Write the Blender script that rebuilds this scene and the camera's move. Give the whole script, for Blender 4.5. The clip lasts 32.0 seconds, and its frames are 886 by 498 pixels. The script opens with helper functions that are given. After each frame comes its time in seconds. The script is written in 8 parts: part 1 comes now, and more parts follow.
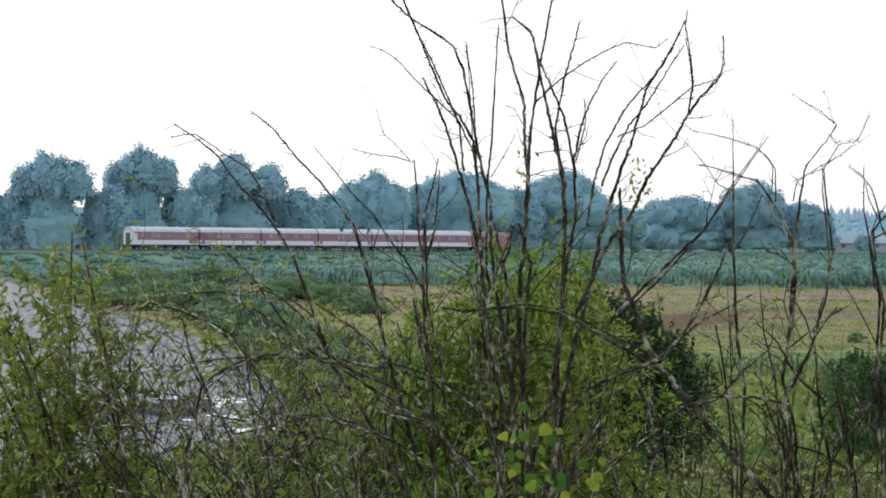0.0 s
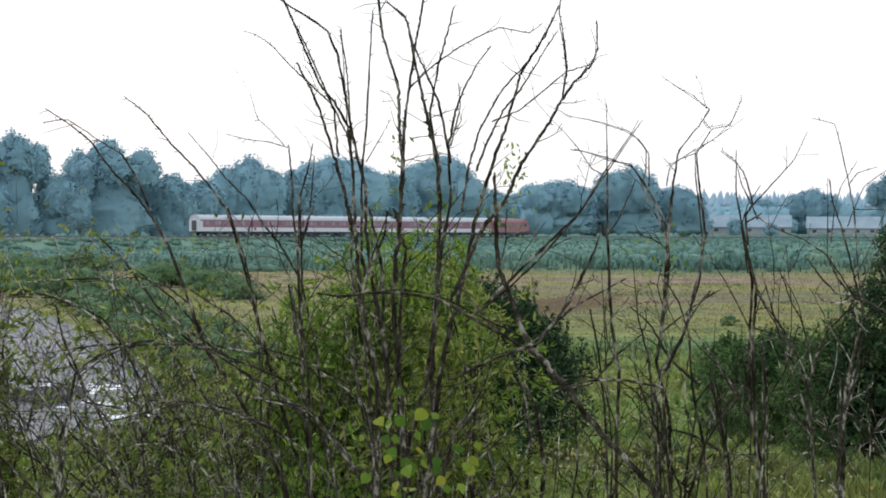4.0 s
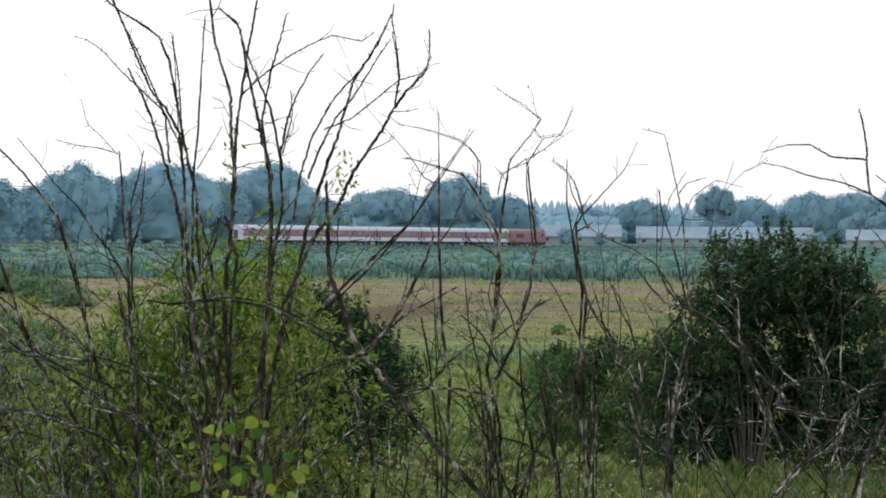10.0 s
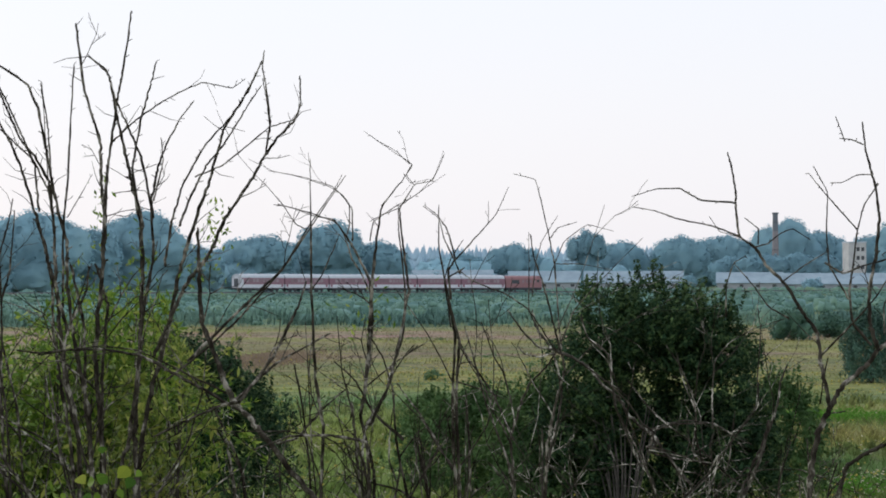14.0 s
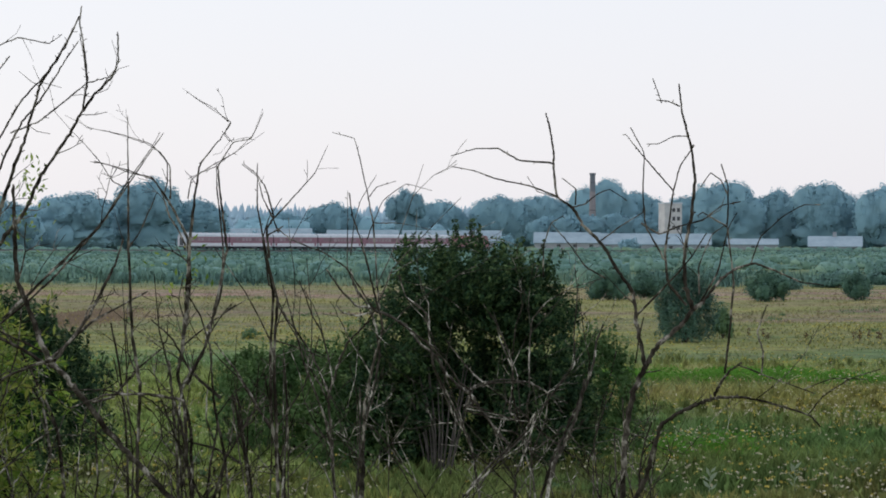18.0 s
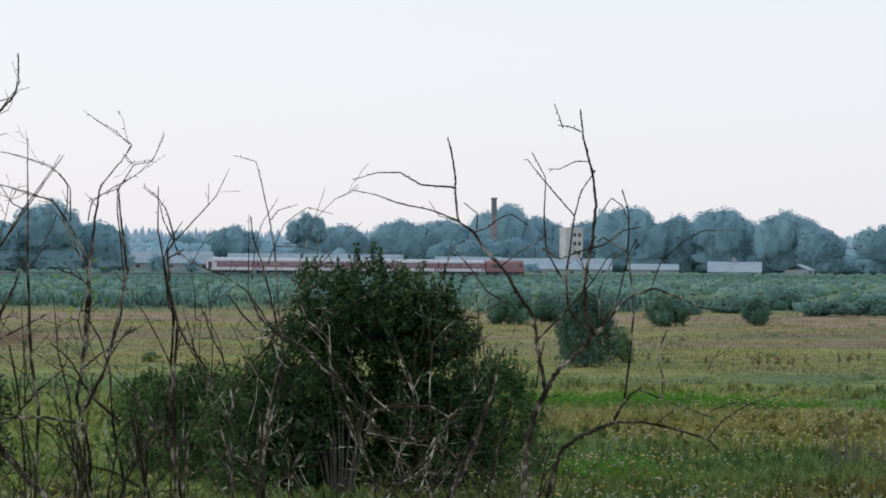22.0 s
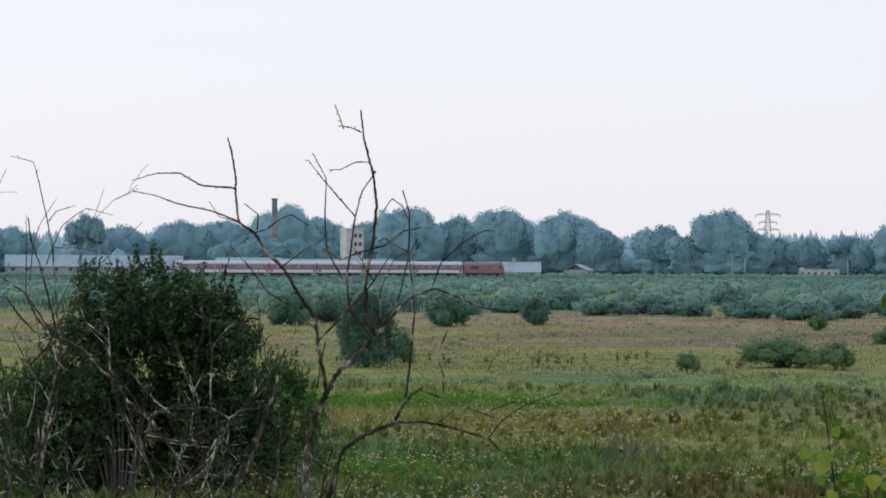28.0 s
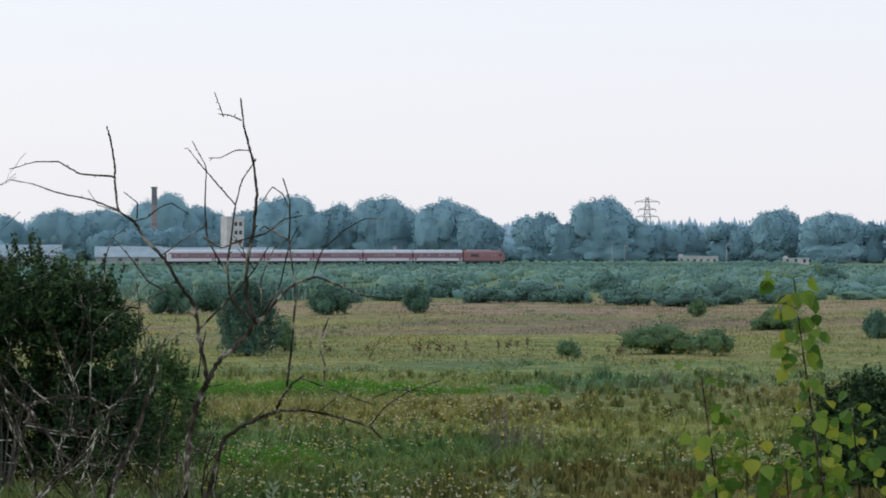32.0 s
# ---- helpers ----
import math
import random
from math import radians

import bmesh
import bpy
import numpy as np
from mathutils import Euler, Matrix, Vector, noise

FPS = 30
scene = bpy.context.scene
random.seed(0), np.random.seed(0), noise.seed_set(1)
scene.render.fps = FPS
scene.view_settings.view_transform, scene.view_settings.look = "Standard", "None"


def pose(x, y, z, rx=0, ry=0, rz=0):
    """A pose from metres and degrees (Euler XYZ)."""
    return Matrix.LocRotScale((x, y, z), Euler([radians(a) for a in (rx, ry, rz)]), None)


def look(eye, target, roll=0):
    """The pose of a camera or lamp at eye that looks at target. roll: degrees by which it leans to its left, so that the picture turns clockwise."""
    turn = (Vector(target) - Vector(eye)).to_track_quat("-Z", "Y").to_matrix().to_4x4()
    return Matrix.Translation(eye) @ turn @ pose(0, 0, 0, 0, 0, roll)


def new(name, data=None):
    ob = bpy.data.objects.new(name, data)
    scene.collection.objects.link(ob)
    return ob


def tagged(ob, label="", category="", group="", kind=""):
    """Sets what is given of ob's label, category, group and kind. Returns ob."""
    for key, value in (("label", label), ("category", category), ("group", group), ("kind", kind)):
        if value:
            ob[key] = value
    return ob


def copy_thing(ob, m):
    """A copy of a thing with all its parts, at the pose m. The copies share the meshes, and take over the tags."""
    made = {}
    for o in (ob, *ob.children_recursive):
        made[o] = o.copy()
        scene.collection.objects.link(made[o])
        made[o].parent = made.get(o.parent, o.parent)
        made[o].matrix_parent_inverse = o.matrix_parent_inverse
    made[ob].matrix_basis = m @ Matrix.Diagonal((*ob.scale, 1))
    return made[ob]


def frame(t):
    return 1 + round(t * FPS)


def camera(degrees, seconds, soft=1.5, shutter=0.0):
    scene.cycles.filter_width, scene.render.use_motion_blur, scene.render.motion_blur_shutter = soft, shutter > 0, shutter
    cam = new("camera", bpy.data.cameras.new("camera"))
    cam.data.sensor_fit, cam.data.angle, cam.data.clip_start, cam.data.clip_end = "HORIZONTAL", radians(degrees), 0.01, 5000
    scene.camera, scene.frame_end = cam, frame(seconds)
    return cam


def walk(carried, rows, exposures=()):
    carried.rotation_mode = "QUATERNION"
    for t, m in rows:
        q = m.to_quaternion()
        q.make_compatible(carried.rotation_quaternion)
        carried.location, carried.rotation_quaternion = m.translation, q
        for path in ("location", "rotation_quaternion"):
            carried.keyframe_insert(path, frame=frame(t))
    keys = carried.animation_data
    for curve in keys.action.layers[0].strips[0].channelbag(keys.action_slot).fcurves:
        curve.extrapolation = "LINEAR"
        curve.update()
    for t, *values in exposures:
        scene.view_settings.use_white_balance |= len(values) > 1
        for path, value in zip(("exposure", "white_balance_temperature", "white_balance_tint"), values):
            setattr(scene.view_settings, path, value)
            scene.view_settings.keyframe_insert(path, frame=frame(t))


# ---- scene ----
cam = camera(20.0, 32.0, 1.8)
PATH = [
    (0.0, pose(0, 0, 7.0, 89.590, -0.176, 12.887)),
    (0.5, pose(0, 0, 7.0, 89.643, -0.225, 12.461)),
    (1.0, pose(0, 0, 7.0, 89.670, -0.423, 12.494)),
    (1.5, pose(0, 0, 7.0, 89.815, -0.390, 11.967)),
    (2.0, pose(0, 0, 7.0, 90.031, -0.153, 11.629)),
    (2.5, pose(0, 0, 7.0, 90.056, -0.284, 11.240)),
    (3.0, pose(0, 0, 7.0, 90.195, -0.360, 10.924)),
    (3.5, pose(0, 0, 7.0, 90.157, -0.134, 10.678)),
    (4.0, pose(0, 0, 7.0, 89.255, 0.004, 10.037)),
    (4.5, pose(0, 0, 7.0, 88.999, -0.249, 9.655)),
    (6.5, pose(0, 0, 7.0, 88.292, -0.127, 8.852)),
    (7.0, pose(0, 0, 7.0, 88.733, 0.136, 8.848)),
    (7.5, pose(0, 0, 7.0, 89.329, -0.012, 8.527)),
    (8.0, pose(0, 0, 7.0, 89.622, 0.006, 7.960)),
    (8.5, pose(0, 0, 7.0, 89.845, 0.102, 7.146)),
    (9.0, pose(0, 0, 7.0, 89.873, -0.061, 6.868)),
    (9.5, pose(0, 0, 7.0, 89.819, -0.355, 6.473)),
    (10.0, pose(0, 0, 7.0, 89.451, -0.340, 6.201)),
    (10.5, pose(0, 0, 7.0, 89.414, -0.203, 5.992)),
    (11.0, pose(0, 0, 7.0, 89.254, -0.191, 5.735)),
    (11.5, pose(0, 0, 7.0, 89.074, -0.052, 5.333)),
    (12.0, pose(0, 0, 7.0, 89.684, -0.051, 4.726)),
    (12.5, pose(0, 0, 7.0, 90.356, -0.105, 4.430)),
    (13.0, pose(0, 0, 7.0, 90.599, -0.079, 3.928)),
    (13.5, pose(0, 0, 7.0, 90.587, 0.080, 3.574)),
    (15.5, pose(0, 0, 7.0, 90.173, 0.025, 1.792)),
    (16.0, pose(0, 0, 7.0, 90.187, -0.052, 0.958)),
    (16.5, pose(0, 0, 7.0, 90.048, -0.056, 0.435)),
    (17.0, pose(0, 0, 7.0, 89.764, -0.105, -0.043)),
    (17.5, pose(0, 0, 7.0, 89.851, -0.110, -0.494)),
    (18.0, pose(0, 0, 7.0, 89.563, -0.127, -0.844)),
    (18.5, pose(0, 0, 7.0, 89.219, -0.320, -1.059)),
    (19.0, pose(0, 0, 7.0, 89.505, -0.370, -0.538)),
    (19.5, pose(0, 0, 7.0, 89.928, -0.400, -0.969)),
    (20.0, pose(0, 0, 7.0, 89.660, -0.407, -1.838)),
    (20.5, pose(0, 0, 7.0, 89.721, -0.443, -2.159)),
    (21.0, pose(0, 0, 7.0, 89.757, -0.350, -2.633)),
    (21.5, pose(0, 0, 7.0, 89.859, -0.378, -2.621)),
    (22.0, pose(0, 0, 7.0, 90.122, -0.405, -3.092)),
    (22.5, pose(0, 0, 7.0, 90.013, -0.341, -3.679)),
    (23.0, pose(0, 0, 7.0, 89.711, 0.088, -4.221)),
    (23.5, pose(0, 0, 7.0, 89.795, 0.075, -4.494)),
    (24.0, pose(0, 0, 7.0, 89.672, -0.103, -4.924)),
    (24.5, pose(0, 0, 7.0, 89.564, -0.016, -5.156)),
    (26.5, pose(0, 0, 7.0, 89.927, 0.152, -6.751)),
    (27.0, pose(0, 0, 7.0, 89.907, -0.103, -7.380)),
    (27.5, pose(0, 0, 7.0, 90.121, -0.200, -7.736)),
    (28.0, pose(0, 0, 7.0, 90.165, -0.252, -8.087)),
    (28.5, pose(0, 0, 7.0, 89.224, -0.223, -8.600)),
    (29.0, pose(0, 0, 7.0, 89.484, -0.061, -9.273)),
    (29.5, pose(0, 0, 7.0, 89.851, -0.089, -9.547)),
    (30.0, pose(0, 0, 7.0, 90.099, -0.085, -9.663)),
    (30.5, pose(0, 0, 7.0, 90.010, 0.051, -9.743)),
    (31.0, pose(0, 0, 7.0, 89.841, 0.054, -9.831)),
    (31.5, pose(0, 0, 7.0, 89.731, 0.120, -10.555)),
    (32.0, pose(0, 0, 7.0, 89.895, -0.040, -10.804)),
]
walk(cam, PATH, [(0, 0.36, 6500, 10), (8, 0.33, 6500, 11), (12, 0.18, 6450, 12), (16, 0.02, 6450, 12), (22, 0.0, 6420, 11), (32, 0.03, 6360, 11)])

# ---- light ----
SUN_UP, SUN_TURN = 24.0, -62.0
world = bpy.data.worlds.new("hazy_sky")
scene.world = world
world.use_nodes = True
wn = world.node_tree.nodes
sky = wn.new("ShaderNodeTexSky")
sky.sky_type, sky.sun_disc = "NISHITA", False
sky.sun_elevation, sky.sun_rotation = radians(SUN_UP), radians(SUN_TURN)
sky.air_density, sky.dust_density, sky.ozone_density = 1.0, 2.0, 1.0
haze = wn.new("ShaderNodeMix")
haze.data_type, haze.blend_type = "RGBA", "MIX"
haze.inputs[0].default_value = 0.82
place = wn.new("ShaderNodeTexCoord")
height = wn.new("ShaderNodeSeparateXYZ")
rise = wn.new("ShaderNodeMapRange")
rise.inputs["From Min"].default_value, rise.inputs["From Max"].default_value = 0.02, 0.14
tone = wn.new("ShaderNodeMix")
tone.data_type = "RGBA"
tone.inputs[6].default_value, tone.inputs[7].default_value = (8.95, 8.88, 9.2, 1), (8.6, 8.95, 9.5, 1)
world.node_tree.links.new(place.outputs["Generated"], height.inputs[0])
world.node_tree.links.new(height.outputs["Z"], rise.inputs[0])
world.node_tree.links.new(rise.outputs[0], tone.inputs[0])
world.node_tree.links.new(tone.outputs[2], haze.inputs[7])
world.node_tree.links.new(sky.outputs[0], haze.inputs[6])
world.node_tree.links.new(haze.outputs[2], wn["Background"].inputs[0])
wn["Background"].inputs[1].default_value = 0.11
sun_data = bpy.data.lights.new("sun", "SUN")
sun_data.energy, sun_data.angle, sun_data.color = 0.7, radians(14), (1.0, 0.96, 0.90)
sun = new("sun", sun_data)
sun.matrix_world = look((0, 0, 60), Vector((0, 0, 60)) - Vector((math.sin(radians(SUN_TURN)) * math.cos(radians(SUN_UP)),
                        math.cos(radians(SUN_TURN)) * math.cos(radians(SUN_UP)), math.sin(radians(SUN_UP)))))
scene.view_settings.exposure = 0.0


# ---- materials ----
def shade(name, cols, rough=0.8, scale=4.0, bump=0.0, detail=6.0, island=0.0, obj=0.0, metal=0.0, thin=0.0, stretch=(1, 1, 1), spec=0.3, sheen=0.0, patch=None, sharp=0.2):
    """Colours mixed by noise of a real-world size, by island and by object."""
    m = bpy.data.materials.new(name)
    m.use_nodes = True
    n, l = m.node_tree.nodes, m.node_tree.links
    b = n["Principled BSDF"]
    tc = n.new("ShaderNodeTexCoord")
    mp = n.new("ShaderNodeMapping")
    mp.inputs["Scale"].default_value = stretch
    l.new(tc.outputs["Object"], mp.inputs[0])
    nz = n.new("ShaderNodeTexNoise")
    nz.inputs["Scale"].default_value, nz.inputs["Detail"].default_value, nz.inputs["Roughness"].default_value = scale, detail, 0.62
    l.new(mp.outputs[0], nz.inputs[0])
    val = nz.outputs["Fac"]
    fac = n.new("ShaderNodeMapRange")
    fac.inputs["From Min"].default_value, fac.inputs["From Max"].default_value = 0.5 - sharp, 0.5 + sharp
    l.new(val, fac.inputs[0])
    val = fac.outputs[0]
    if patch:
        big = n.new("ShaderNodeTexNoise")
        big.inputs["Scale"].default_value, big.inputs["Detail"].default_value = patch[0], 3
        l.new(mp.outputs[0], big.inputs[0])
        wide = n.new("ShaderNodeMapRange")
        wide.inputs["From Min"].default_value, wide.inputs["From Max"].default_value = 0.5 - sharp * 0.6, 0.5 + sharp * 0.6
        l.new(big.outputs["Fac"], wide.inputs[0])
        both = n.new("ShaderNodeMix")
        both.inputs[0].default_value = patch[1]
        l.new(val, both.inputs[2])
        l.new(wide.outputs[0], both.inputs[3])
        val = both.outputs[0]
    for amount, kind, sock in ((island, "ShaderNodeNewGeometry", "Random Per Island"), (obj, "ShaderNodeObjectInfo", "Random")):
        if amount:
            g = n.new(kind)
            mx = n.new("ShaderNodeMix")
            mx.inputs[0].default_value = amount
            l.new(val, mx.inputs[2])
            l.new(g.outputs[sock], mx.inputs[3])
            val = mx.outputs[0]
    ramp = n.new("ShaderNodeValToRGB")
    el = ramp.color_ramp.elements
    while len(el) < len(cols):
        el.new(0.5)
    for i, c in enumerate(cols):
        el[i].position = i / max(1, len(cols) - 1)
        el[i].color = (*c, 1)
    l.new(val, ramp.inputs[0])
    l.new(ramp.outputs[0], b.inputs["Base Color"])
    b.inputs["Roughness"].default_value, b.inputs["Metallic"].default_value = rough, metal
    b.inputs["Specular IOR Level"].default_value = spec
    # On far foliage the blue-tinted sheen stands in for a veil of haze.
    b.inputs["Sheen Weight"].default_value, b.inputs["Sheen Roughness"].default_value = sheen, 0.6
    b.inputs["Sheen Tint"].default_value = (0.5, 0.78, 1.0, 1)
    if bump:
        bp = n.new("ShaderNodeBump")
        bp.inputs["Strength"].default_value, bp.inputs["Distance"].default_value = bump, 0.4 / scale
        l.new(nz.outputs["Fac"], bp.inputs["Height"])
        l.new(bp.outputs[0], b.inputs["Normal"])
    if thin:
        tr = n.new("ShaderNodeBsdfTranslucent")
        mix = n.new("ShaderNodeMixShader")
        mix.inputs[0].default_value = thin
        l.new(ramp.outputs[0], tr.inputs[0])
        l.new(b.outputs[0], mix.inputs[1])
        l.new(tr.outputs[0], mix.inputs[2])
        l.new(mix.outputs[0], n["Material Output"].inputs[0])
    return m


bark = shade("bark", [(0.015, 0.012, 0.009), (0.028, 0.024, 0.019), (0.05, 0.044, 0.035), (0.10, 0.091, 0.074), (0.32, 0.30, 0.26)], 0.9, 45, 0.8, stretch=(1, 1, 0.6), patch=(12, 0.45), detail=5, sharp=0.09, spec=0.06)
grey = shade("weathered_wood", [(0.02, 0.017, 0.013), (0.045, 0.04, 0.033), (0.105, 0.097, 0.082), (0.54, 0.52, 0.46)], 0.9, 45, 0.7, stretch=(1, 1, 0.6), patch=(12, 0.5), detail=5, sharp=0.085, spec=0.06)
trunk_bark = shade("trunk_bark", [(0.05, 0.045, 0.04), (0.12, 0.11, 0.10)], 0.9, 3, 0.5)
willow_leaf = shade("willow_leaf", [(0.06, 0.11, 0.022), (0.14, 0.205, 0.04), (0.25, 0.31, 0.06), (0.44, 0.45, 0.11)], 0.5, 3, island=0.8, thin=0.4)
fresh_leaf = shade("fresh_leaf", [(0.05, 0.115, 0.018), (0.125, 0.235, 0.033), (0.225, 0.35, 0.05), (0.41, 0.48, 0.085)], 0.5, 3, island=0.8, thin=0.38)
poplar_leaf = shade("poplar_leaf", [(0.03, 0.08, 0.016), (0.085, 0.18, 0.027), (0.18, 0.28, 0.04), (0.40, 0.37, 0.05)], 0.5, 30, obj=0.8, thin=0.4, spec=0.15)
bush_leaf = shade("bush_leaf", [(0.012, 0.032, 0.017), (0.036, 0.082, 0.038), (0.17, 0.26, 0.09)], 0.7, 0.9, island=0.55, thin=0.3, spec=0.1)
# The far and middle bush greens are paled and blued to imitate haze.
hazed_far_bush_leaf = shade("hazed_far_bush_leaf", [(0.05, 0.12, 0.085), (0.08, 0.165, 0.11), (0.12, 0.21, 0.125)], 0.9, 0.6, island=0.4, thin=0.2, spec=0.08, sheen=0.12)
hazed_mid_bush_leaf = shade("hazed_mid_bush_leaf", [(0.08, 0.17, 0.14), (0.105, 0.205, 0.16), (0.14, 0.25, 0.17)], 0.9, 0.3, island=0.25, thin=0.15, spec=0.08, sheen=0.25)
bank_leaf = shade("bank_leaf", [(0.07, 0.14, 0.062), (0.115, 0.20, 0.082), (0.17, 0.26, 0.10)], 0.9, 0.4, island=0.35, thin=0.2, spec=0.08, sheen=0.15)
low_leaf = shade("low_leaf", [(0.042, 0.10, 0.036), (0.08, 0.158, 0.054), (0.15, 0.245, 0.078)], 0.8, 0.5, island=0.3, thin=0.3, spec=0.12)
# Thicket green is lightened and blued to carry the haze in its colour.
hazed_thicket_leaf = shade("hazed_thicket_leaf", [(0.082, 0.178, 0.152), (0.118, 0.23, 0.185), (0.16, 0.28, 0.195), (0.235, 0.335, 0.185)], 0.95, 0.05, island=0.34, thin=0.15, spec=0.05, sheen=0.25, patch=(0.025, 0.6))
# Pale blue distance haze is mixed into the far trees' base colour.
hazed_tree_leaf = shade("hazed_tree_leaf", [(0.215, 0.395, 0.475), (0.25, 0.435, 0.51), (0.285, 0.47, 0.515)], 0.95, 0.12, island=0.2, thin=0.2, spec=0.03, sheen=0.45)
# Horizon haze is painted into this pale blue conifer colour.
hazed_conifer_leaf = shade("hazed_conifer_leaf", [(0.25, 0.375, 0.465), (0.29, 0.42, 0.505)], 0.9, 0.02, island=0.3, spec=0.2, sheen=0.3)
sorrel = shade("sorrel", [(0.20, 0.17, 0.11), (0.27, 0.21, 0.155), (0.32, 0.26, 0.19)], 0.8, 0.3, island=0.4, thin=0.3, spec=0.08)
nettle_leaf = shade("nettle_leaf", [(0.065, 0.19, 0.024), (0.14, 0.34, 0.045)], 0.6, 0.5, island=0.5, thin=0.35, spec=0.08)
white_petal = shade("white_petal", [(0.34, 0.31, 0.19), (0.56, 0.53, 0.40)], 0.8, 5, island=0.6)
yellow_petal = shade("yellow_petal", [(0.36, 0.29, 0.05), (0.5, 0.43, 0.10)], 0.8, 5, island=0.6)
# Train paints and ironwork have their contrast washed out to imitate distance haze.
hazed_red_paint = shade("hazed_red_paint", [(0.25, 0.135, 0.18), (0.31, 0.17, 0.215)], 0.5, 0.6)
hazed_loco_red = shade("hazed_loco_red", [(0.27, 0.14, 0.155), (0.33, 0.17, 0.18)], 0.5, 0.6)
hazed_cream_paint = shade("hazed_cream_paint", [(0.58, 0.60, 0.66), (0.68, 0.70, 0.75)], 0.5, 0.5)
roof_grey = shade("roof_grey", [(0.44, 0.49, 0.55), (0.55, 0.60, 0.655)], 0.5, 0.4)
hazed_iron = shade("hazed_iron", [(0.06, 0.068, 0.08), (0.10, 0.11, 0.125)], 0.8, 1.0)
pane_dark = shade("pane_dark", [(0.05, 0.055, 0.065), (0.09, 0.095, 0.105)], 0.15, 0.5, obj=0.5, spec=0.5)
pane_pale = shade("pane_curtain", [(0.16, 0.09, 0.115), (0.36, 0.30, 0.33)], 0.3, 0.5, obj=0.8, spec=0.4)
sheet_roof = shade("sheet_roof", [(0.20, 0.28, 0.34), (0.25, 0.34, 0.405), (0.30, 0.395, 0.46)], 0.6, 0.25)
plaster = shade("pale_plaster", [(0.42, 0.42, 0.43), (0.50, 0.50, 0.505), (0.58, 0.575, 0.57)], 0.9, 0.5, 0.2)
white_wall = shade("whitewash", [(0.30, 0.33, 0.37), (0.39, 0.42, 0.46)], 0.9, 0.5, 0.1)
# Chimney brick and soot are greyed and lightened, with haze in the colour.
hazed_brick = shade("hazed_chimney_brick", [(0.24, 0.235, 0.25), (0.30, 0.275, 0.285)], 0.9, 0.8, 0.3)
hazed_soot = shade("hazed_sooty_brick", [(0.15, 0.17, 0.20), (0.20, 0.215, 0.24)], 0.9, 0.8, 0.3)
ballast_mat = shade("ballast", [(0.08, 0.078, 0.07), (0.15, 0.145, 0.13)], 0.95, 3, 0.4)
steel = shade("galvanised_steel", [(0.16, 0.17, 0.18), (0.24, 0.25, 0.26)], 0.5, 1.0, metal=0.6)
stone_mat = shade("river_stone", [(0.03, 0.03, 0.03), (0.10, 0.10, 0.095)], 0.85, 4, 0.4)
# Near-white colour paints the water's glints together with its foam.
glint_foam_mat = shade("white_glint_foam", [(0.75, 0.77, 0.8), (0.85, 0.86, 0.88)], 0.4, 8)


# Plant colours by distance; extra blue in the far belts imitates haze.
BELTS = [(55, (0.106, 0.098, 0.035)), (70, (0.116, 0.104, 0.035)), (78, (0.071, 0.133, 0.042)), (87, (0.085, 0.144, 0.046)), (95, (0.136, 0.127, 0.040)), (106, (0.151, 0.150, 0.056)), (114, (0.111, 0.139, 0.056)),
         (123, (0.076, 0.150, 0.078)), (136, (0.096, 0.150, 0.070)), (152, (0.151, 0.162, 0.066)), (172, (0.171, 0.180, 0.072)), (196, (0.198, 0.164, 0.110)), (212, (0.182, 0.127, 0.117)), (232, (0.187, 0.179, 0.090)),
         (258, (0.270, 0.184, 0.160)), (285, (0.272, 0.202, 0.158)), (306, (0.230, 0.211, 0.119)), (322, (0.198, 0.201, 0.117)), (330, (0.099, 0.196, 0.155))]


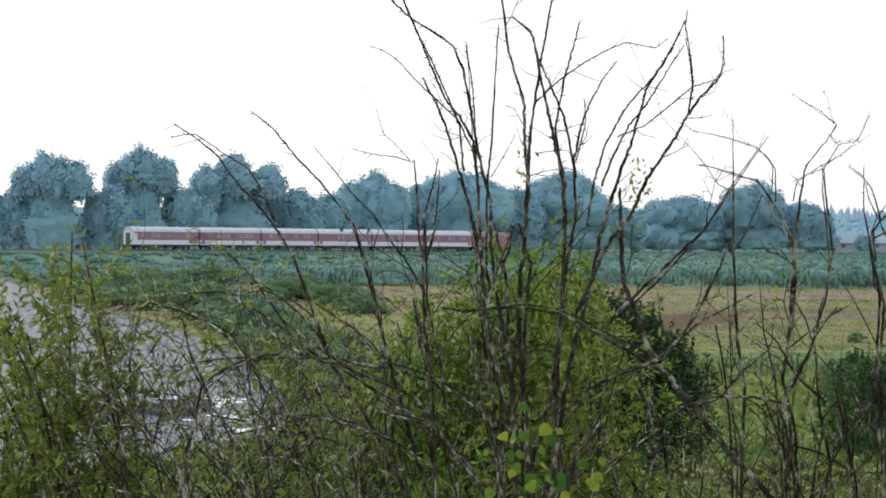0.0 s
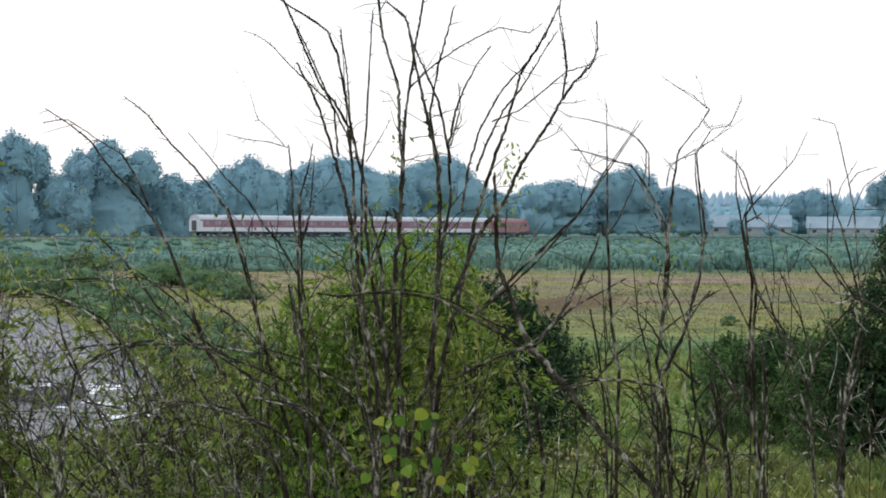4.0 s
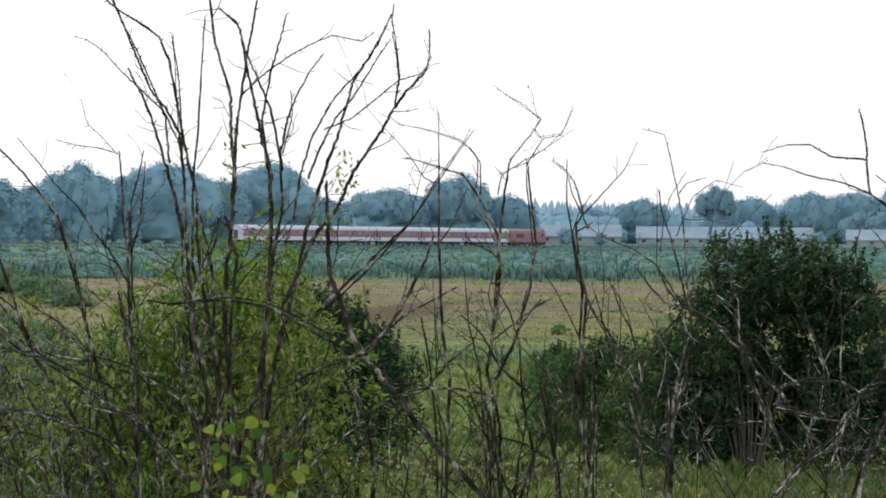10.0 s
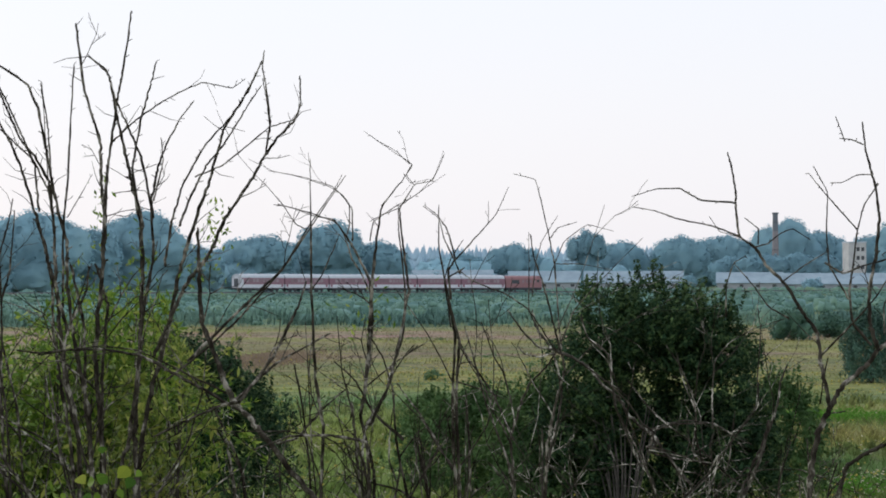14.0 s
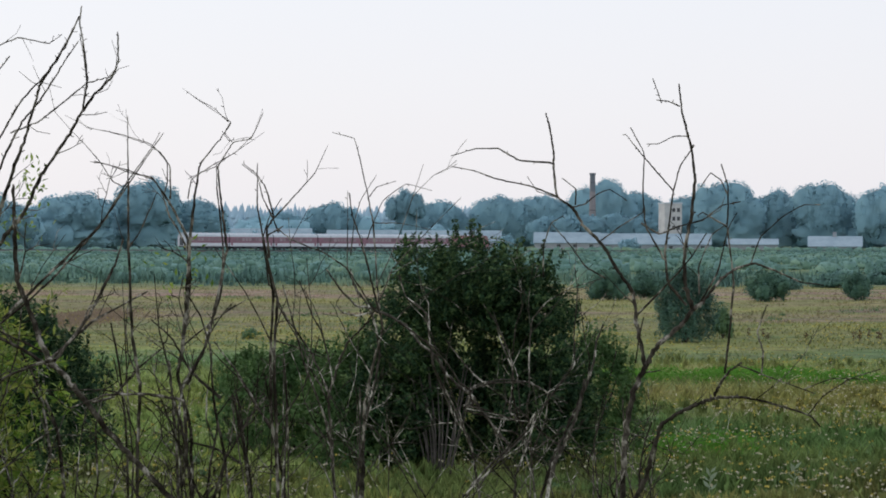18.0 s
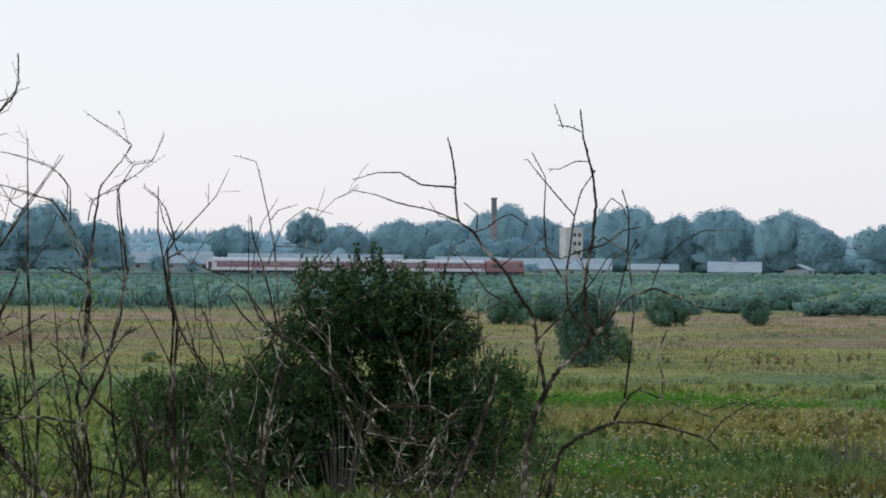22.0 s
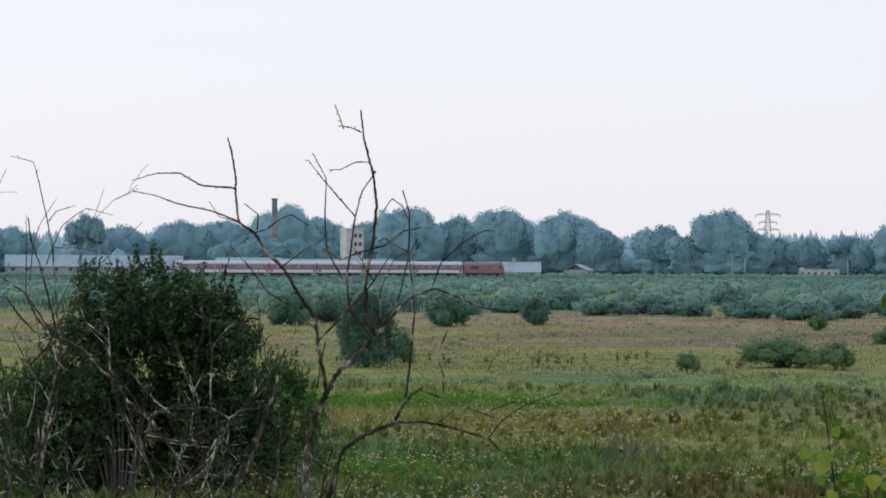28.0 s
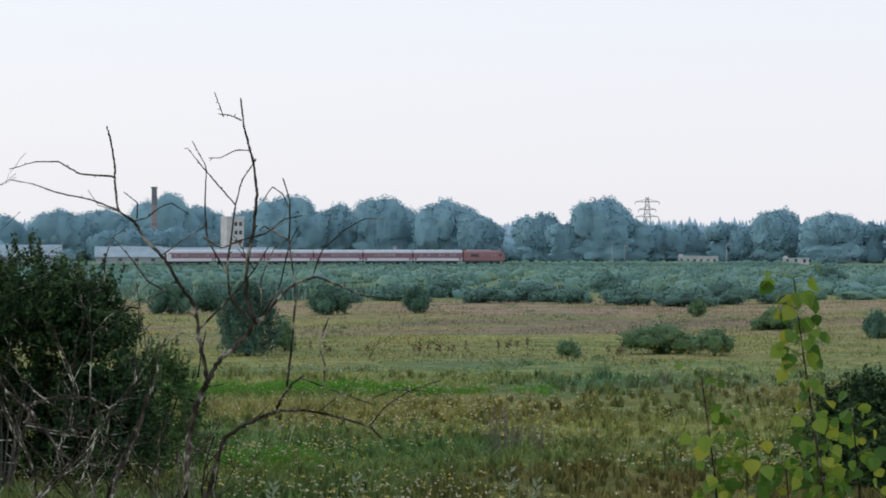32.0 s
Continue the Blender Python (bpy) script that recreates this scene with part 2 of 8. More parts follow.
def belt_material(name, light=1.0, island=0.5, thin=0.3, rough=0.8, clump=1.1):
    """Meadow plants: belts of sorrel, sedge, nettle and dry grass set by distance to fit the camera's view, broken by
    drifts and by single tufts.
    """
    m = bpy.data.materials.new(name)
    m.use_nodes = True
    n, l = m.node_tree.nodes, m.node_tree.links
    b = n["Principled BSDF"]
    tc = n.new("ShaderNodeTexCoord")
    sep = n.new("ShaderNodeSeparateXYZ")
    l.new(tc.outputs["Object"], sep.inputs[0])

    def drift(scale, sx, sy, detail, lo, hi, a, c):
        mp, nz, mr = n.new("ShaderNodeMapping"), n.new("ShaderNodeTexNoise"), n.new("ShaderNodeMapRange")
        mp.inputs["Scale"].default_value = (sx, sy, 0.2)
        nz.inputs["Scale"].default_value, nz.inputs["Detail"].default_value, nz.inputs["Roughness"].default_value = scale, detail, 0.6
        mr.inputs["From Min"].default_value, mr.inputs["From Max"].default_value, mr.inputs["To Min"].default_value, mr.inputs["To Max"].default_value = lo, hi, a, c
        l.new(tc.outputs["Object"], mp.inputs[0])
        l.new(mp.outputs[0], nz.inputs[0])
        l.new(nz.outputs["Fac"], mr.inputs[0])
        return mr.outputs[0]

    def maths(op, a, c):
        q = n.new("ShaderNodeMath")
        q.operation = op
        for k, v in enumerate((a, c)):
            if isinstance(v, (int, float)):
                q.inputs[k].default_value = v
            else:
                l.new(v, q.inputs[k])
        return q.outputs[0]

    def mixed(fac, a, c, kind="MIX"):
        q = n.new("ShaderNodeMix")
        q.data_type, q.blend_type = "RGBA", kind
        for k, v in ((0, fac), (6, a), (7, c)):
            if isinstance(v, tuple):
                q.inputs[k].default_value = (*v, 1)
            elif isinstance(v, (int, float)):
                q.inputs[k].default_value = v
            else:
                l.new(v, q.inputs[k])
        return q.outputs[2]

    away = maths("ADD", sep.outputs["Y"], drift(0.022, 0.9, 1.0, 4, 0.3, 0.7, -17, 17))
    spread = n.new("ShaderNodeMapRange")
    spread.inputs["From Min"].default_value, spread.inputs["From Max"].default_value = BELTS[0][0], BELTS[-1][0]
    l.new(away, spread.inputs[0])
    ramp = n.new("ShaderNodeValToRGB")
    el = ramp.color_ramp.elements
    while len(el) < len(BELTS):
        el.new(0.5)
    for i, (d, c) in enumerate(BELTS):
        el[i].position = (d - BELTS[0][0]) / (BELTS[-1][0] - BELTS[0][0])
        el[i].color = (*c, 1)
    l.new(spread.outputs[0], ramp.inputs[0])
    col = mixed(drift(0.16, 0.5, 0.9, 5, 0.44, 0.64, 0, 0.75), ramp.outputs[0], (0.085, 0.14, 0.05))
    col = mixed(drift(0.07, 0.35, 0.9, 5, 0.47, 0.60, 0, 0.7), col, (0.205, 0.225, 0.068))
    col = mixed(drift(0.13, 0.45, 1.0, 5, 0.53, 0.68, 0, 0.7), col, (0.24, 0.205, 0.09))
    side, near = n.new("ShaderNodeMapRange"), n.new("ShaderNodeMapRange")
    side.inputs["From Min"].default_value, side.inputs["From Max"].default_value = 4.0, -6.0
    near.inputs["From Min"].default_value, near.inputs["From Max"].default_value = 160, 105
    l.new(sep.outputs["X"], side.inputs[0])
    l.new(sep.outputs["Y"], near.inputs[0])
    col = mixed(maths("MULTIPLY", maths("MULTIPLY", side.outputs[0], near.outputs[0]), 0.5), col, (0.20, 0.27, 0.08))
    value = drift(clump, 1.0, 0.7, 4, 0.32, 0.68, 0.62 * light, 1.38 * light)
    if island:
        geo, mr = n.new("ShaderNodeNewGeometry"), n.new("ShaderNodeMapRange")
        mr.inputs["To Min"].default_value, mr.inputs["To Max"].default_value = 1 - island, 1 + island
        l.new(geo.outputs["Random Per Island"], mr.inputs[0])
        value = maths("MULTIPLY", value, mr.outputs[0])
    grey = n.new("ShaderNodeCombineColor")
    for k in range(3):
        l.new(value, grey.inputs[k])
    col = mixed(1.0, col, grey.outputs[0], "MULTIPLY")
    l.new(col, b.inputs["Base Color"])
    b.inputs["Roughness"].default_value, b.inputs["Specular IOR Level"].default_value = rough, 0.08
    if thin:
        tr, mix = n.new("ShaderNodeBsdfTranslucent"), n.new("ShaderNodeMixShader")
        mix.inputs[0].default_value = thin
        l.new(col, tr.inputs[0])
        l.new(b.outputs[0], mix.inputs[1])
        l.new(tr.outputs[0], mix.inputs[2])
        l.new(mix.outputs[0], n["Material Output"].inputs[0])
    return m


soil = belt_material("meadow_soil", 1.0, 0.0, 0.0, 0.95, 0.7)
meadow_blade = belt_material("meadow_blade", 1.35, 0.4)
far_blade = belt_material("far_blade", 1.25, 0.3, clump=0.35)


def water_material():
    m = bpy.data.materials.new("river_water")
    m.use_nodes = True
    n, l = m.node_tree.nodes, m.node_tree.links
    b = n["Principled BSDF"]
    b.inputs["Base Color"].default_value = (0.055, 0.066, 0.08, 1)
    b.inputs["Roughness"].default_value, b.inputs["IOR"].default_value = 0.22, 1.33
    b.inputs["Specular IOR Level"].default_value = 0.12
    tc, nz, bp = n.new("ShaderNodeTexCoord"), n.new("ShaderNodeTexNoise"), n.new("ShaderNodeBump")
    nz.inputs["Scale"].default_value, nz.inputs["Detail"].default_value = 1.6, 5
    bp.inputs["Strength"].default_value, bp.inputs["Distance"].default_value = 0.9, 0.4
    l.new(tc.outputs["Object"], nz.inputs[0])
    l.new(nz.outputs["Fac"], bp.inputs["Height"])
    l.new(bp.outputs[0], b.inputs["Normal"])
    return m


water_mat = water_material()


# ---- mesh helpers ----
def mesh_of(name, verts, faces, material, smooth=False):
    """A mesh from arrays: verts (n, 3), or (n, 6) with the normals of a rounded clump, and faces (m, 3 or 4)."""
    me = bpy.data.meshes.new(name)
    verts, faces = np.asarray(verts, dtype=np.float32), np.asarray(faces, dtype=np.int32)
    m, k = faces.shape
    rounded = verts[:, 3:6] if verts.shape[1] == 6 else None
    verts = verts[:, :3]
    me.vertices.add(len(verts))
    me.vertices.foreach_set("co", verts.ravel())
    me.loops.add(m * k)
    me.loops.foreach_set("vertex_index", faces.ravel())
    me.polygons.add(m)
    me.polygons.foreach_set("loop_start", np.arange(0, m * k, k, dtype=np.int32))
    me.polygons.foreach_set("loop_total", np.full(m, k, dtype=np.int32))
    if smooth:
        me.polygons.foreach_set("use_smooth", np.ones(m, dtype=bool))
    if rounded is not None:
        me.polygons.foreach_set("use_smooth", np.ones(m, dtype=bool))
    me.update(calc_edges=True)
    if rounded is not None:
        me.normals_split_custom_set_from_vertices(rounded)
    me.materials.append(material)
    return me


def piece(name, me, parent=None, label="", kind=""):
    ob = new(name, me)
    if parent is not None:
        ob.parent = parent
    return tagged(ob, label, kind=kind)


def part(name, bm, material, parent, label=""):
    me = bpy.data.meshes.new(name)
    bm.normal_update()
    bm.to_mesh(me)
    bm.free()
    me.materials.append(material)
    return piece(name, me, parent, label)


def thing(name, label, category, at=None, group="", kind=""):
    ob = new(name)
    ob.empty_display_size = 0.2
    if at is not None:
        ob.matrix_basis = at
    return tagged(ob, label, category, group, kind)


def box(bm, x0, x1, y0, y1, z0, z1, bevel=0.0):
    r = bmesh.ops.create_cube(bm, size=1.0, matrix=Matrix.Translation(((x0 + x1) / 2, (y0 + y1) / 2, (z0 + z1) / 2)) @ Matrix.Diagonal((x1 - x0, y1 - y0, z1 - z0, 1)))
    if bevel:
        edges = list({e for v in r["verts"] for e in v.link_edges})
        bmesh.ops.bevel(bm, geom=edges, offset=bevel, segments=2, affect="EDGES")


def prism(bm, outline, x0, x1):
    """An outline of (y, z) drawn out from x0 to x1."""
    a = [bm.verts.new((x0, y, z)) for y, z in outline]
    b = [bm.verts.new((x1, y, z)) for y, z in outline]
    k = len(outline)
    for i in range(k):
        bm.faces.new((a[i], a[(i + 1) % k], b[(i + 1) % k], b[i]))
    bm.faces.new(a[::-1])
    bm.faces.new(b)
    bmesh.ops.recalc_face_normals(bm, faces=bm.faces[:])


class Tubes:
    """Gathers tapered round tubes into one mesh."""

    def __init__(self, sides=6):
        self.v, self.f, self.n, self.k = [], [], 0, sides

    def add(self, pts, radii):
        pts, radii = np.asarray(pts, float), np.asarray(radii, float)
        d = np.gradient(pts, axis=0)
        d /= np.linalg.norm(d, axis=1)[:, None] + 1e-9
        ref = np.array([0.31, 0.93, 0.2])
        a = np.cross(d, ref)
        a /= np.linalg.norm(a, axis=1)[:, None] + 1e-9
        b = np.cross(d, a)
        ang = np.arange(self.k) * 2 * math.pi / self.k
        ring = np.cos(ang)[None, :, None] * a[:, None] + np.sin(ang)[None, :, None] * b[:, None]
        v = pts[:, None] + ring * radii[:, None, None]
        m, k = len(pts), self.k
        i, j = np.meshgrid(np.arange(m - 1), np.arange(k), indexing="ij")
        f = np.stack([i * k + j, i * k + (j + 1) % k, (i + 1) * k + (j + 1) % k, (i + 1) * k + j], -1).reshape(-1, 4) + self.n
        self.v.append(v.reshape(-1, 3))
        self.f.append(f)
        self.n += m * k

    def mesh(self, name, material):
        return mesh_of(name, np.concatenate(self.v), np.concatenate(self.f), material, True)


def spline(points, n, pull=0.75):
    """A smooth line through the points, n steps to each stretch; pull: how roundly it bends."""
    p = np.asarray(points, float)
    d = np.linalg.norm(np.diff(p, axis=0), axis=1)[:, None] + 1e-6
    s = np.diff(p, axis=0) / d
    m = np.vstack([s[:1], (s[1:] * d[:-1] + s[:-1] * d[1:]) / (d[1:] + d[:-1]), s[-1:]])
    t = np.linspace(0, 1, n, endpoint=False)[:, None]
    out = []
    for i in range(len(p) - 1):
        h = 3 * t ** 2 - 2 * t ** 3
        out.append(p[i] * (1 - h) + p[i + 1] * h + pull * d[i] * (m[i] * (t ** 3 - 2 * t ** 2 + t) + m[i + 1] * (t ** 3 - t ** 2)))
    return np.vstack(out + [p[-1:]])


def unit(v):
    return v / (np.linalg.norm(v, axis=-1, keepdims=True) + 1e-9)


def leaf_quads(centres, lengths, ratio, rng, up=0.0, heading=None, facing=None, loose=0.6):
    """Folded rhombic leaves round their centres; facing: the outward way in which they lie like shingles."""
    n = len(centres)
    a = unit(rng.normal(size=(n, 3)) + np.array([0, 0, up])) if heading is None else unit(heading)
    b = unit(np.cross(a, rng.normal(size=(n, 3))))
    if facing is not None:
        out = unit(facing + rng.normal(size=(n, 3)) * loose + np.array([0, 0, 0.25]))
        a = unit(np.cross(out, rng.normal(size=(n, 3))))
        b = np.cross(out, a)
    c = np.cross(a, b)
    ln = np.broadcast_to(np.asarray(lengths, float), (n,))[:, None]
    base, tip = centres - a * ln / 2, centres + a * ln / 2
    fold = c * ln * ratio * 0.25
    left, right = centres + b * ln * ratio / 2 + fold, centres - b * ln * ratio / 2 + fold
    v = np.stack([base, left, tip, right], 1).reshape(-1, 3)
    return v, np.arange(4 * n).reshape(-1, 4)


def outwards(v, f, way):
    """Turns each leaf so that its upper face looks the given way."""
    a, b, c = v[f[:, 0]], v[f[:, 1]], v[f[:, 2]]
    back = (np.cross(b - a, c - a) * way).sum(1) < 0
    f = f.copy()
    f[back] = f[back][:, ::-1]
    return f


def lumps(n, centre, radii, count, rng, size=0.45, shell=0.75, low=-1.0, normals=False):
    """n points on and in a heap of rounded clumps that together fill an ellipsoid."""
    c = unit(rng.normal(size=(count, 3))) * (rng.random((count, 1)) ** 0.4) * 0.78
    c[:, 2] = np.maximum(c[:, 2], low)
    who = rng.integers(0, count, n)
    s = size * (0.65 + 0.7 * rng.random(count))
    ray = unit(rng.normal(size=(n, 3)))
    p = c[who] + ray * (s[who] * (shell + (1 - shell) * rng.random(n)) * rng.random(n) ** (0.05 if normals else 0.25))[:, None]
    p = np.asarray(centre) + p * np.asarray(radii)
    return np.hstack([p, unit(ray + 0.5 * c[who])]) if normals else p


def crown(n, centre, radii, caps, rng, leaf, grid=(24, 14), square=0.5, cap=0.26, width=0.36, thick=0.11, core=0.92, ruffle=0.3):
    """A full crown: rounded sprays bulge from a closed mass, and small leaves cover it. Gives vertices with normals, and triangles."""
    centre, radii = np.asarray(centre, float), np.asarray(radii, float)
    d = unit(rng.normal(size=(caps, 3)) + (0, 0, 0.25))
    w, up = width * rng.uniform(0.6, 1.3, caps), cap * rng.uniform(0.4, 1.2, caps)

    def reach(u):
        near = 1 - np.arccos(np.clip(u @ d.T, -1, 1)) ** 2 / w ** 2
        bulge = (np.sqrt(np.clip(near, 0, 1)) * up).max(1)
        return (1 / (np.abs(u) ** 4).sum(1) ** 0.25) ** square * (1 - cap + bulge)

    a, b = np.meshgrid(np.arange(grid[0]) * 2 * math.pi / grid[0], np.linspace(-0.47, 0.5, grid[1]) * math.pi)
    u = np.stack([np.cos(a) * np.cos(b), np.sin(a) * np.cos(b), np.sin(b)], -1).reshape(-1, 3)
    mass = np.hstack([centre + u * (reach(u) * core * rng.uniform(0.94, 1.0, len(u)))[:, None] * radii, unit(u + (0, -0.15, 0.45))])
    ray = unit(rng.normal(size=(n, 3)))
    far = reach(ray)
    p = centre + ray * (far * (core - 0.01 + thick * rng.random(n) ** 1.3))[:, None] * radii
    v, _ = leaf_quads(p, rng.uniform(0.7, 1.4, n) * leaf * 1.2, 0.85, rng, facing=ray, loose=0.7)
    v = v.reshape(-1, 4, 3)[:, [0, 3, 1]].reshape(-1, 3)
    way = unit(ray + (0, -0.15, 0.45) + rng.normal(size=(n, 3)) * ruffle)
    f = outwards(v, np.arange(3 * n).reshape(-1, 3), way)
    k, m = np.meshgrid(np.arange(grid[0]), np.arange(grid[1] - 1))
    k, m, g = k.ravel(), m.ravel(), grid[0]
    q = np.stack([m * g + k, m * g + (k + 1) % g, (m + 1) * g + (k + 1) % g, (m + 1) * g + k], -1)
    f = np.concatenate([q[:, [0, 1, 2]], q[:, [0, 2, 3]], f + len(mass)])
    return np.vstack([mass, np.hstack([v, np.repeat(way, 3, 0)])]), f


def joined(pieces):
    V, Fc, n = [], [], 0
    for v, f in pieces:
        V.append(v), Fc.append(f + n)
        n += len(v)
    return np.vstack(V), np.vstack(Fc)


def ground_z(x, y):
    """The bank on which the shrubs stand falls to the flat meadow."""
    r = np.hypot(x, y)
    t = np.clip((r - 2.0) / 34.0, 0, 1)
    return 5.35 * (1 - t * t * (3 - 2 * t)) - 1.25 * np.clip(r - 2.0, 0, 5) / 5 * (1 - t)


# ---- river ----
RIVER = [(-330, 640), (-174, 413), (-88, 229), (-65, 188), (-46, 146), (-31, 106), (-25, 84), (-26, 62), (-60, 40), (-120, 60), (-200, 170), (-420, 520)]


def in_river(x, y):
    inside = np.zeros(np.shape(x), bool)
    for (x0, y0), (x1, y1) in zip(RIVER, RIVER[1:] + RIVER[:1]):
        cross = ((y0 > y) != (y1 > y)) & (x < (x1 - x0) * (y - y0) / (y1 - y0 + 1e-9) + x0)
        inside ^= cross
    return inside


def build_ground():
    ang = np.concatenate([np.linspace(-180, -24, 40, endpoint=False), np.linspace(-24, 20, 200, endpoint=False), np.linspace(20, 180, 40, endpoint=False)])
    rad = np.concatenate([[0.3], np.geomspace(1.0, 4500, 260)])
    a, r = np.meshgrid(np.radians(ang), rad, indexing="ij")
    x, y = np.sin(a) * r, np.cos(a) * r
    z = ground_z(x, y)
    soft = sum(in_river(x + dx, y + dy).astype(float) for dx, dy in ((0, 0), (1.5, 0), (-1.5, 0), (0, 3), (0, -3))) / 5
    rough = np.sin(x * 0.9 + 1.3 * np.sin(y * 0.31)) * np.sin(y * 0.53 + x * 0.17) * 0.05
    z = z - 0.75 * soft + rough * (r > 40) * (r < 500)
    na, nr = len(ang), len(rad)
    i, j = np.meshgrid(np.arange(na), np.arange(nr - 1), indexing="ij")
    f = np.stack([i * nr + j, i * nr + j + 1, ((i + 1) % na) * nr + j + 1, ((i + 1) % na) * nr + j], -1).reshape(-1, 4)
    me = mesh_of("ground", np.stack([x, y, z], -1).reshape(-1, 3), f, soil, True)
    piece("ground", me, None, "wild river meadow of dry and green grass", "structure")
    bm = bmesh.new()
    grow = [(x * 1.03 + 0.5, y * 1.005, -0.3) for x, y in RIVER]
    bm.faces.new([bm.verts.new(p) for p in grow])
    bmesh.ops.recalc_face_normals(bm, faces=bm.faces[:])
    if bm.faces[:][0].normal.z < 0:
        bmesh.ops.reverse_faces(bm, faces=bm.faces[:])
    w = part("river_water", bm, water_mat, None, "calm grey river water reflecting the pale sky")
    tagged(w, kind="structure")


build_ground()


def shallows():
    """White flecks that stand in for glints and foam, and dark stones where the river runs thin."""
    rng = np.random.default_rng(17)
    V, Fc, n = [], [], 0
    for cx, cy, sx, sy, m in ((-32.8, 101.4, 0.6, 1.6, 40), (-27.2, 88.0, 0.5, 0.9, 18), (-35.0, 103.0, 0.9, 0.6, 10), (-30.0, 94.0, 0.8, 1.6, 10)):
        for _ in range(m):
            x, y = cx + rng.normal() * sx, cy + rng.normal() * sy
            w, d, a = rng.uniform(0.15, 0.6), rng.uniform(0.12, 0.5), rng.uniform(0, 6.28, 9)
            ang = np.arange(9) * 0.698
            rim = np.stack([x + np.cos(ang) * w * (0.7 + 0.3 * np.sin(a)), y + np.sin(ang) * d * (0.7 + 0.3 * np.cos(a)), np.full(9, -0.285)], -1)
            V.append(np.vstack([rim, [(x, y, -0.22)]]))
            Fc.append(np.array([(i, (i + 1) % 9, 9) for i in range(9)]) + n)
            n += 10
    piece("river_foam", mesh_of("river_foam", np.concatenate(V), np.concatenate(Fc), glint_foam_mat, True), None, "white flecks for glints and foam on the river shallows", "stuff")
    for k in range(20):
        x, y, r = -33.2 + rng.normal() * 1.1, 96.5 + rng.normal() * 1.8, rng.uniform(0.35, 0.95)
        bm = bmesh.new()
        bmesh.ops.create_icosphere(bm, subdivisions=2, radius=r)
        for v in bm.verts:
            v.co *= 1 + 0.25 * noise.noise(v.co * 2 / r + Vector((k, 0, 0)))
            v.co.z *= 0.6
        s = part("stone", bm, stone_mat, None)
        s.location = (x, y, -0.42)
        tagged(s, "dark wet stone lying in the river shallows", "stone", "stones in the shallows")


shallows()

# ---- railway ----
def track_point(theta):
    a = 4.446 * theta
    d = 5.667 * a ** 4 - 12.90 * a ** 3 - 36.86 * a ** 2 + 141.72 * a + 788.38
    d *= 0.93 * (1 - 0.0375 * (0.05 - theta + math.hypot(0.05 - theta, 0.04)))
    low = 8.2 - 0.01 * d
    return np.array([d * math.sin(theta), d * math.cos(theta), 0.6 + 0.5 * (low - 0.6 + math.hypot(low - 0.6, 0.5))])


THETA = np.linspace(-0.47, 0.33, 1601)
TRACK = np.array([track_point(q) for q in THETA])
ALONG = np.concatenate([[0], np.cumsum(np.linalg.norm(np.diff(TRACK[:, :2], axis=0), axis=1))])


def on_track(s):
    return np.array([np.interp(s, ALONG, TRACK[:, i]) for i in range(3)])


def sweep(name, outline, material, parent, step=8.0, kind="", label=""):
    ss = np.arange(0, ALONG[-1], step)
    verts, k = [], len(outline)
    for s in ss:
        p, q = on_track(s), on_track(s + 2.0)
        t = unit((q - p) * np.array([1, 1, 0]))
        side = np.array([t[1], -t[0], 0])
        for o, h in outline:
            verts.append(p + side * o + np.array([0, 0, h if h > -5 else -p[2] - 0.2]))
    faces = [(i * k + j, i * k + j + 1, (i + 1) * k + j + 1, (i + 1) * k + j) for i in range(len(ss) - 1) for j in range(k - 1)]
    return piece(name, mesh_of(name, verts, faces, material), parent, label, kind)


bed = sweep("railway_embankment", [(-9.0, -9), (-3.2, -0.75), (3.2, -0.75), (9.0, -9)], hazed_thicket_leaf, None, kind="structure", label="low grassy railway embankment with a ballast top")
sweep("ballast", [(-2.9, -0.78), (-2.0, -0.22), (2.0, -0.22), (2.9, -0.78)], ballast_mat, bed)
for o in (-0.76, 0.76):
    sweep("rail", [(o - 0.04, -0.2), (o - 0.035, 0.0), (o + 0.035, 0.0), (o + 0.04, -0.2)], hazed_iron, bed)


# ---- train ----
COACH, LOCO, GAP = 16.7, 13.9, 0.55
ROOF = [(-1.45, 3.52), (-1.38, 3.86), (-1.15, 4.22), (-0.65, 4.44), (0, 4.52), (0.65, 4.44), (1.15, 4.22), (1.38, 3.86), (1.45, 3.52)]


def bogie(parent, x):
    bm = bmesh.new()
    for y in (-1.02, 1.02):
        box(bm, x - 1.6, x + 1.6, y - 0.08, y + 0.08, 0.42, 0.82, 0.05)
    box(bm, x - 0.35, x + 0.35, -1.0, 1.0, 0.45, 0.9, 0.05)
    b = part("bogie", bm, hazed_iron, parent)
    for dx in (-1.2, 1.2):
        for y in (-0.76, 0.76):
            bm = bmesh.new()
            bmesh.ops.create_cone(bm, cap_ends=True, segments=14, radius1=0.46, radius2=0.46, depth=0.13,
                                  matrix=Matrix.Translation((x + dx, y, 0.46)) @ Matrix.Rotation(math.pi / 2, 4, "X"))
            part("wheel", bm, hazed_iron, b)


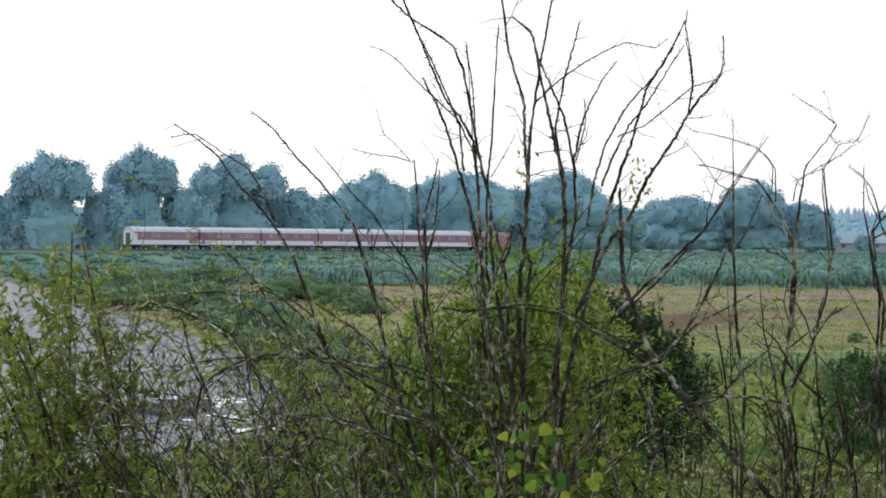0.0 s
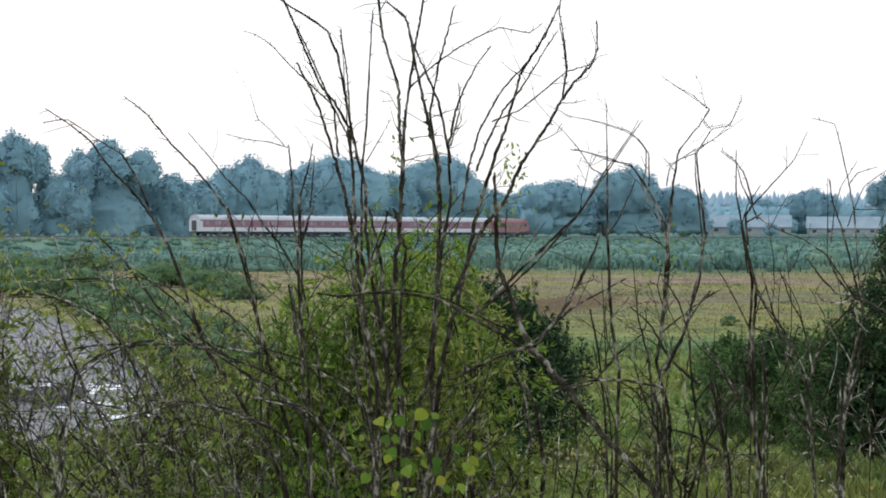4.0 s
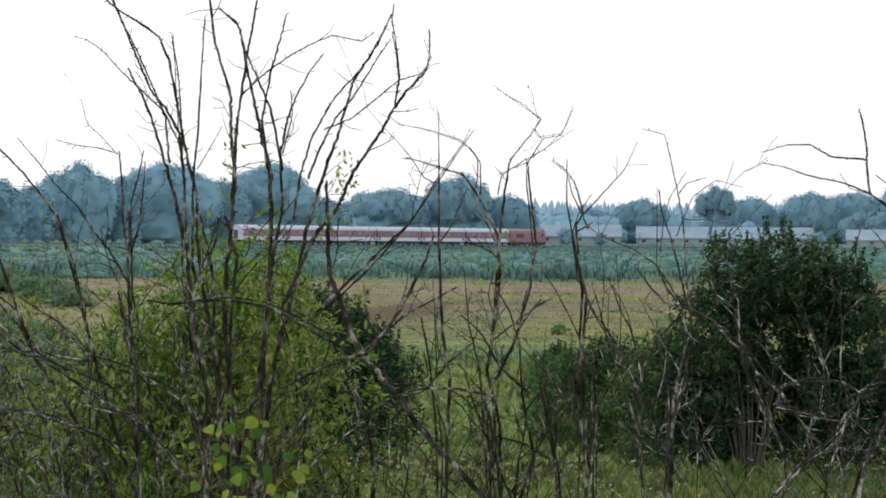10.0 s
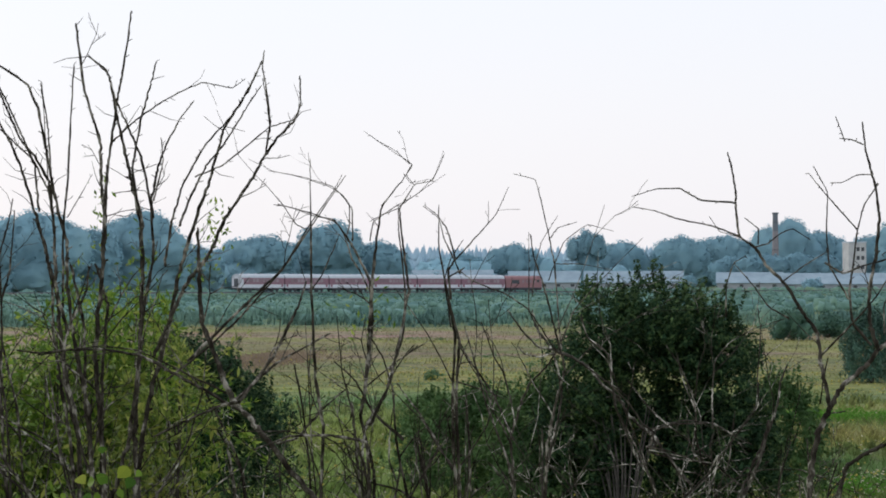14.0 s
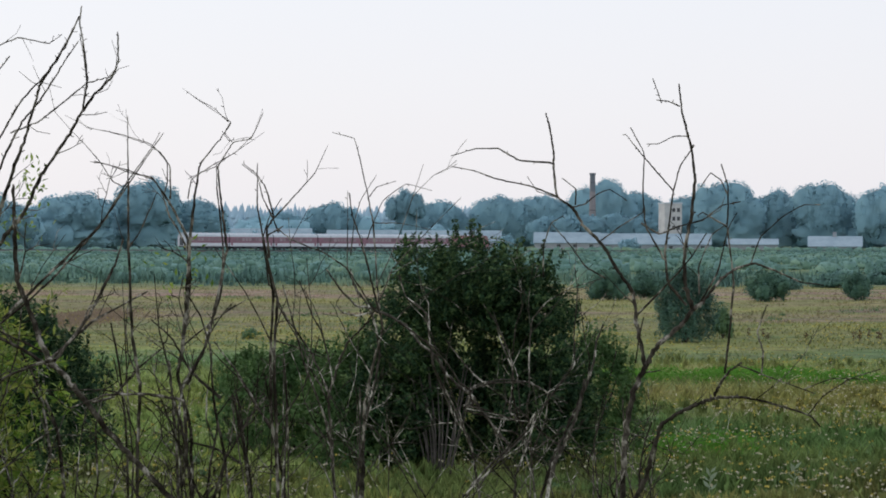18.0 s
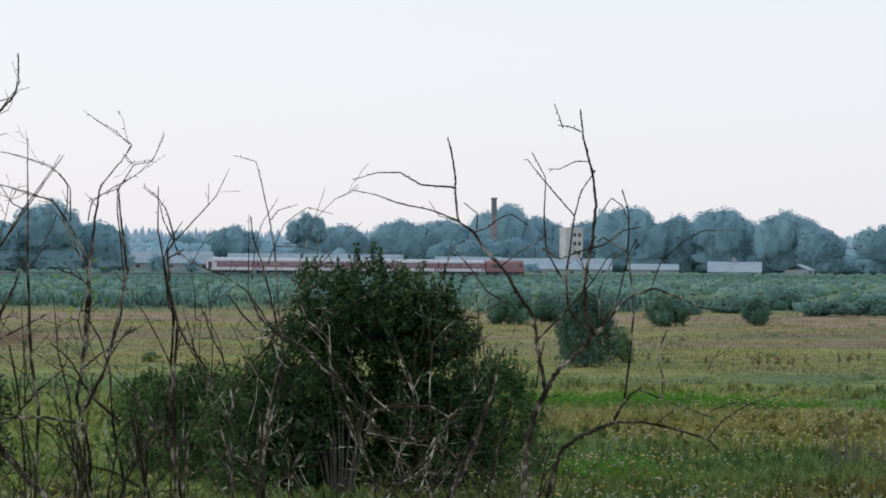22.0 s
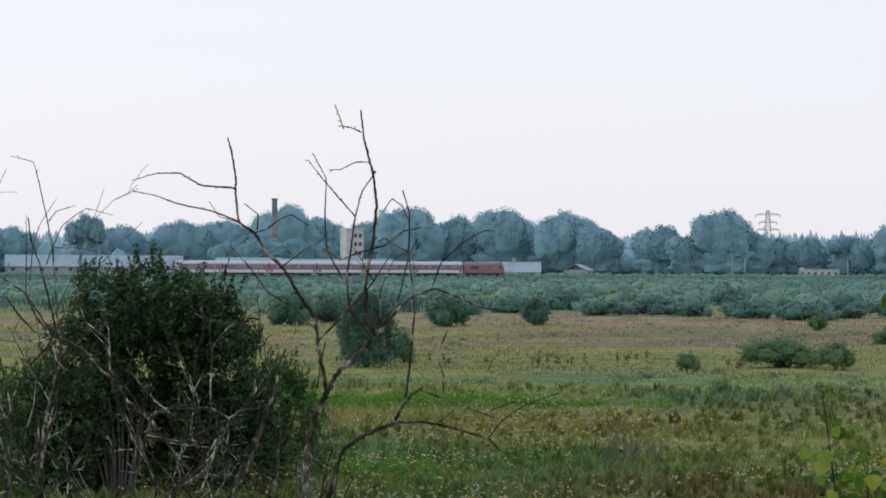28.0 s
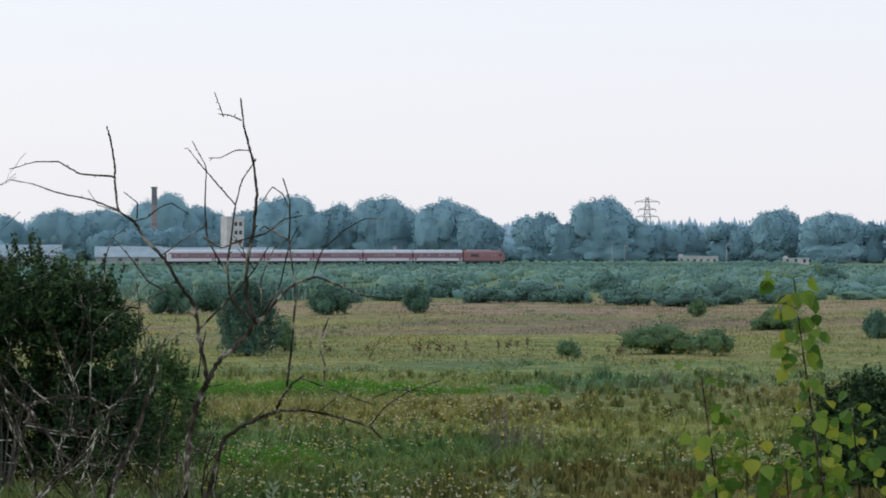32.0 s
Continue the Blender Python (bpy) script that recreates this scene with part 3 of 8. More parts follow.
def build_coach(last=False):
    c = thing("coach", "last red railway coach with a white end and grey roof" if last else "red and white railway coach with a pale grey roof", "railway coach", group="coaches of the train")
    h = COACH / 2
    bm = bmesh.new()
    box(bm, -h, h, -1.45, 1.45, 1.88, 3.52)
    part("body", bm, hazed_red_paint, c)
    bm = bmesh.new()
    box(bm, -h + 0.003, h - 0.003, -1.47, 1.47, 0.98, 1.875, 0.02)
    part("lower_panel", bm, hazed_cream_paint, c, "white painted lower side panel")
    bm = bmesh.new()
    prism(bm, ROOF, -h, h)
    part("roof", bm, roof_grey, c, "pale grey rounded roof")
    for x in np.linspace(-h + 2, h - 2, 6):
        bm = bmesh.new()
        box(bm, x - 0.35, x + 0.35, -0.3, 0.3, 4.46, 4.64, 0.05)
        part("roof_vent", bm, roof_grey, c)
    bm = bmesh.new()
    box(bm, -h + 0.2, h - 0.2, -1.2, 1.2, 0.72, 0.98)
    box(bm, -2.6, -0.4, -1.25, 1.25, 0.35, 0.75, 0.05)
    box(bm, 0.5, 2.2, -1.25, 1.25, 0.3, 0.75, 0.05)
    part("underframe", bm, hazed_iron, c)
    bogie(c, -h + 3.2)
    bogie(c, h - 3.2)
    wins = np.linspace(-h + 2.6, h - 2.6, 10)
    shared = None
    for side in (-1, 1):
        for x in wins:
            if shared is None:
                bm = bmesh.new()
                box(bm, -0.5, 0.5, -0.02, 0.02, -0.42, 0.42, 0.015)
                w = part("window", bm, pane_pale, c)
                shared = w.data
            else:
                w = piece("window", shared, c)
            w.location = (x, side * 1.455, 2.84)
        for x in (-h + 0.75, h - 0.75):
            bm = bmesh.new()
            box(bm, x - 0.4, x + 0.4, side * 1.46 - 0.02, side * 1.46 + 0.02, 1.2, 3.2, 0.02)
            part("door", bm, hazed_cream_paint if last and x < 0 else hazed_red_paint, c)
    for x in (-h - 0.12, h + 0.12):
        bm = bmesh.new()
        box(bm, x - 0.14, x + 0.14, -0.6, 0.6, 1.2, 3.3, 0.05)
        part("gangway", bm, hazed_iron, c)
    if last:
        bm = bmesh.new()
        for y0, y1, z0, z1 in ((-1.46, -0.65, 1.0, 3.45), (0.65, 1.46, 1.0, 3.45), (-0.65, 0.65, 3.32, 3.9)):
            box(bm, -h - 0.06, -h - 0.01, y0, y1, z0, z1, 0.01)
        box(bm, -h, -h + 0.32, -1.478, 1.478, 1.88, 3.52)
        part("end_wall", bm, hazed_cream_paint, c, "white painted end wall")
    return c


def build_loco():
    c = thing("locomotive", "bright red diesel locomotive pulling the train", "locomotive")
    h = LOCO / 2
    bm = bmesh.new()
    prism(bm, [(-1.42, 1.05), (-1.42, 3.55), (-1.25, 4.0), (-0.8, 4.32), (0.8, 4.32), (1.25, 4.0), (1.42, 3.55), (1.42, 1.05)], -h, h - 1.5)
    part("engine_body", bm, hazed_loco_red, c)
    bm = bmesh.new()
    side = [(h - 1.5, 1.05), (h, 1.05), (h, 2.35), (h - 0.55, 4.0), (h - 1.0, 4.38), (h - 1.5, 4.38)]
    a = [bm.verts.new((x, -1.42, z)) for x, z in side]
    b = [bm.verts.new((x, 1.42, z)) for x, z in side]
    for i in range(len(side)):
        bm.faces.new((a[i], a[(i + 1) % 6], b[(i + 1) % 6], b[i]))
    bm.faces.new(a)
    bm.faces.new(b[::-1])
    bmesh.ops.recalc_face_normals(bm, faces=bm.faces[:])
    cab = part("cab", bm, hazed_loco_red, c)
    bm = bmesh.new()
    m = Matrix.Translation((h - 0.27, 0, 3.17)) @ Matrix.Rotation(radians(-18.4), 4, "Y")
    bmesh.ops.create_cube(bm, size=1, matrix=m @ Matrix.Diagonal((0.05, 2.2, 0.95, 1)))
    part("windscreen", bm, pane_dark, cab)
    for y in (-1.43, 1.43):
        bm = bmesh.new()
        box(bm, h - 1.9, h - 0.95, y - 0.02, y + 0.02, 2.5, 3.3, 0.01)
        part("cab_window", bm, pane_dark, cab)
        for x0 in (-h + 4.5, -h + 6.3, -h + 7.7, -h + 9.1, -h + 10.5):
            bm = bmesh.new()
            if x0 < -h + 5:
                box(bm, x0 - 2.2, x0 + 0.6, y - 0.02, y + 0.02, 2.2, 3.2, 0.01)
                part("grille", bm, hazed_iron, c)
            else:
                box(bm, x0, x0 + 0.75, y - 0.02, y + 0.02, 2.4, 3.2, 0.01)
                part("window", bm, pane_pale, c)
        bm = bmesh.new()
        bmesh.ops.create_cone(bm, cap_ends=True, segments=12, radius1=0.14, radius2=0.14, depth=0.08,
                              matrix=Matrix.Translation((h + 0.02, y * 0.6, 1.7)) @ Matrix.Rotation(math.pi / 2, 4, "Y"))
        part("headlight", bm, hazed_cream_paint, cab)
    bm = bmesh.new()
    box(bm, -h + 1.2, -h + 5.5, -0.7, 0.7, 4.3, 4.55, 0.08)
    part("roof_hatch", bm, roof_grey, c)
    bm = bmesh.new()
    box(bm, -1, 2.4, -0.7, 0.7, 4.3, 4.5, 0.08)
    part("roof_hatch", bm, roof_grey, c)
    bm = bmesh.new()
    box(bm, -h + 0.1, h - 0.1, -1.4, 1.4, 0.78, 1.05)
    box(bm, -2, 2, -1.3, 1.3, 0.35, 0.8, 0.08)
    part("underframe", bm, hazed_iron, c)
    bm = bmesh.new()
    box(bm, h - 0.1, h + 0.1, -1.35, 1.35, 0.35, 1.0, 0.05)
    part("buffer_beam", bm, hazed_loco_red, c)
    bogie(c, -h + 3.0)
    bogie(c, h - 3.0)
    return c


loco = build_loco()
coach = build_coach()
coaches = [coach] + [copy_thing(coach, pose(0, 0, 0)) for _ in range(4)] + [build_coach(True)]

# The head of the train by time, as an angle from the look-out.
HEAD = [(0, -0.1988), (2, -0.1708), (4, -0.1428), (8, -0.0913), (9, -0.0803), (12, -0.0456), (13, -0.0324), (19, 0.0445), (21, 0.0732), (23, 0.0997), (24, 0.1116), (28, 0.1655), (30, 0.1884), (32, 0.2131)]


def head_at(t):
    s = [np.interp(q, THETA, ALONG) for _, q in HEAD]
    fit = np.polyfit([q for q, _ in HEAD], s, 5)
    return float(np.polyval(fit, t))


def vehicle_pose(s, length):
    p, q = on_track(s - length * 0.3), on_track(s + length * 0.3)
    d = q - p
    mid = (p + q) / 2
    return pose(*mid, 0, -math.degrees(math.atan2(d[2], math.hypot(d[0], d[1]))), math.degrees(math.atan2(d[1], d[0])))


def motions():
    for k, vehicle in enumerate([loco] + coaches):
        length = LOCO if k == 0 else COACH
        back = LOCO / 2 if k == 0 else LOCO + GAP + (k - 1) * (COACH + GAP) + COACH / 2
        walk(vehicle, [(t, vehicle_pose(head_at(t) - back, length)) for t in range(0, 33, 2)])


# ---- far buildings ----
def gable_shed(x, y, width, depth, eave, ridge, wall_mat, turn, label, windows=0):
    s = thing("shed", label, "shed", pose(x, y, 0, 0, 0, turn), group="farm sheds beyond the railway")
    bm = bmesh.new()
    box(bm, -width / 2, width / 2, -depth / 2, depth / 2, -0.6, eave)
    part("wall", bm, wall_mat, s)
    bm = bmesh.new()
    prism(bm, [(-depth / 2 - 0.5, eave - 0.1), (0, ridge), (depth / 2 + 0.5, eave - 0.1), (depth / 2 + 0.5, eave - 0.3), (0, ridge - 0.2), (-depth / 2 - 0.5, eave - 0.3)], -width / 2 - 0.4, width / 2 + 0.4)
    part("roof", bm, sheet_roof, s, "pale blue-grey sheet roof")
    for i in range(windows):
        wx = -width / 2 + width * (i + 0.5) / windows
        bm = bmesh.new()
        box(bm, wx - 0.7, wx + 0.7, -depth / 2 - 0.04, -depth / 2 + 0.02, eave - 1.7, eave - 0.7)
        part("window", bm, pane_dark, s)
    if windows == 3:
        bm = bmesh.new()
        box(bm, -0.9, 0.5, -0.5, 0.5, ridge - 0.5, ridge + 1.3, 0.05)
        box(bm, -1.1, 0.7, -0.7, 0.7, ridge + 1.3, ridge + 1.5, 0.03)
        part("roof_vent", bm, white_wall, s)
    return s


for x, y, w, e, r, n in ((-50, 928, 30, 3.2, 7.4, 5), (-16, 931, 26, 2.8, 6.9, 5), (17, 930, 36, 2.6, 6.8, 6), (60, 936, 24, 2.4, 6.2, 4), (93, 937, 41, 1.9, 5.8, 7), (157, 917, 19, 1.4, 5.0, 3)):
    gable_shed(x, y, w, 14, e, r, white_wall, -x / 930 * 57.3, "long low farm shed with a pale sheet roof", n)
gable_shed(182, 922, 6.5, 9, 2.2, 4.2, white_wall, 60, "small white gabled house behind the railway", 1)
gable_shed(128, 925, 18, 8, 2.0, 4.0, white_wall, -8, "small white outbuilding with a sheet roof", 1)


def flat_hut(x, y, w, h, mat, label, holes):
    s = thing("brick_hut", label, "hut", pose(x, y, 0, 0, 0, -17))
    bm = bmesh.new()
    box(bm, -w / 2, w / 2, -2.5, 2.5, -0.8, h)
    part("wall", bm, mat, s)
    bm = bmesh.new()
    box(bm, -w / 2 - 0.25, w / 2 + 0.25, -2.75, 2.75, h, h + 0.25)
    part("roof", bm, roof_grey, s)
    for i in range(holes):
        wx = -w / 2 + w * (i + 0.5) / holes
        bm = bmesh.new()
        box(bm, wx - 0.45, wx + 0.45, -2.54, -2.48, 0.6 if i else -0.5, 1.9)
        part("window" if i else "door", bm, pane_dark, s)
    bm = bmesh.new()
    box(bm, -w / 2 + 0.2, -w / 2 + 1.6, -2.0, 0.0, h + 0.25, h + 1.0)
    part("roof_box", bm, mat, s)


flat_hut(257, 862, 14, 2.6, plaster, "flat-roofed pale brick trackside hut", 6)
flat_hut(290, 852, 9, 2.0, plaster, "low pale trackside hut half hidden by bushes", 3)


def water_tower():
    s = thing("concrete_tower", "square pale plaster tower rising above the sheds", "tower", pose(101.7, 966, 0, 0, 0, 14))
    bm = bmesh.new()
    box(bm, -3.5, 3.5, -3.5, 3.5, 0, 17.2)
    part("wall", bm, plaster, s)
    bm = bmesh.new()
    box(bm, -3.7, 3.7, -3.7, 3.7, 17.2, 17.7)
    box(bm, -0.1, 0.1, -0.1, 0.1, 17.8, 19.4)
    part("roof", bm, roof_grey, s)
    for z in (4.5, 8.0, 11.5, 14.8):
        for x in (0.2, 2.1):
            bm = bmesh.new()
            box(bm, x - 0.6, x + 0.6, -3.56, -3.45, z - 0.75, z + 0.75)
            part("window", bm, pane_dark, s)


def brick_chimney():
    s = thing("factory_chimney", "tall tapering brick factory chimney with a sooty top", "chimney", pose(74.8, 1007, 0))
    for z0, z1, r0, r1, m, name in ((0, 22.5, 1.6, 1.15, hazed_brick, "shaft"), (22.5, 29.2, 1.15, 1.05, hazed_soot, "top"), (29.2, 29.9, 1.3, 1.3, hazed_soot, "rim")):
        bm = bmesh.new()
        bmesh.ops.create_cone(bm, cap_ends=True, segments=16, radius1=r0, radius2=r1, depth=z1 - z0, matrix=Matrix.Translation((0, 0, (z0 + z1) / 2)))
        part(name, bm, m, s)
    for z, r in ((8, 1.5), (15, 1.36), (26, 1.15)):
        bm = bmesh.new()
        bmesh.ops.create_cone(bm, cap_ends=True, segments=16, radius1=r, radius2=r, depth=0.25, matrix=Matrix.Translation((0, 0, z)))
        part("hoop", bm, hazed_iron, s)


def pylon():
    s = thing("power_pylon", "steel lattice power pylon behind the trees", "pylon", pose(279.7, 1012, 0, 0, 0, -15))
    t = Tubes(4)
    half = lambda z: 2.6 * (1 - z / 27.0) + 0.45
    lev = [0, 6, 11, 15.5, 19, 22, 24.5, 26.8]
    for sx in (-1, 1):
        for sy in (-1, 1):
            t.add([(sx * half(z), sy * half(z), z) for z in lev], [0.16] * len(lev))
    piece("mast", t.mesh("mast", steel), s)
    t = Tubes(4)
    for z0, z1 in zip(lev, lev[1:]):
        for a, b in (((-1, -1), (1, -1)), ((1, -1), (1, 1)), ((1, 1), (-1, 1)), ((-1, 1), (-1, -1))):
            t.add([(a[0] * half(z0), a[1] * half(z0), z0), (b[0] * half(z1), b[1] * half(z1), z1)], [0.09, 0.09])
            t.add([(b[0] * half(z0), b[1] * half(z0), z0), (a[0] * half(z1), a[1] * half(z1), z1)], [0.09, 0.09])
    piece("bracing", t.mesh("bracing", steel), s)
    for z, w in ((18.6, 4.6), (21.6, 3.6), (24.8, 5.0)):
        t = Tubes(4)
        for sy in (-0.5, 0.5):
            t.add([(-w, 0, z), (0, sy, z), (w, 0, z)], [0.1, 0.16, 0.1])
        t.add([(-w, 0, z), (0, 0, z + 1.1), (w, 0, z)], [0.09, 0.09, 0.09])
        arm = piece("cross_arm", t.mesh("cross_arm", steel), s)
        for x in (-w, w):
            t = Tubes(5)
            t.add([(x, 0, z), (x, 0, z - 1.1)], [0.12, 0.12])
            piece("insulator", t.mesh("insulator", hazed_soot), arm)


def post(x, y, h, lamp):
    s = thing("lamp_post" if lamp else "pole", "pale concrete pole beside the railway" + (" with a lamp head" if lamp else ""), "pole", pose(x, y, 0))
    t = Tubes(6)
    t.add([(0, 0, -0.6), (0, 0, h * 0.5), (0, 0, h)], [0.2, 0.17, 0.13])
    piece("shaft", t.mesh("shaft", white_wall), s)
    if lamp:
        bm = bmesh.new()
        box(bm, -0.2, 1.5, -0.2, 0.2, h - 0.1, h + 0.25, 0.05)
        part("lamp_head", bm, white_wall, s)


water_tower()
brick_chimney()
pylon()
for q in ((227.7, 870.7, 7.6, False), (232, 869.6, 6.6, True), (266.8, 859.6, 7.2, True), (170, 838, 3.2, False)):
    post(*q)


# ---- trees beyond the railway ----
def far_tree(x, y, h, half, form):
    rng = np.random.default_rng(int(abs(x) * 7 + h * 3) % 9973)
    s = thing("tree", "tall spreading willow with an open crown in hazed blue-green" if form == "spread" else "broad rounded broadleaf tree in hazed blue-green", "tree", pose(x, y, 0), group="trees beyond the railway")
    half = max(half, 3.0)
    t = Tubes(6)
    t.add([(0, 0, -0.8), (0.2, 0, h * 0.25), (0, 0.3, h * 0.55), (0.3, 0, h * 0.85)], [0.55, 0.42, 0.26, 0.06])
    piece("trunk", t.mesh("trunk", trunk_bark), s)
    for k in range(5):
        a = k * 1.257 + rng.random()
        z0 = h * (0.22 + 0.08 * k)
        e = np.array([math.cos(a) * half * 0.62, math.sin(a) * half * 0.5, z0 + h * (0.16 + 0.2 * rng.random())])
        t = Tubes(5)
        t.add(spline([(0.1, 0, z0), (e[0] * 0.5, e[1] * 0.5, z0 + h * 0.07), e], 4), np.linspace(0.22, 0.05, 9))
        piece("limb", t.mesh("limb", trunk_bark), s)
    wide = form == "spread"
    blobs = [crown(1300, (0, 0, h * 0.22), (half * 1.0, half * 0.45, h * 0.26), 40, rng, 0.65, (30, 16), width=0.26),
             crown(900, (0, 0.1 * half, h * 0.5), (half * (0.66 if wide else 0.88), half * 0.45, h * (0.36 if wide else 0.42)), 30, rng, 0.65, (24, 14), 0.3, 0.2, 0.3)]
    for k in range(8 if wide else 6):
        sx = (-0.7 + 0.2 * k if wide else -0.5 + 0.2 * k) + rng.uniform(-0.09, 0.09)
        top = h * (1.0 - (0.24 if wide else 0.30) * abs(sx) ** 1.6 - (rng.uniform(0, 0.13) if k % 3 else 0))
        tall = top * (rng.uniform(0.17, 0.26) if wide else rng.uniform(0.33, 0.46))
        blobs.append(crown(1000 if wide else 1300, (sx * half, rng.uniform(-0.25, 0.25) * half, top - tall), (half * (rng.uniform(0.3, 0.46) if wide else rng.uniform(0.42, 0.6)), half * 0.45, tall), 30, rng, 0.68, (18, 11), 0.3, 0.3 if wide else 0.2, 0.32, 0.22 if wide else 0.14, 0.9, 0.15))
    v, f = joined(blobs)
    v[:, 2] *= h / np.quantile(v[:, 2], 0.997)
    v[:, :2] *= 1.08 * half / np.quantile(np.abs(v[:, 0]), 0.99)
    # Shading normals lean to the viewer, flattening the crown's light as haze would.
    whole = unit(v[:, :3] * (1 / half, 0.5 / half, 0.7 / h) + (0, -0.5, 0.1))
    v[:, 3:] = unit(v[:, 3:] * 0.28 + whole)
    piece("crown", mesh_of("crown", v, f, hazed_tree_leaf), s)


far_tree(-255.8, 640.8, 28.0, 10.6, 'spread')
far_tree(-240.9, 646.6, 18.9, 7.0, 'round')
far_tree(-236.4, 658.9, 30.1, 9.1, 'spread')
far_tree(-224.6, 663.0, 18.4, 7.9, 'round')
far_tree(-214.3, 676.9, 28.5, 12.8, 'spread')
far_tree(-201.9, 691.1, 18.9, 8.1, 'round')
far_tree(-269.4, 646.1, 18.1, 7.9, 'round')
far_tree(-198.8, 712.8, 17.6, 7.5, 'round')
far_tree(-190.1, 735.8, 25.2, 10.6, 'round')
far_tree(-180.0, 748.7, 20.7, 6.9, 'round')
far_tree(-170.0, 771.5, 26.1, 15.1, 'round')
far_tree(-155.4, 784.8, 20.4, 8.1, 'round')
far_tree(-142.2, 797.4, 26.6, 14.2, 'round')
far_tree(-130.7, 829.8, 15.5, 9.4, 'round')
far_tree(-112.0, 852.7, 19.2, 12.0, 'round')
far_tree(-88.3, 865.5, 24.2, 10.8, 'round')
far_tree(-101.9, 874.1, 16.6, 9.9, 'round')
far_tree(-71.9, 877.1, 17.4, 9.9, 'round')
far_tree(-125.8, 860.9, 14.5, 8.8, 'round')
far_tree(-29.0, 999.6, 17.7, 10.1, 'round')
far_tree(0.1, 1010.0, 22.9, 7.3, 'spread')
far_tree(16.4, 1039.9, 14.7, 11.7, 'round')
far_tree(-50.3, 1028.8, 13.7, 9.3, 'round')
far_tree(13.4, 1039.9, 18.9, 11.7, 'round')
far_tree(39.1, 1039.3, 21.1, 11.7, 'round')
far_tree(57.2, 1048.4, 21.4, 14.2, 'round')
far_tree(83.0, 1046.7, 27.9, 14.6, 'round')
far_tree(96.8, 1055.6, 22.9, 11.9, 'round')
far_tree(116.9, 1033.4, 21.1, 10.5, 'round')
far_tree(129.2, 1011.8, 26.6, 14.2, 'round')
far_tree(150.8, 1018.9, 22.7, 9.7, 'round')
far_tree(151.1, 1018.9, 23.4, 8.8, 'round')
far_tree(167.7, 1006.1, 26.2, 12.6, 'round')
far_tree(190.7, 991.8, 25.1, 13.6, 'round')
far_tree(202.0, 979.4, 17.8, 9.0, 'round')
far_tree(222.8, 964.6, 19.2, 9.4, 'round')
far_tree(239.1, 929.8, 24.9, 11.2, 'round')
far_tree(227.6, 932.6, 15.2, 8.6, 'round')
far_tree(251.0, 937.0, 17.5, 9.8, 'round')
far_tree(264.2, 943.7, 14.3, 8.4, 'round')
far_tree(275.7, 940.4, 14.7, 8.8, 'round')
far_tree(287.4, 926.5, 15.3, 7.6, 'spread')
far_tree(302.6, 911.1, 20.1, 9.1, 'round')
far_tree(296.6, 923.5, 14.2, 8.7, 'round')
far_tree(319.3, 894.7, 18.7, 12.0, 'round')
far_tree(336.5, 899.1, 15.2, 6.5, 'spread')
far_tree(351.1, 893.5, 18.3, 10.8, 'round')


for q in ((68.5, 985, 13.0, 9.5), (81.0, 983, 13.4, 8.5), (91.5, 985, 12.2, 7.5), (56.0, 990, 12.0, 8.0)):
    far_tree(*q, 'round')


def wood_line():
    """The continuous lower growth under and between the tall trees."""
    rng = np.random.default_rng(5)
    heaps = []
    for k in range(340):
        q = rng.uniform(-0.55, 0.52)
        d = float(np.interp(q, [-0.75, -0.38, -0.2, -0.09, 0.05, 0.2, 0.4, 0.75], [680, 700, 800, 890, 1070, 1010, 980, 1000])) + rng.uniform(0, 90)
        hh = float(np.interp(q, [-0.75, -0.2, -0.05, 0.1, 0.4], [17, 16, 12, 13, 12])) * rng.uniform(0.5, 1.15)
        w = rng.uniform(5, 9)
        heaps.append(crown(260, (d * math.sin(q), d * math.cos(q), hh * 0.42), (w, w, hh * 0.62), 18, rng, 0.7, (16, 9)))
    v, f = joined(heaps)
    piece("far_wood", mesh_of("far_wood", v, f, hazed_tree_leaf), None, "continuous hazed blue-green undergrowth below the far trees", "stuff")
    V, Fc, n = [], [], 0
    for k in range(4600):
        q, d = rng.uniform(-0.9, 0.9), rng.uniform(2150, 2700)
        h = (26.0 + rng.normal() * 2.4) * (d / 2200) ** 0.5
        w = rng.uniform(6.0, 10.5)
        x, y = d * math.sin(q), d * math.cos(q)
        ang = np.arange(5) * 1.2566 + rng.random() * 6
        for z0, z1, r in ((0, h * 0.6, w), (h * 0.3, h * 0.82, w * 0.75), (h * 0.6, h, w * 0.45)):
            ring = np.stack([x + np.cos(ang) * r * rng.uniform(0.7, 1.2, 5), y + np.sin(ang) * r, np.full(5, z0)], -1)
            V.append(np.vstack([ring, [(x, y, z1)]]))
            Fc.append(np.array([(i, (i + 1) % 5, 5) for i in range(5)]) + n)
            n += 6
    piece("far_forest", mesh_of("far_forest", np.concatenate(V), np.concatenate(Fc), hazed_conifer_leaf), None, "distant hazy blue conifer forest on the horizon", "stuff")


wood_line()


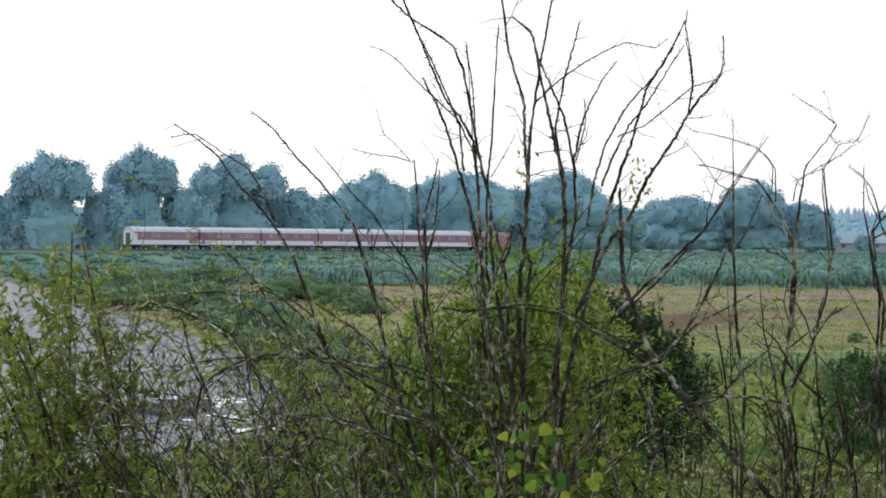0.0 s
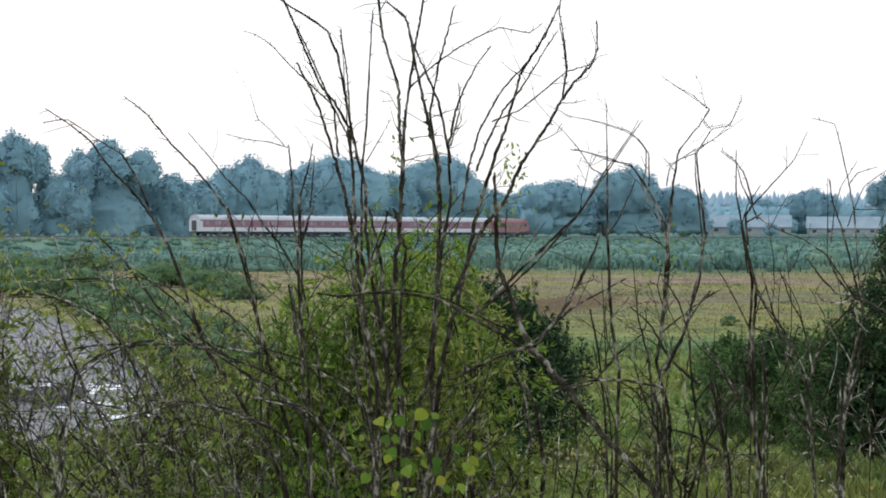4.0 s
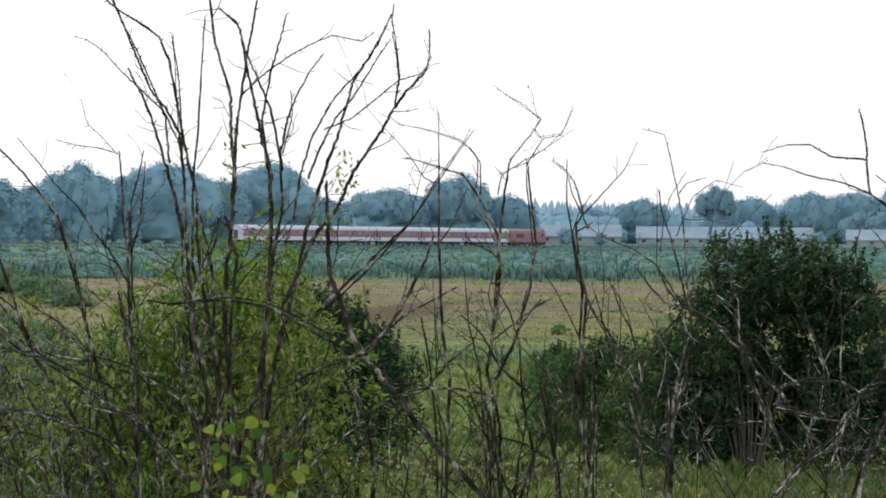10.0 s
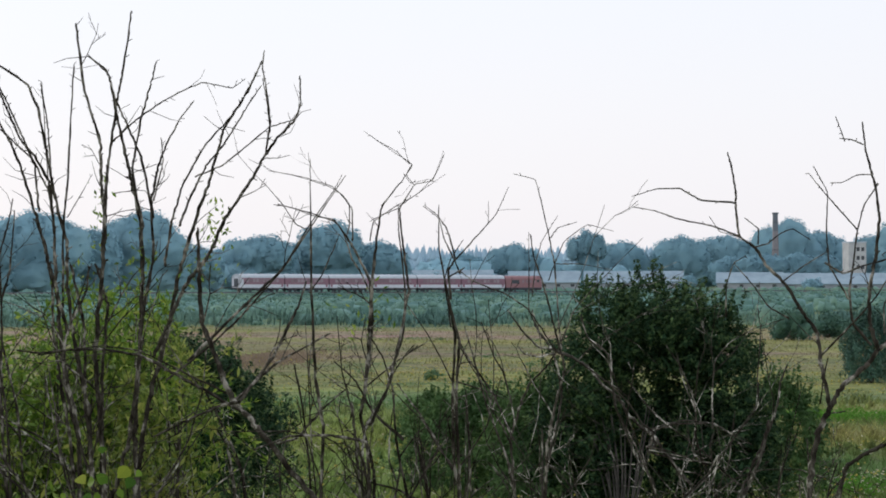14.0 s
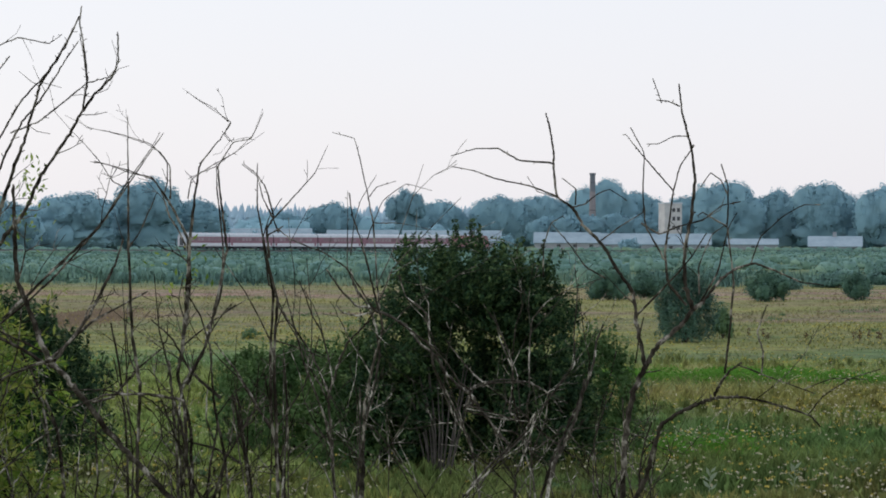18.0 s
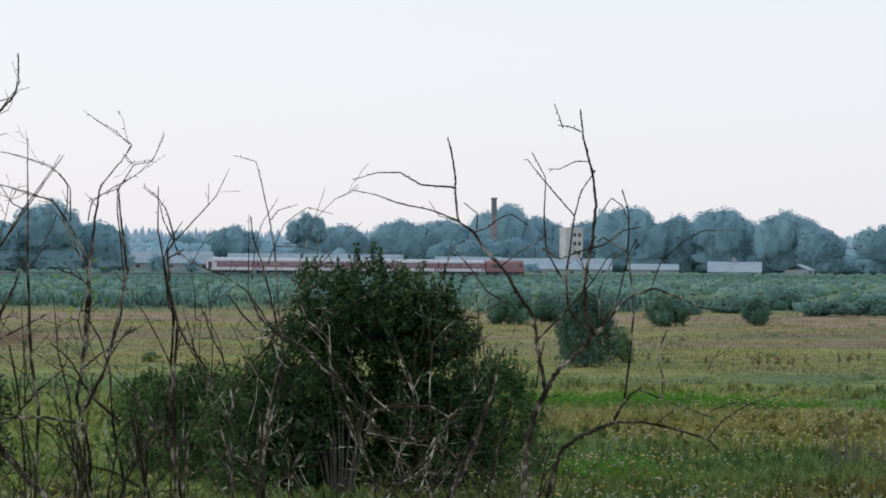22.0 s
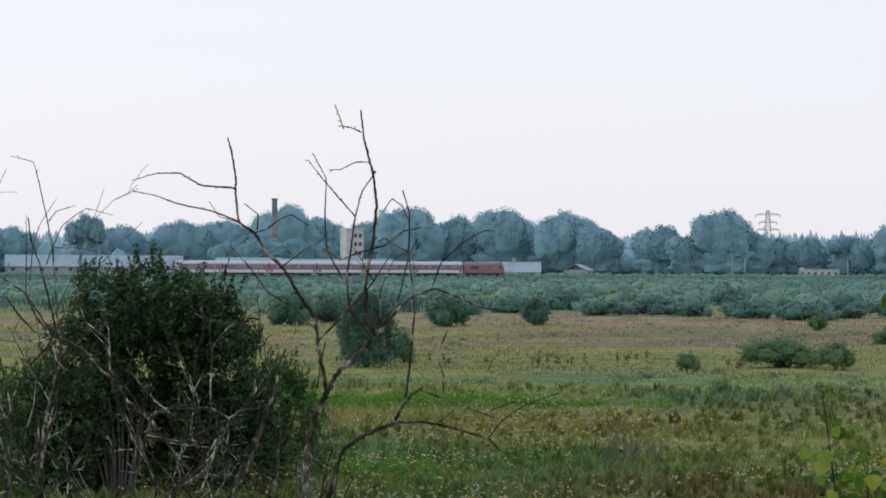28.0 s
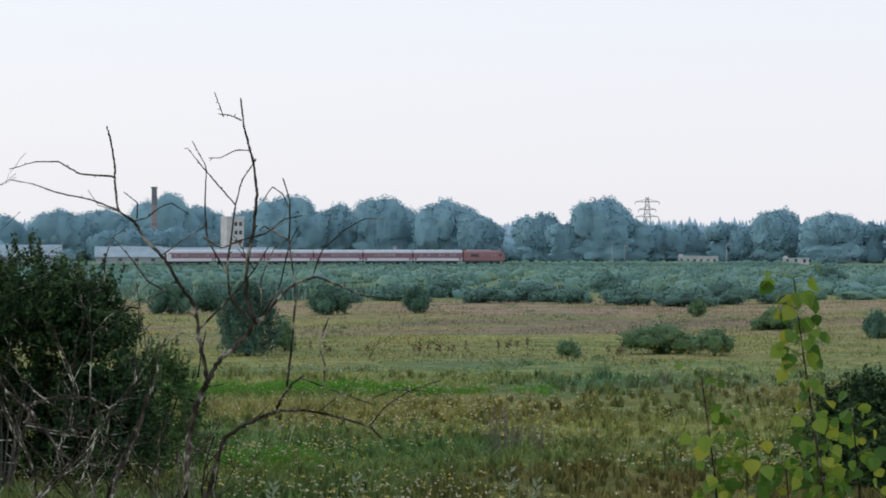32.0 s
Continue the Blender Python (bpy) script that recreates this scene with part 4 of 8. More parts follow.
# ---- thicket before the railway ----
def thicket():
    rng = np.random.default_rng(8)
    heaps = []
    for k in range(3200):
        q = rng.uniform(-0.43, 0.42)
        far = float(np.linalg.norm(track_point(q)[:2])) - 10
        start = 316 if q < 0.03 else 328 + 26 * math.sin(q * 61) + 14 * math.sin(q * 143 + 1)
        d = start + (far - start) * rng.random() ** (0.75 if q < 0.03 else 0.62)
        x, y = d * math.sin(q), d * math.cos(q)
        if in_river(np.array(x), np.array(y)):
            continue
        hh = rng.uniform(0.6, 2.7) * (0.9 if q < 0.05 else 1.15)
        hh = min(hh, max(0.35, (0.3 + 6.0 * (far + 10 - d) / far) / 1.25))
        w = rng.uniform(2.0, 6.0)
        heaps.append(crown(84 if d < 400 else 38, (x, y, hh * 0.25), (w * 0.6, w * 0.6, hh * 0.9), 12, rng, 0.36 if d < 400 else 0.46, (10, 5), 0.2, 0.45, 0.45, 0.34, 0.86, 0.5))
    for k in range(260):
        q, d = rng.uniform(0.26, 0.42), rng.uniform(318, 560)
        hh, w = rng.uniform(0.8, 3.0), rng.uniform(2.0, 5.0)
        heaps.append(crown(150, (d * math.sin(q), d * math.cos(q), hh * 0.3), (w * 0.8, w * 0.7, hh * 0.9), 12, rng, 0.36, (12, 7), 0.2, 0.45, 0.45, 0.34, 0.86, 0.5))
    for s in np.arange(0, ALONG[-1], 1.6):
        p, q = on_track(s), on_track(s + 2.0)
        t = unit((q - p) * np.array([1, 1, 0]))
        for _ in range(2):
            o = rng.uniform(3.4, 10.5)
            c = p + np.array([t[1], -t[0], 0]) * o
            c[2] = max(0.1, (p[2] - 0.75) * (1 - (o - 3.2) / 5.8)) + rng.uniform(-0.1, 0.25)
            heaps.append(crown(30, c, (1.5, 1.5, 0.55), 4, rng, 0.45, (8, 5)))
        c = p - np.array([t[1], -t[0], 0]) * rng.uniform(7, 14)
        c[2] = 0.4
        heaps.append(crown(40, c, (rng.uniform(1.5, 2.6), 1.8, p[2] + rng.uniform(0.2, 1.3)), 8, rng, 0.5, (10, 6)))
        c = p + np.array([t[1], -t[0], 0]) * rng.uniform(2.6, 3.8) - np.array([0, 0, rng.uniform(0.6, 1.0)])
        heaps.append(crown(30, c, (1.4, 0.6, 0.55), 4, rng, 0.4, (8, 5)))
    for k in range(700):
        q = rng.uniform(-0.43, 0.16)
        d = 314 + 5 * math.sin(q * 40) + 4 * math.sin(q * 97) + rng.uniform(0, 14)
        x, y = d * math.sin(q), d * math.cos(q)
        if in_river(np.array(x), np.array(y)):
            continue
        p = rng.normal(size=(14, 3)) * (0.8, 0.6, 0.4) + (x, y, rng.uniform(0.2, 1.5))
        v, f = leaf_quads(p, rng.uniform(0.9, 1.9, len(p)), 0.07, rng, 4.0)
        heaps.append((np.hstack([v, np.tile((0, -0.5, 0.87), (len(v), 1))]), np.concatenate([f[:, [0, 1, 2]], f[:, [0, 2, 3]]])))
    v, f = joined(heaps)
    piece("thicket", mesh_of("thicket", v, f, hazed_thicket_leaf), None, "dense green thicket of reeds and low willows before the railway", "stuff")


thicket()


# ---- bushes on the meadow ----
def bush(x, y, w, h, n, leaf, mat, label, stems=6, group="bushes on the meadow", boxy=0.0):
    rng = np.random.default_rng(int(abs(x) * 31 + y) % 9973)
    s = thing("bush", label, "bush", pose(x, y, float(ground_z(x, y))), group=group)
    for k in range(stems):
        a = k * 2 * math.pi / stems + rng.random()
        e = (math.cos(a) * w * 0.33, math.sin(a) * w * 0.3, h * rng.uniform(0.6, 0.85))
        t = Tubes(5)
        pts = spline([(math.cos(a) * w * 0.04, math.sin(a) * w * 0.04, -0.15), (e[0] * 0.35, e[1] * 0.35, e[2] * 0.45), e], 4)
        t.add(pts, np.linspace(0.012 * h + 0.01, 0.004 * h, len(pts)))
        piece("stem", t.mesh("stem", bark), s)
    zf = rng.random(n) ** 0.85
    a = rng.uniform(0, 2 * math.pi, n)
    ph = rng.uniform(0, 6.28, 6)
    amp = 1.5 if h > 4.7 else 2.0
    bulge = 1 + amp * 0.09 * np.sin(3 * a + 5 * zf + ph[0]) + amp * 0.07 * np.sin(7 * a - 9 * zf + ph[1]) + amp * 0.06 * np.sin(13 * a + 17 * zf + ph[2]) + 0.05 * np.sin(23 * a - 29 * zf + ph[3])
    prof = (0.84 + 0.16 * np.sin(math.pi * (zf * 0.85 + 0.1))) * np.clip(1 - zf ** (3.6 + boxy * 5), 0, 1) ** 0.55
    deep = 1 - np.abs(rng.normal(size=n)) * 0.16
    r = 0.5 * w * bulge * prof * np.clip(deep, 0.2, 1)
    top = h * (0.93 + 0.08 * np.sin(2 * a + ph[4]) * (1 - zf) + 0.05 * np.sin(11 * a * zf + ph[5]))
    p = np.stack([np.cos(a) * r, np.sin(a) * r * 0.9, zf * top * (0.72 + 0.28 * np.clip(deep, 0.2, 1)) + rng.normal(size=n) * 0.01 * h], -1)
    out = unit(np.stack([np.cos(a) * (1 - zf ** 3), np.sin(a) * (1 - zf ** 3), 0.25 + zf ** 2], -1))
    pick = rng.integers(0, n, max(30, n // 30))
    pick = pick[zf[pick] > rng.random(len(pick)) * 0.8]
    sprig = unit(out[pick] * 0.5 + rng.normal(size=(len(pick), 3)) * 0.25 + (0, 0, 0.9))
    along = rng.random((len(pick), 14, 1)) * h * (0.105 if h > 4.7 else 0.16)
    sp = (p[pick][:, None] + sprig[:, None] * along).reshape(-1, 3)
    p, out = np.vstack([p, sp]), np.vstack([out, np.repeat(sprig, 14, 0)])
    keep = p[:, 2] > 0.03 + (0.36 if h > 4.7 else 0.12) * h * rng.random(len(p)) ** 2
    p, out = p[keep], out[keep]
    v, f = leaf_quads(p, rng.uniform(0.7, 1.3, len(p)) * leaf, 0.42, rng, facing=out, loose=0.7)
    way = unit(out + (0, 0, 0.25) + rng.normal(size=out.shape) * 0.45)
    piece("foliage", mesh_of("foliage", np.hstack([v, np.repeat(way, 4, 0)]), outwards(v, f, way), mat), s)
    return s


def full_bush(x, y, w, h, n, leaf, mat, label, domes=5, group="bushes on the meadow"):
    """A bush of a few rounded leafy domes on short stems."""
    rng = np.random.default_rng(int(abs(x) * 31 + y) % 9973)
    s = thing("bush", label, "bush", pose(x, y, float(ground_z(x, y))), group=group)
    for k in range(4):
        a = k * 1.57 + rng.random()
        t = Tubes(5)
        t.add(spline([(0, 0, -0.15), (math.cos(a) * w * 0.1, math.sin(a) * w * 0.1, h * 0.3), (math.cos(a) * w * 0.26, math.sin(a) * w * 0.2, h * 0.6)], 4), np.linspace(0.02 + 0.012 * h, 0.02, 9))
        piece("stem", t.mesh("stem", bark), s)
    blobs = [crown(n // 2, (0, 0, h * 0.46), (w * 0.36, w * 0.34, h * 0.53), 30, rng, leaf, (24, 14), 0.2, 0.42, 0.3, 0.42, 0.8, 0.5)]
    for k in range(domes):
        a = k * 2 * math.pi / domes + rng.random()
        r = rng.uniform(0.2, 0.3)
        blobs.append(crown(n // (2 * domes), (math.cos(a) * w * (0.5 - r), math.sin(a) * w * 0.2, h * rng.uniform(0.15, 0.45)), (w * r, w * r, h * rng.uniform(0.26, 0.5)), 14, rng, leaf, (16, 9), 0.2, 0.42, 0.35, 0.42, 0.8, 0.5))
    v, f = joined(blobs)
    v[:, 2] = np.maximum(v[:, 2], -0.05)
    piece("foliage", mesh_of("foliage", v, f, mat), s)
    return s


def clump_bush(x, y, lobes, n, leaf, mat, label, stems, group="bushes on the meadow"):
    """A large bush of leafy lobes (place, radii), each a crowd of sprays; upright shoots break its outline and grey stems show below."""
    rng = np.random.default_rng(int(abs(x) * 31 + y) % 9973)
    s = thing("bush", label, "bush", pose(x, y, float(ground_z(x, y))), group=group)
    for k in range(stems):
        a = rng.uniform(-1, 1)
        e = np.array([a * 1.3 - 0.9, rng.uniform(-1.0, -0.2), rng.uniform(2.2, 3.2)])
        t = Tubes(5)
        pts = spline([(a * 0.35 - 0.9, -0.3 + rng.normal() * 0.15, -0.15), (a * 0.7 - 0.85, -0.55, e[2] * 0.45), e], 5)
        t.add(pts, np.linspace(0.045, 0.014, len(pts)) * rng.uniform(0.6, 1.1))
        piece("stem", t.mesh("stem", trunk_bark), s)
    size = np.array([r[3] * r[5] for r in lobes])
    spots, outs = [], []
    for (cx, cy, cz, rx, ry, rz), share in zip(lobes, size / size.sum()):
        m = int(share * 1300)
        u = unit(rng.normal(size=(m, 3)) + (0, -0.25, 0.15))
        spots.append(np.array([cx, cy, cz]) + u * np.array([rx, ry, rz]) * (0.45 + 0.57 * rng.random((m, 1)) ** 0.6))
        outs.append(u)
    spots, outs = np.vstack(spots), np.vstack(outs)
    who = rng.integers(0, len(spots), n)
    ray = unit(rng.normal(size=(n, 3)) + outs[who] * 0.8)
    p = spots[who] + ray * (rng.uniform(0.2, 0.45, len(spots))[who] * rng.random(n) ** 0.4)[:, None]
    top = np.flatnonzero((outs[:, 2] > 0.25) | (rng.random(len(outs)) < 0.15))
    pick = rng.choice(top, 420)
    way = unit(outs[pick] * 0.35 + rng.normal(size=(len(pick), 3)) * 0.18 + (0, 0, 1))
    sprig = (spots[pick] + outs[pick] * 0.25)[:, None] + way[:, None] * (rng.random((len(pick), 26, 1)) * rng.uniform(0.35, 0.75, (len(pick), 1, 1))) + rng.normal(size=(len(pick), 26, 3)) * 0.035
    p, ray = np.vstack([p, sprig.reshape(-1, 3)]), np.vstack([ray, np.repeat(way, 26, 0)])
    keep = p[:, 2] > 0.15 + 0.8 * rng.random(len(p)) ** 3
    p, ray = p[keep], ray[keep]
    v, f = leaf_quads(p, rng.uniform(0.7, 1.3, len(p)) * leaf, 0.42, rng, facing=ray, loose=0.8)
    way = unit(ray + (0, 0, 0.3) + rng.normal(size=ray.shape) * 0.4)
    piece("foliage", mesh_of("foliage", np.hstack([v, np.repeat(way, 4, 0)]), outwards(v, f, way), mat), s)


clump_bush(1.85, 72.2, [(-1.35, -0.2, 5.25, 1.15, 1.1, 1.3), (0.15, -0.3, 5.45, 1.15, 1.1, 1.35), (1.45, -0.2, 4.85, 1.15, 1.1, 1.35), (-1.95, -0.1, 3.9, 1.15, 1.2, 1.5), (2.15, -0.2, 3.5, 0.95, 1.2, 1.8),
                        (0.9, 0.1, 4.2, 0.9, 0.9, 1.0), (0.2, 1.3, 3.4, 1.8, 0.9, 2.2), (1.7, -0.1, 1.7, 1.3, 1.2, 1.7), (-2.0, 0.0, 1.9, 1.2, 1.0, 1.8), (0.0, 1.5, 1.5, 2.0, 0.8, 1.9), (-2.9, 0.3, 1.8, 0.9, 1.0, 1.6), (2.7, 0.2, 1.5, 1.1, 1.0, 1.5)],
           82000, 0.15, bush_leaf, "large dense dark green willow bush on the meadow", 18)
bush(-1.0, 73.2, 3.6, 4.0, 20000, 0.15, low_leaf, "rounded green willow bush leaning on the large one", 6)
bush(5.7, 75.5, 3.0, 4.0, 8000, 0.15, low_leaf, "thin grey-green willow bush beside the large one", 6)
bush(-11.75, 71.0, 5.9, 5.3, 32000, 0.17, bush_leaf, "dense dark green willow bush behind the bare shrubs", 16, boxy=0.6)
bush(-6.2, 100.6, 2.8, 2.2, 3500, 0.18, low_leaf, "low green willow bush on the meadow", 5)
bush(-3.4, 79.0, 4.8, 3.4, 15000, 0.16, low_leaf, "low green willow bush on the meadow", 6)
bush(17.6, 158, 3.5, 4.6, 17000, 0.17, hazed_far_bush_leaf, "upright dark green willow bush standing alone", 7, boxy=0.3)
full_bush(20.6, 163, 1.7, 2.4, 1600, 0.13, bank_leaf, "small pale green bush")
full_bush(35.9, 249, 5.8, 3.6, 2600, 0.24, hazed_far_bush_leaf, "rounded green willow bush at the thicket's edge")
full_bush(45.1, 251, 3.6, 3.4, 2400, 0.22, hazed_far_bush_leaf, "small dark tree-like willow bush")
full_bush(36.7, 151, 1.9, 1.25, 1500, 0.12, bank_leaf, "small round green bush in the dry grass")
full_bush(44.0, 156, 6.2, 2.15, 5000, 0.14, bank_leaf, "broad low green bush in the dry grass")
full_bush(46.4, 152, 3.0, 2.1, 2600, 0.13, bank_leaf, "low green bush in the dry grass")
full_bush(69.7, 234, 2.4, 1.9, 1400, 0.16, bank_leaf, "small round green bush in the dry grass")
full_bush(67.0, 178, 2.8, 2.5, 2400, 0.14, hazed_far_bush_leaf, "dark green bush on the meadow")
full_bush(65.5, 197, 5.4, 2.0, 4000, 0.15, bank_leaf, "broad low green bush in the dry grass")
full_bush(20.3, 252, 5.6, 3.6, 2400, 0.24, hazed_far_bush_leaf, "green willow bush at the thicket's edge")
full_bush(24.7, 260, 4.4, 2.8, 1800, 0.24, hazed_far_bush_leaf, "green willow bush at the thicket's edge")
bush(25.2, 67.6, 3.6, 3.3, 14000, 0.17, bush_leaf, "dark green bush on the near meadow", 6)
full_bush(-10.0, 161, 1.4, 0.8, 800, 0.11, bank_leaf, "tiny dark bush in the grass")
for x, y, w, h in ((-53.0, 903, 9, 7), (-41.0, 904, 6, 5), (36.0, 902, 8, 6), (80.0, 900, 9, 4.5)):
    full_bush(x, y, w, h, 2200, 0.55, hazed_tree_leaf, "hazed blue-green tree-high bush in front of the sheds", 5, "bushes by the sheds")
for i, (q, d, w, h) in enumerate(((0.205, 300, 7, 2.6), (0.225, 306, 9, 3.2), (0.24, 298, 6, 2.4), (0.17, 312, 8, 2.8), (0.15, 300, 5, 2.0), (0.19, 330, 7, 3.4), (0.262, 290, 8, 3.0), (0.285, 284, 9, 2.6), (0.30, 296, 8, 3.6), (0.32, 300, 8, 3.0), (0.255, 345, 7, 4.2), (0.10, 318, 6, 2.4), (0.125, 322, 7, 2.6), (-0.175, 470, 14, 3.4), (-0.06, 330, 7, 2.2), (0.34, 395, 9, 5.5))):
    full_bush(d * math.sin(q), d * math.cos(q), w, h * 0.85, 2400, 0.3, hazed_mid_bush_leaf, "rounded willow bush in the thicket before the railway", 5, "willows of the thicket")


for x, y, w, h in ((-83, 236, 9, 3.6), (-76, 226, 7, 2.8), (-70, 214, 8, 3.2), (-62, 200, 8, 3.4), (-57, 190, 6, 2.6), (-51, 176, 7, 3.0), (-46, 163, 6, 2.6), (-41, 150, 6, 2.8), (-36, 137, 5, 2.2), (-31, 122, 5, 2.2), (-27, 110, 4, 1.8), (-66, 240, 9, 3.0), (-58, 226, 7, 2.4), (-50, 205, 6, 2.2), (-90, 262, 10, 3.4), (-74, 268, 9, 2.8), (-95, 300, 11, 3.2)):
    full_bush(x - 4, y, w, h, 3000, 0.2, bank_leaf, "rounded olive green willow on the river bank", 5, "willows on the river bank")
bank = np.random.default_rng(61)
for k in range(34):
    y = 108 + 250 * (k / 33) ** 1.4
    x = float(np.interp(y, [106, 146, 188, 229, 413], [-31, -46, -65, -88, -174])) + bank.uniform(0.5, 4.0) * y / 110
    full_bush(x, y, bank.uniform(0.03, 0.045) * y, bank.uniform(1.1, 2.0), 700, 0.2, bank_leaf, "low green willow bush at the water's edge", 3, "willows on the river bank")


# ---- grass ----
def meadow():
    rng = np.random.default_rng(12)

    def blades(n, d0, d1, q0, q1, h0, h1, width, power=1.0):
        q, d = rng.uniform(q0, q1, n), d0 + (d1 - d0) * rng.random(n) ** power
        x, y = d * np.sin(q), d * np.cos(q)
        keep = ~in_river(x, y)
        x, y = x[keep], y[keep]
        m = len(x)
        tall = rng.uniform(h0, h1, m) * (0.7 + 0.5 * np.sin(x * 0.21 + 2 * np.sin(y * 0.13)) * np.sin(y * 0.09 + 1))
        tall = np.maximum(tall, h0 * 0.6)
        a = rng.uniform(0, math.pi, m)
        w = rng.uniform(0.6, 1.4, m) * width
        lean = rng.normal(size=(m, 2)) * 0.5 * tall[:, None]
        z = np.zeros(m) - 0.03
        dx, dy = np.cos(a) * w / 2, np.sin(a) * w / 2
        v = np.stack([np.stack([x - dx, y - dy, z], -1), np.stack([x + dx, y + dy, z], -1), np.stack([x + dx * 0.6 + lean[:, 0] * 0.5, y + dy * 0.6 + lean[:, 1] * 0.5, tall * 0.6], -1),
                      np.stack([x + lean[:, 0], y + lean[:, 1], tall], -1)], 1).reshape(-1, 3)
        return v, np.arange(4 * m).reshape(-1, 4), x, y, tall, lean

    v, f, x, y, tall, lean = blades(140000, 58, 135, -0.42, 0.39, 0.12, 0.45, 0.028, 1.2)
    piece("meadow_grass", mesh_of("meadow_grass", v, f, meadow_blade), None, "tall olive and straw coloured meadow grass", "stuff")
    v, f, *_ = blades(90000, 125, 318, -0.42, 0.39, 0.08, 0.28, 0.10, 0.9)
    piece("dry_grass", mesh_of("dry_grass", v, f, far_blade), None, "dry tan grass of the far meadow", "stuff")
    n, per = 5200, 18
    q, d = rng.uniform(-0.40, 0.38, n), 62 + 72 * rng.random(n) ** 1.25
    x, y = d * np.sin(q), d * np.cos(q)
    keep = ~in_river(x, y) & ~((x > 8) & (x < 28) & (y > 109) & (y < 121))
    x, y, d = np.repeat(x[keep], per), np.repeat(y[keep], per), np.repeat(d[keep], per)
    n = len(x)
    tall = np.repeat(rng.uniform(0.18, 0.6, n // per), per) * rng.uniform(0.5, 1.1, n)
    a, w = rng.uniform(0, 2 * math.pi, n), rng.uniform(0.012, 0.03, n) * (d / 80)
    out = np.stack([np.cos(a), np.sin(a)], -1) * (tall * rng.uniform(0.1, 0.55, n))[:, None]
    bx, by = x + out[:, 0] * 0.25 + rng.normal(size=n) * 0.06, y + out[:, 1] * 0.25 + rng.normal(size=n) * 0.06
    b = rng.uniform(0, math.pi, n)
    dx, dy, z = np.cos(b) * w, np.sin(b) * w, np.zeros(n) - 0.03
    v = np.stack([np.stack([bx - dx, by - dy, z], -1), np.stack([bx + dx, by + dy, z], -1), np.stack([bx + out[:, 0] * 0.45 + dx * 0.7, by + out[:, 1] * 0.45 + dy * 0.7, tall * 0.65], -1), np.stack([x + out[:, 0], y + out[:, 1], tall], -1)], 1).reshape(-1, 3)
    piece("tussocks", mesh_of("tussocks", v, np.arange(4 * n).reshape(-1, 4), meadow_blade), None, "rough tussocks of olive and rust coloured grass", "stuff")
    n = 5200
    q, r = rng.uniform(0, 2 * math.pi, n), np.abs(rng.normal(size=n)) * 0.6
    x, y = -25.2 + np.cos(q) * r * 3.4, 196 + np.sin(q) * r * 20
    a, w, tall = rng.uniform(0, math.pi, n), rng.uniform(0.03, 0.08, n), rng.uniform(0.12, 0.42, n) * np.clip(1.1 - r * 0.5, 0.15, 1)
    dx, dy, lean = np.cos(a) * w, np.sin(a) * w, rng.normal(size=(n, 2)) * 0.1
    v = np.stack([np.stack([x - dx, y - dy, x * 0], -1), np.stack([x + dx, y + dy, x * 0], -1), np.stack([x + lean[:, 0] + dx, y + lean[:, 1] + dy, tall], -1), np.stack([x + lean[:, 0] - dx, y + lean[:, 1] - dy, tall], -1)], 1).reshape(-1, 3)
    piece("sorrel_patch", mesh_of("sorrel_patch", v, np.arange(4 * n).reshape(-1, 4), sorrel), None, "patch of reddish-brown dry sorrel in the far meadow", "stuff")
    for name, mat, label, clumps in (("nettle_strip", nettle_leaf, "bright green strip of nettles across the meadow",
                                      [(rng.uniform(9.5, 21), 117.5 + rng.normal() * 1.6, rng.uniform(0.7, 1.9), rng.uniform(0.35, 0.7)) for _ in range(90)] +
                                      [(rng.uniform(20, 27), 116 + rng.normal() * 1.0, rng.uniform(0.5, 1.2), rng.uniform(0.25, 0.5)) for _ in range(16)]),
                                     ("young_growth", nettle_leaf, "fresh yellow-green clump of young plants",
                                      [(rng.uniform(7.6, 11.5), 79 + rng.normal() * 1.2, rng.uniform(0.5, 1.1), rng.uniform(0.3, 0.6)) for _ in range(22)]),
                                     ("weed_tufts", bank_leaf, "scattered dark green weed tufts in the meadow",
                                      [(d * math.sin(q), d * math.cos(q), rng.uniform(0.25, 1.0) * (d / 130), rng.uniform(0.2, 0.45) * (d / 150) ** 0.5) for q, d in zip(rng.uniform(-0.40, 0.38, 150), 64 + 240 * rng.random(150) ** 1.3)])):
        V = []
        for x, y, w, h in clumps:
            if not in_river(np.array(x), np.array(y)):
                V.append(lumps(110, (x, y, h * 0.4), (w, w, h * 0.7), 9, rng, 0.4, normals=True))
        V = np.concatenate(V)
        V = V[V[:, 2] > -0.02]
        v, f = leaf_quads(V[:, :3], rng.uniform(0.10, 0.22, len(V)), 0.35, rng, facing=V[:, 3:], loose=1.0)
        piece(name, mesh_of(name, v, f, mat), None, label, "stuff")
    for name, mat, share, size, seed in (("white_flowers", white_petal, 4600, 0.065, 3), ("yellow_flowers", yellow_petal, 6500, 0.07, 9)):
        r2 = np.random.default_rng(seed)
        q = r2.uniform(-0.41, 0.38, share * 3)
        belt = r2.integers(0, 4, share * 3)
        d = np.where(belt == 0, 62 + 130 * r2.random(share * 3), r2.normal(size=share * 3) * (9 if seed == 3 else 12) + np.array([0, 68, 90, 104] if seed == 3 else [0, 88, 140, 168])[belt])
        x, y = d * np.sin(q), d * np.cos(q)
        patch = np.sin(x * 0.33 + seed + 1.7 * np.sin(y * 0.21)) * np.sin(y * 0.27 + seed) + r2.normal(size=len(x)) * 0.4
        pick = np.argsort(-patch)[:share]
        pick = pick[~in_river(x[pick], y[pick])]
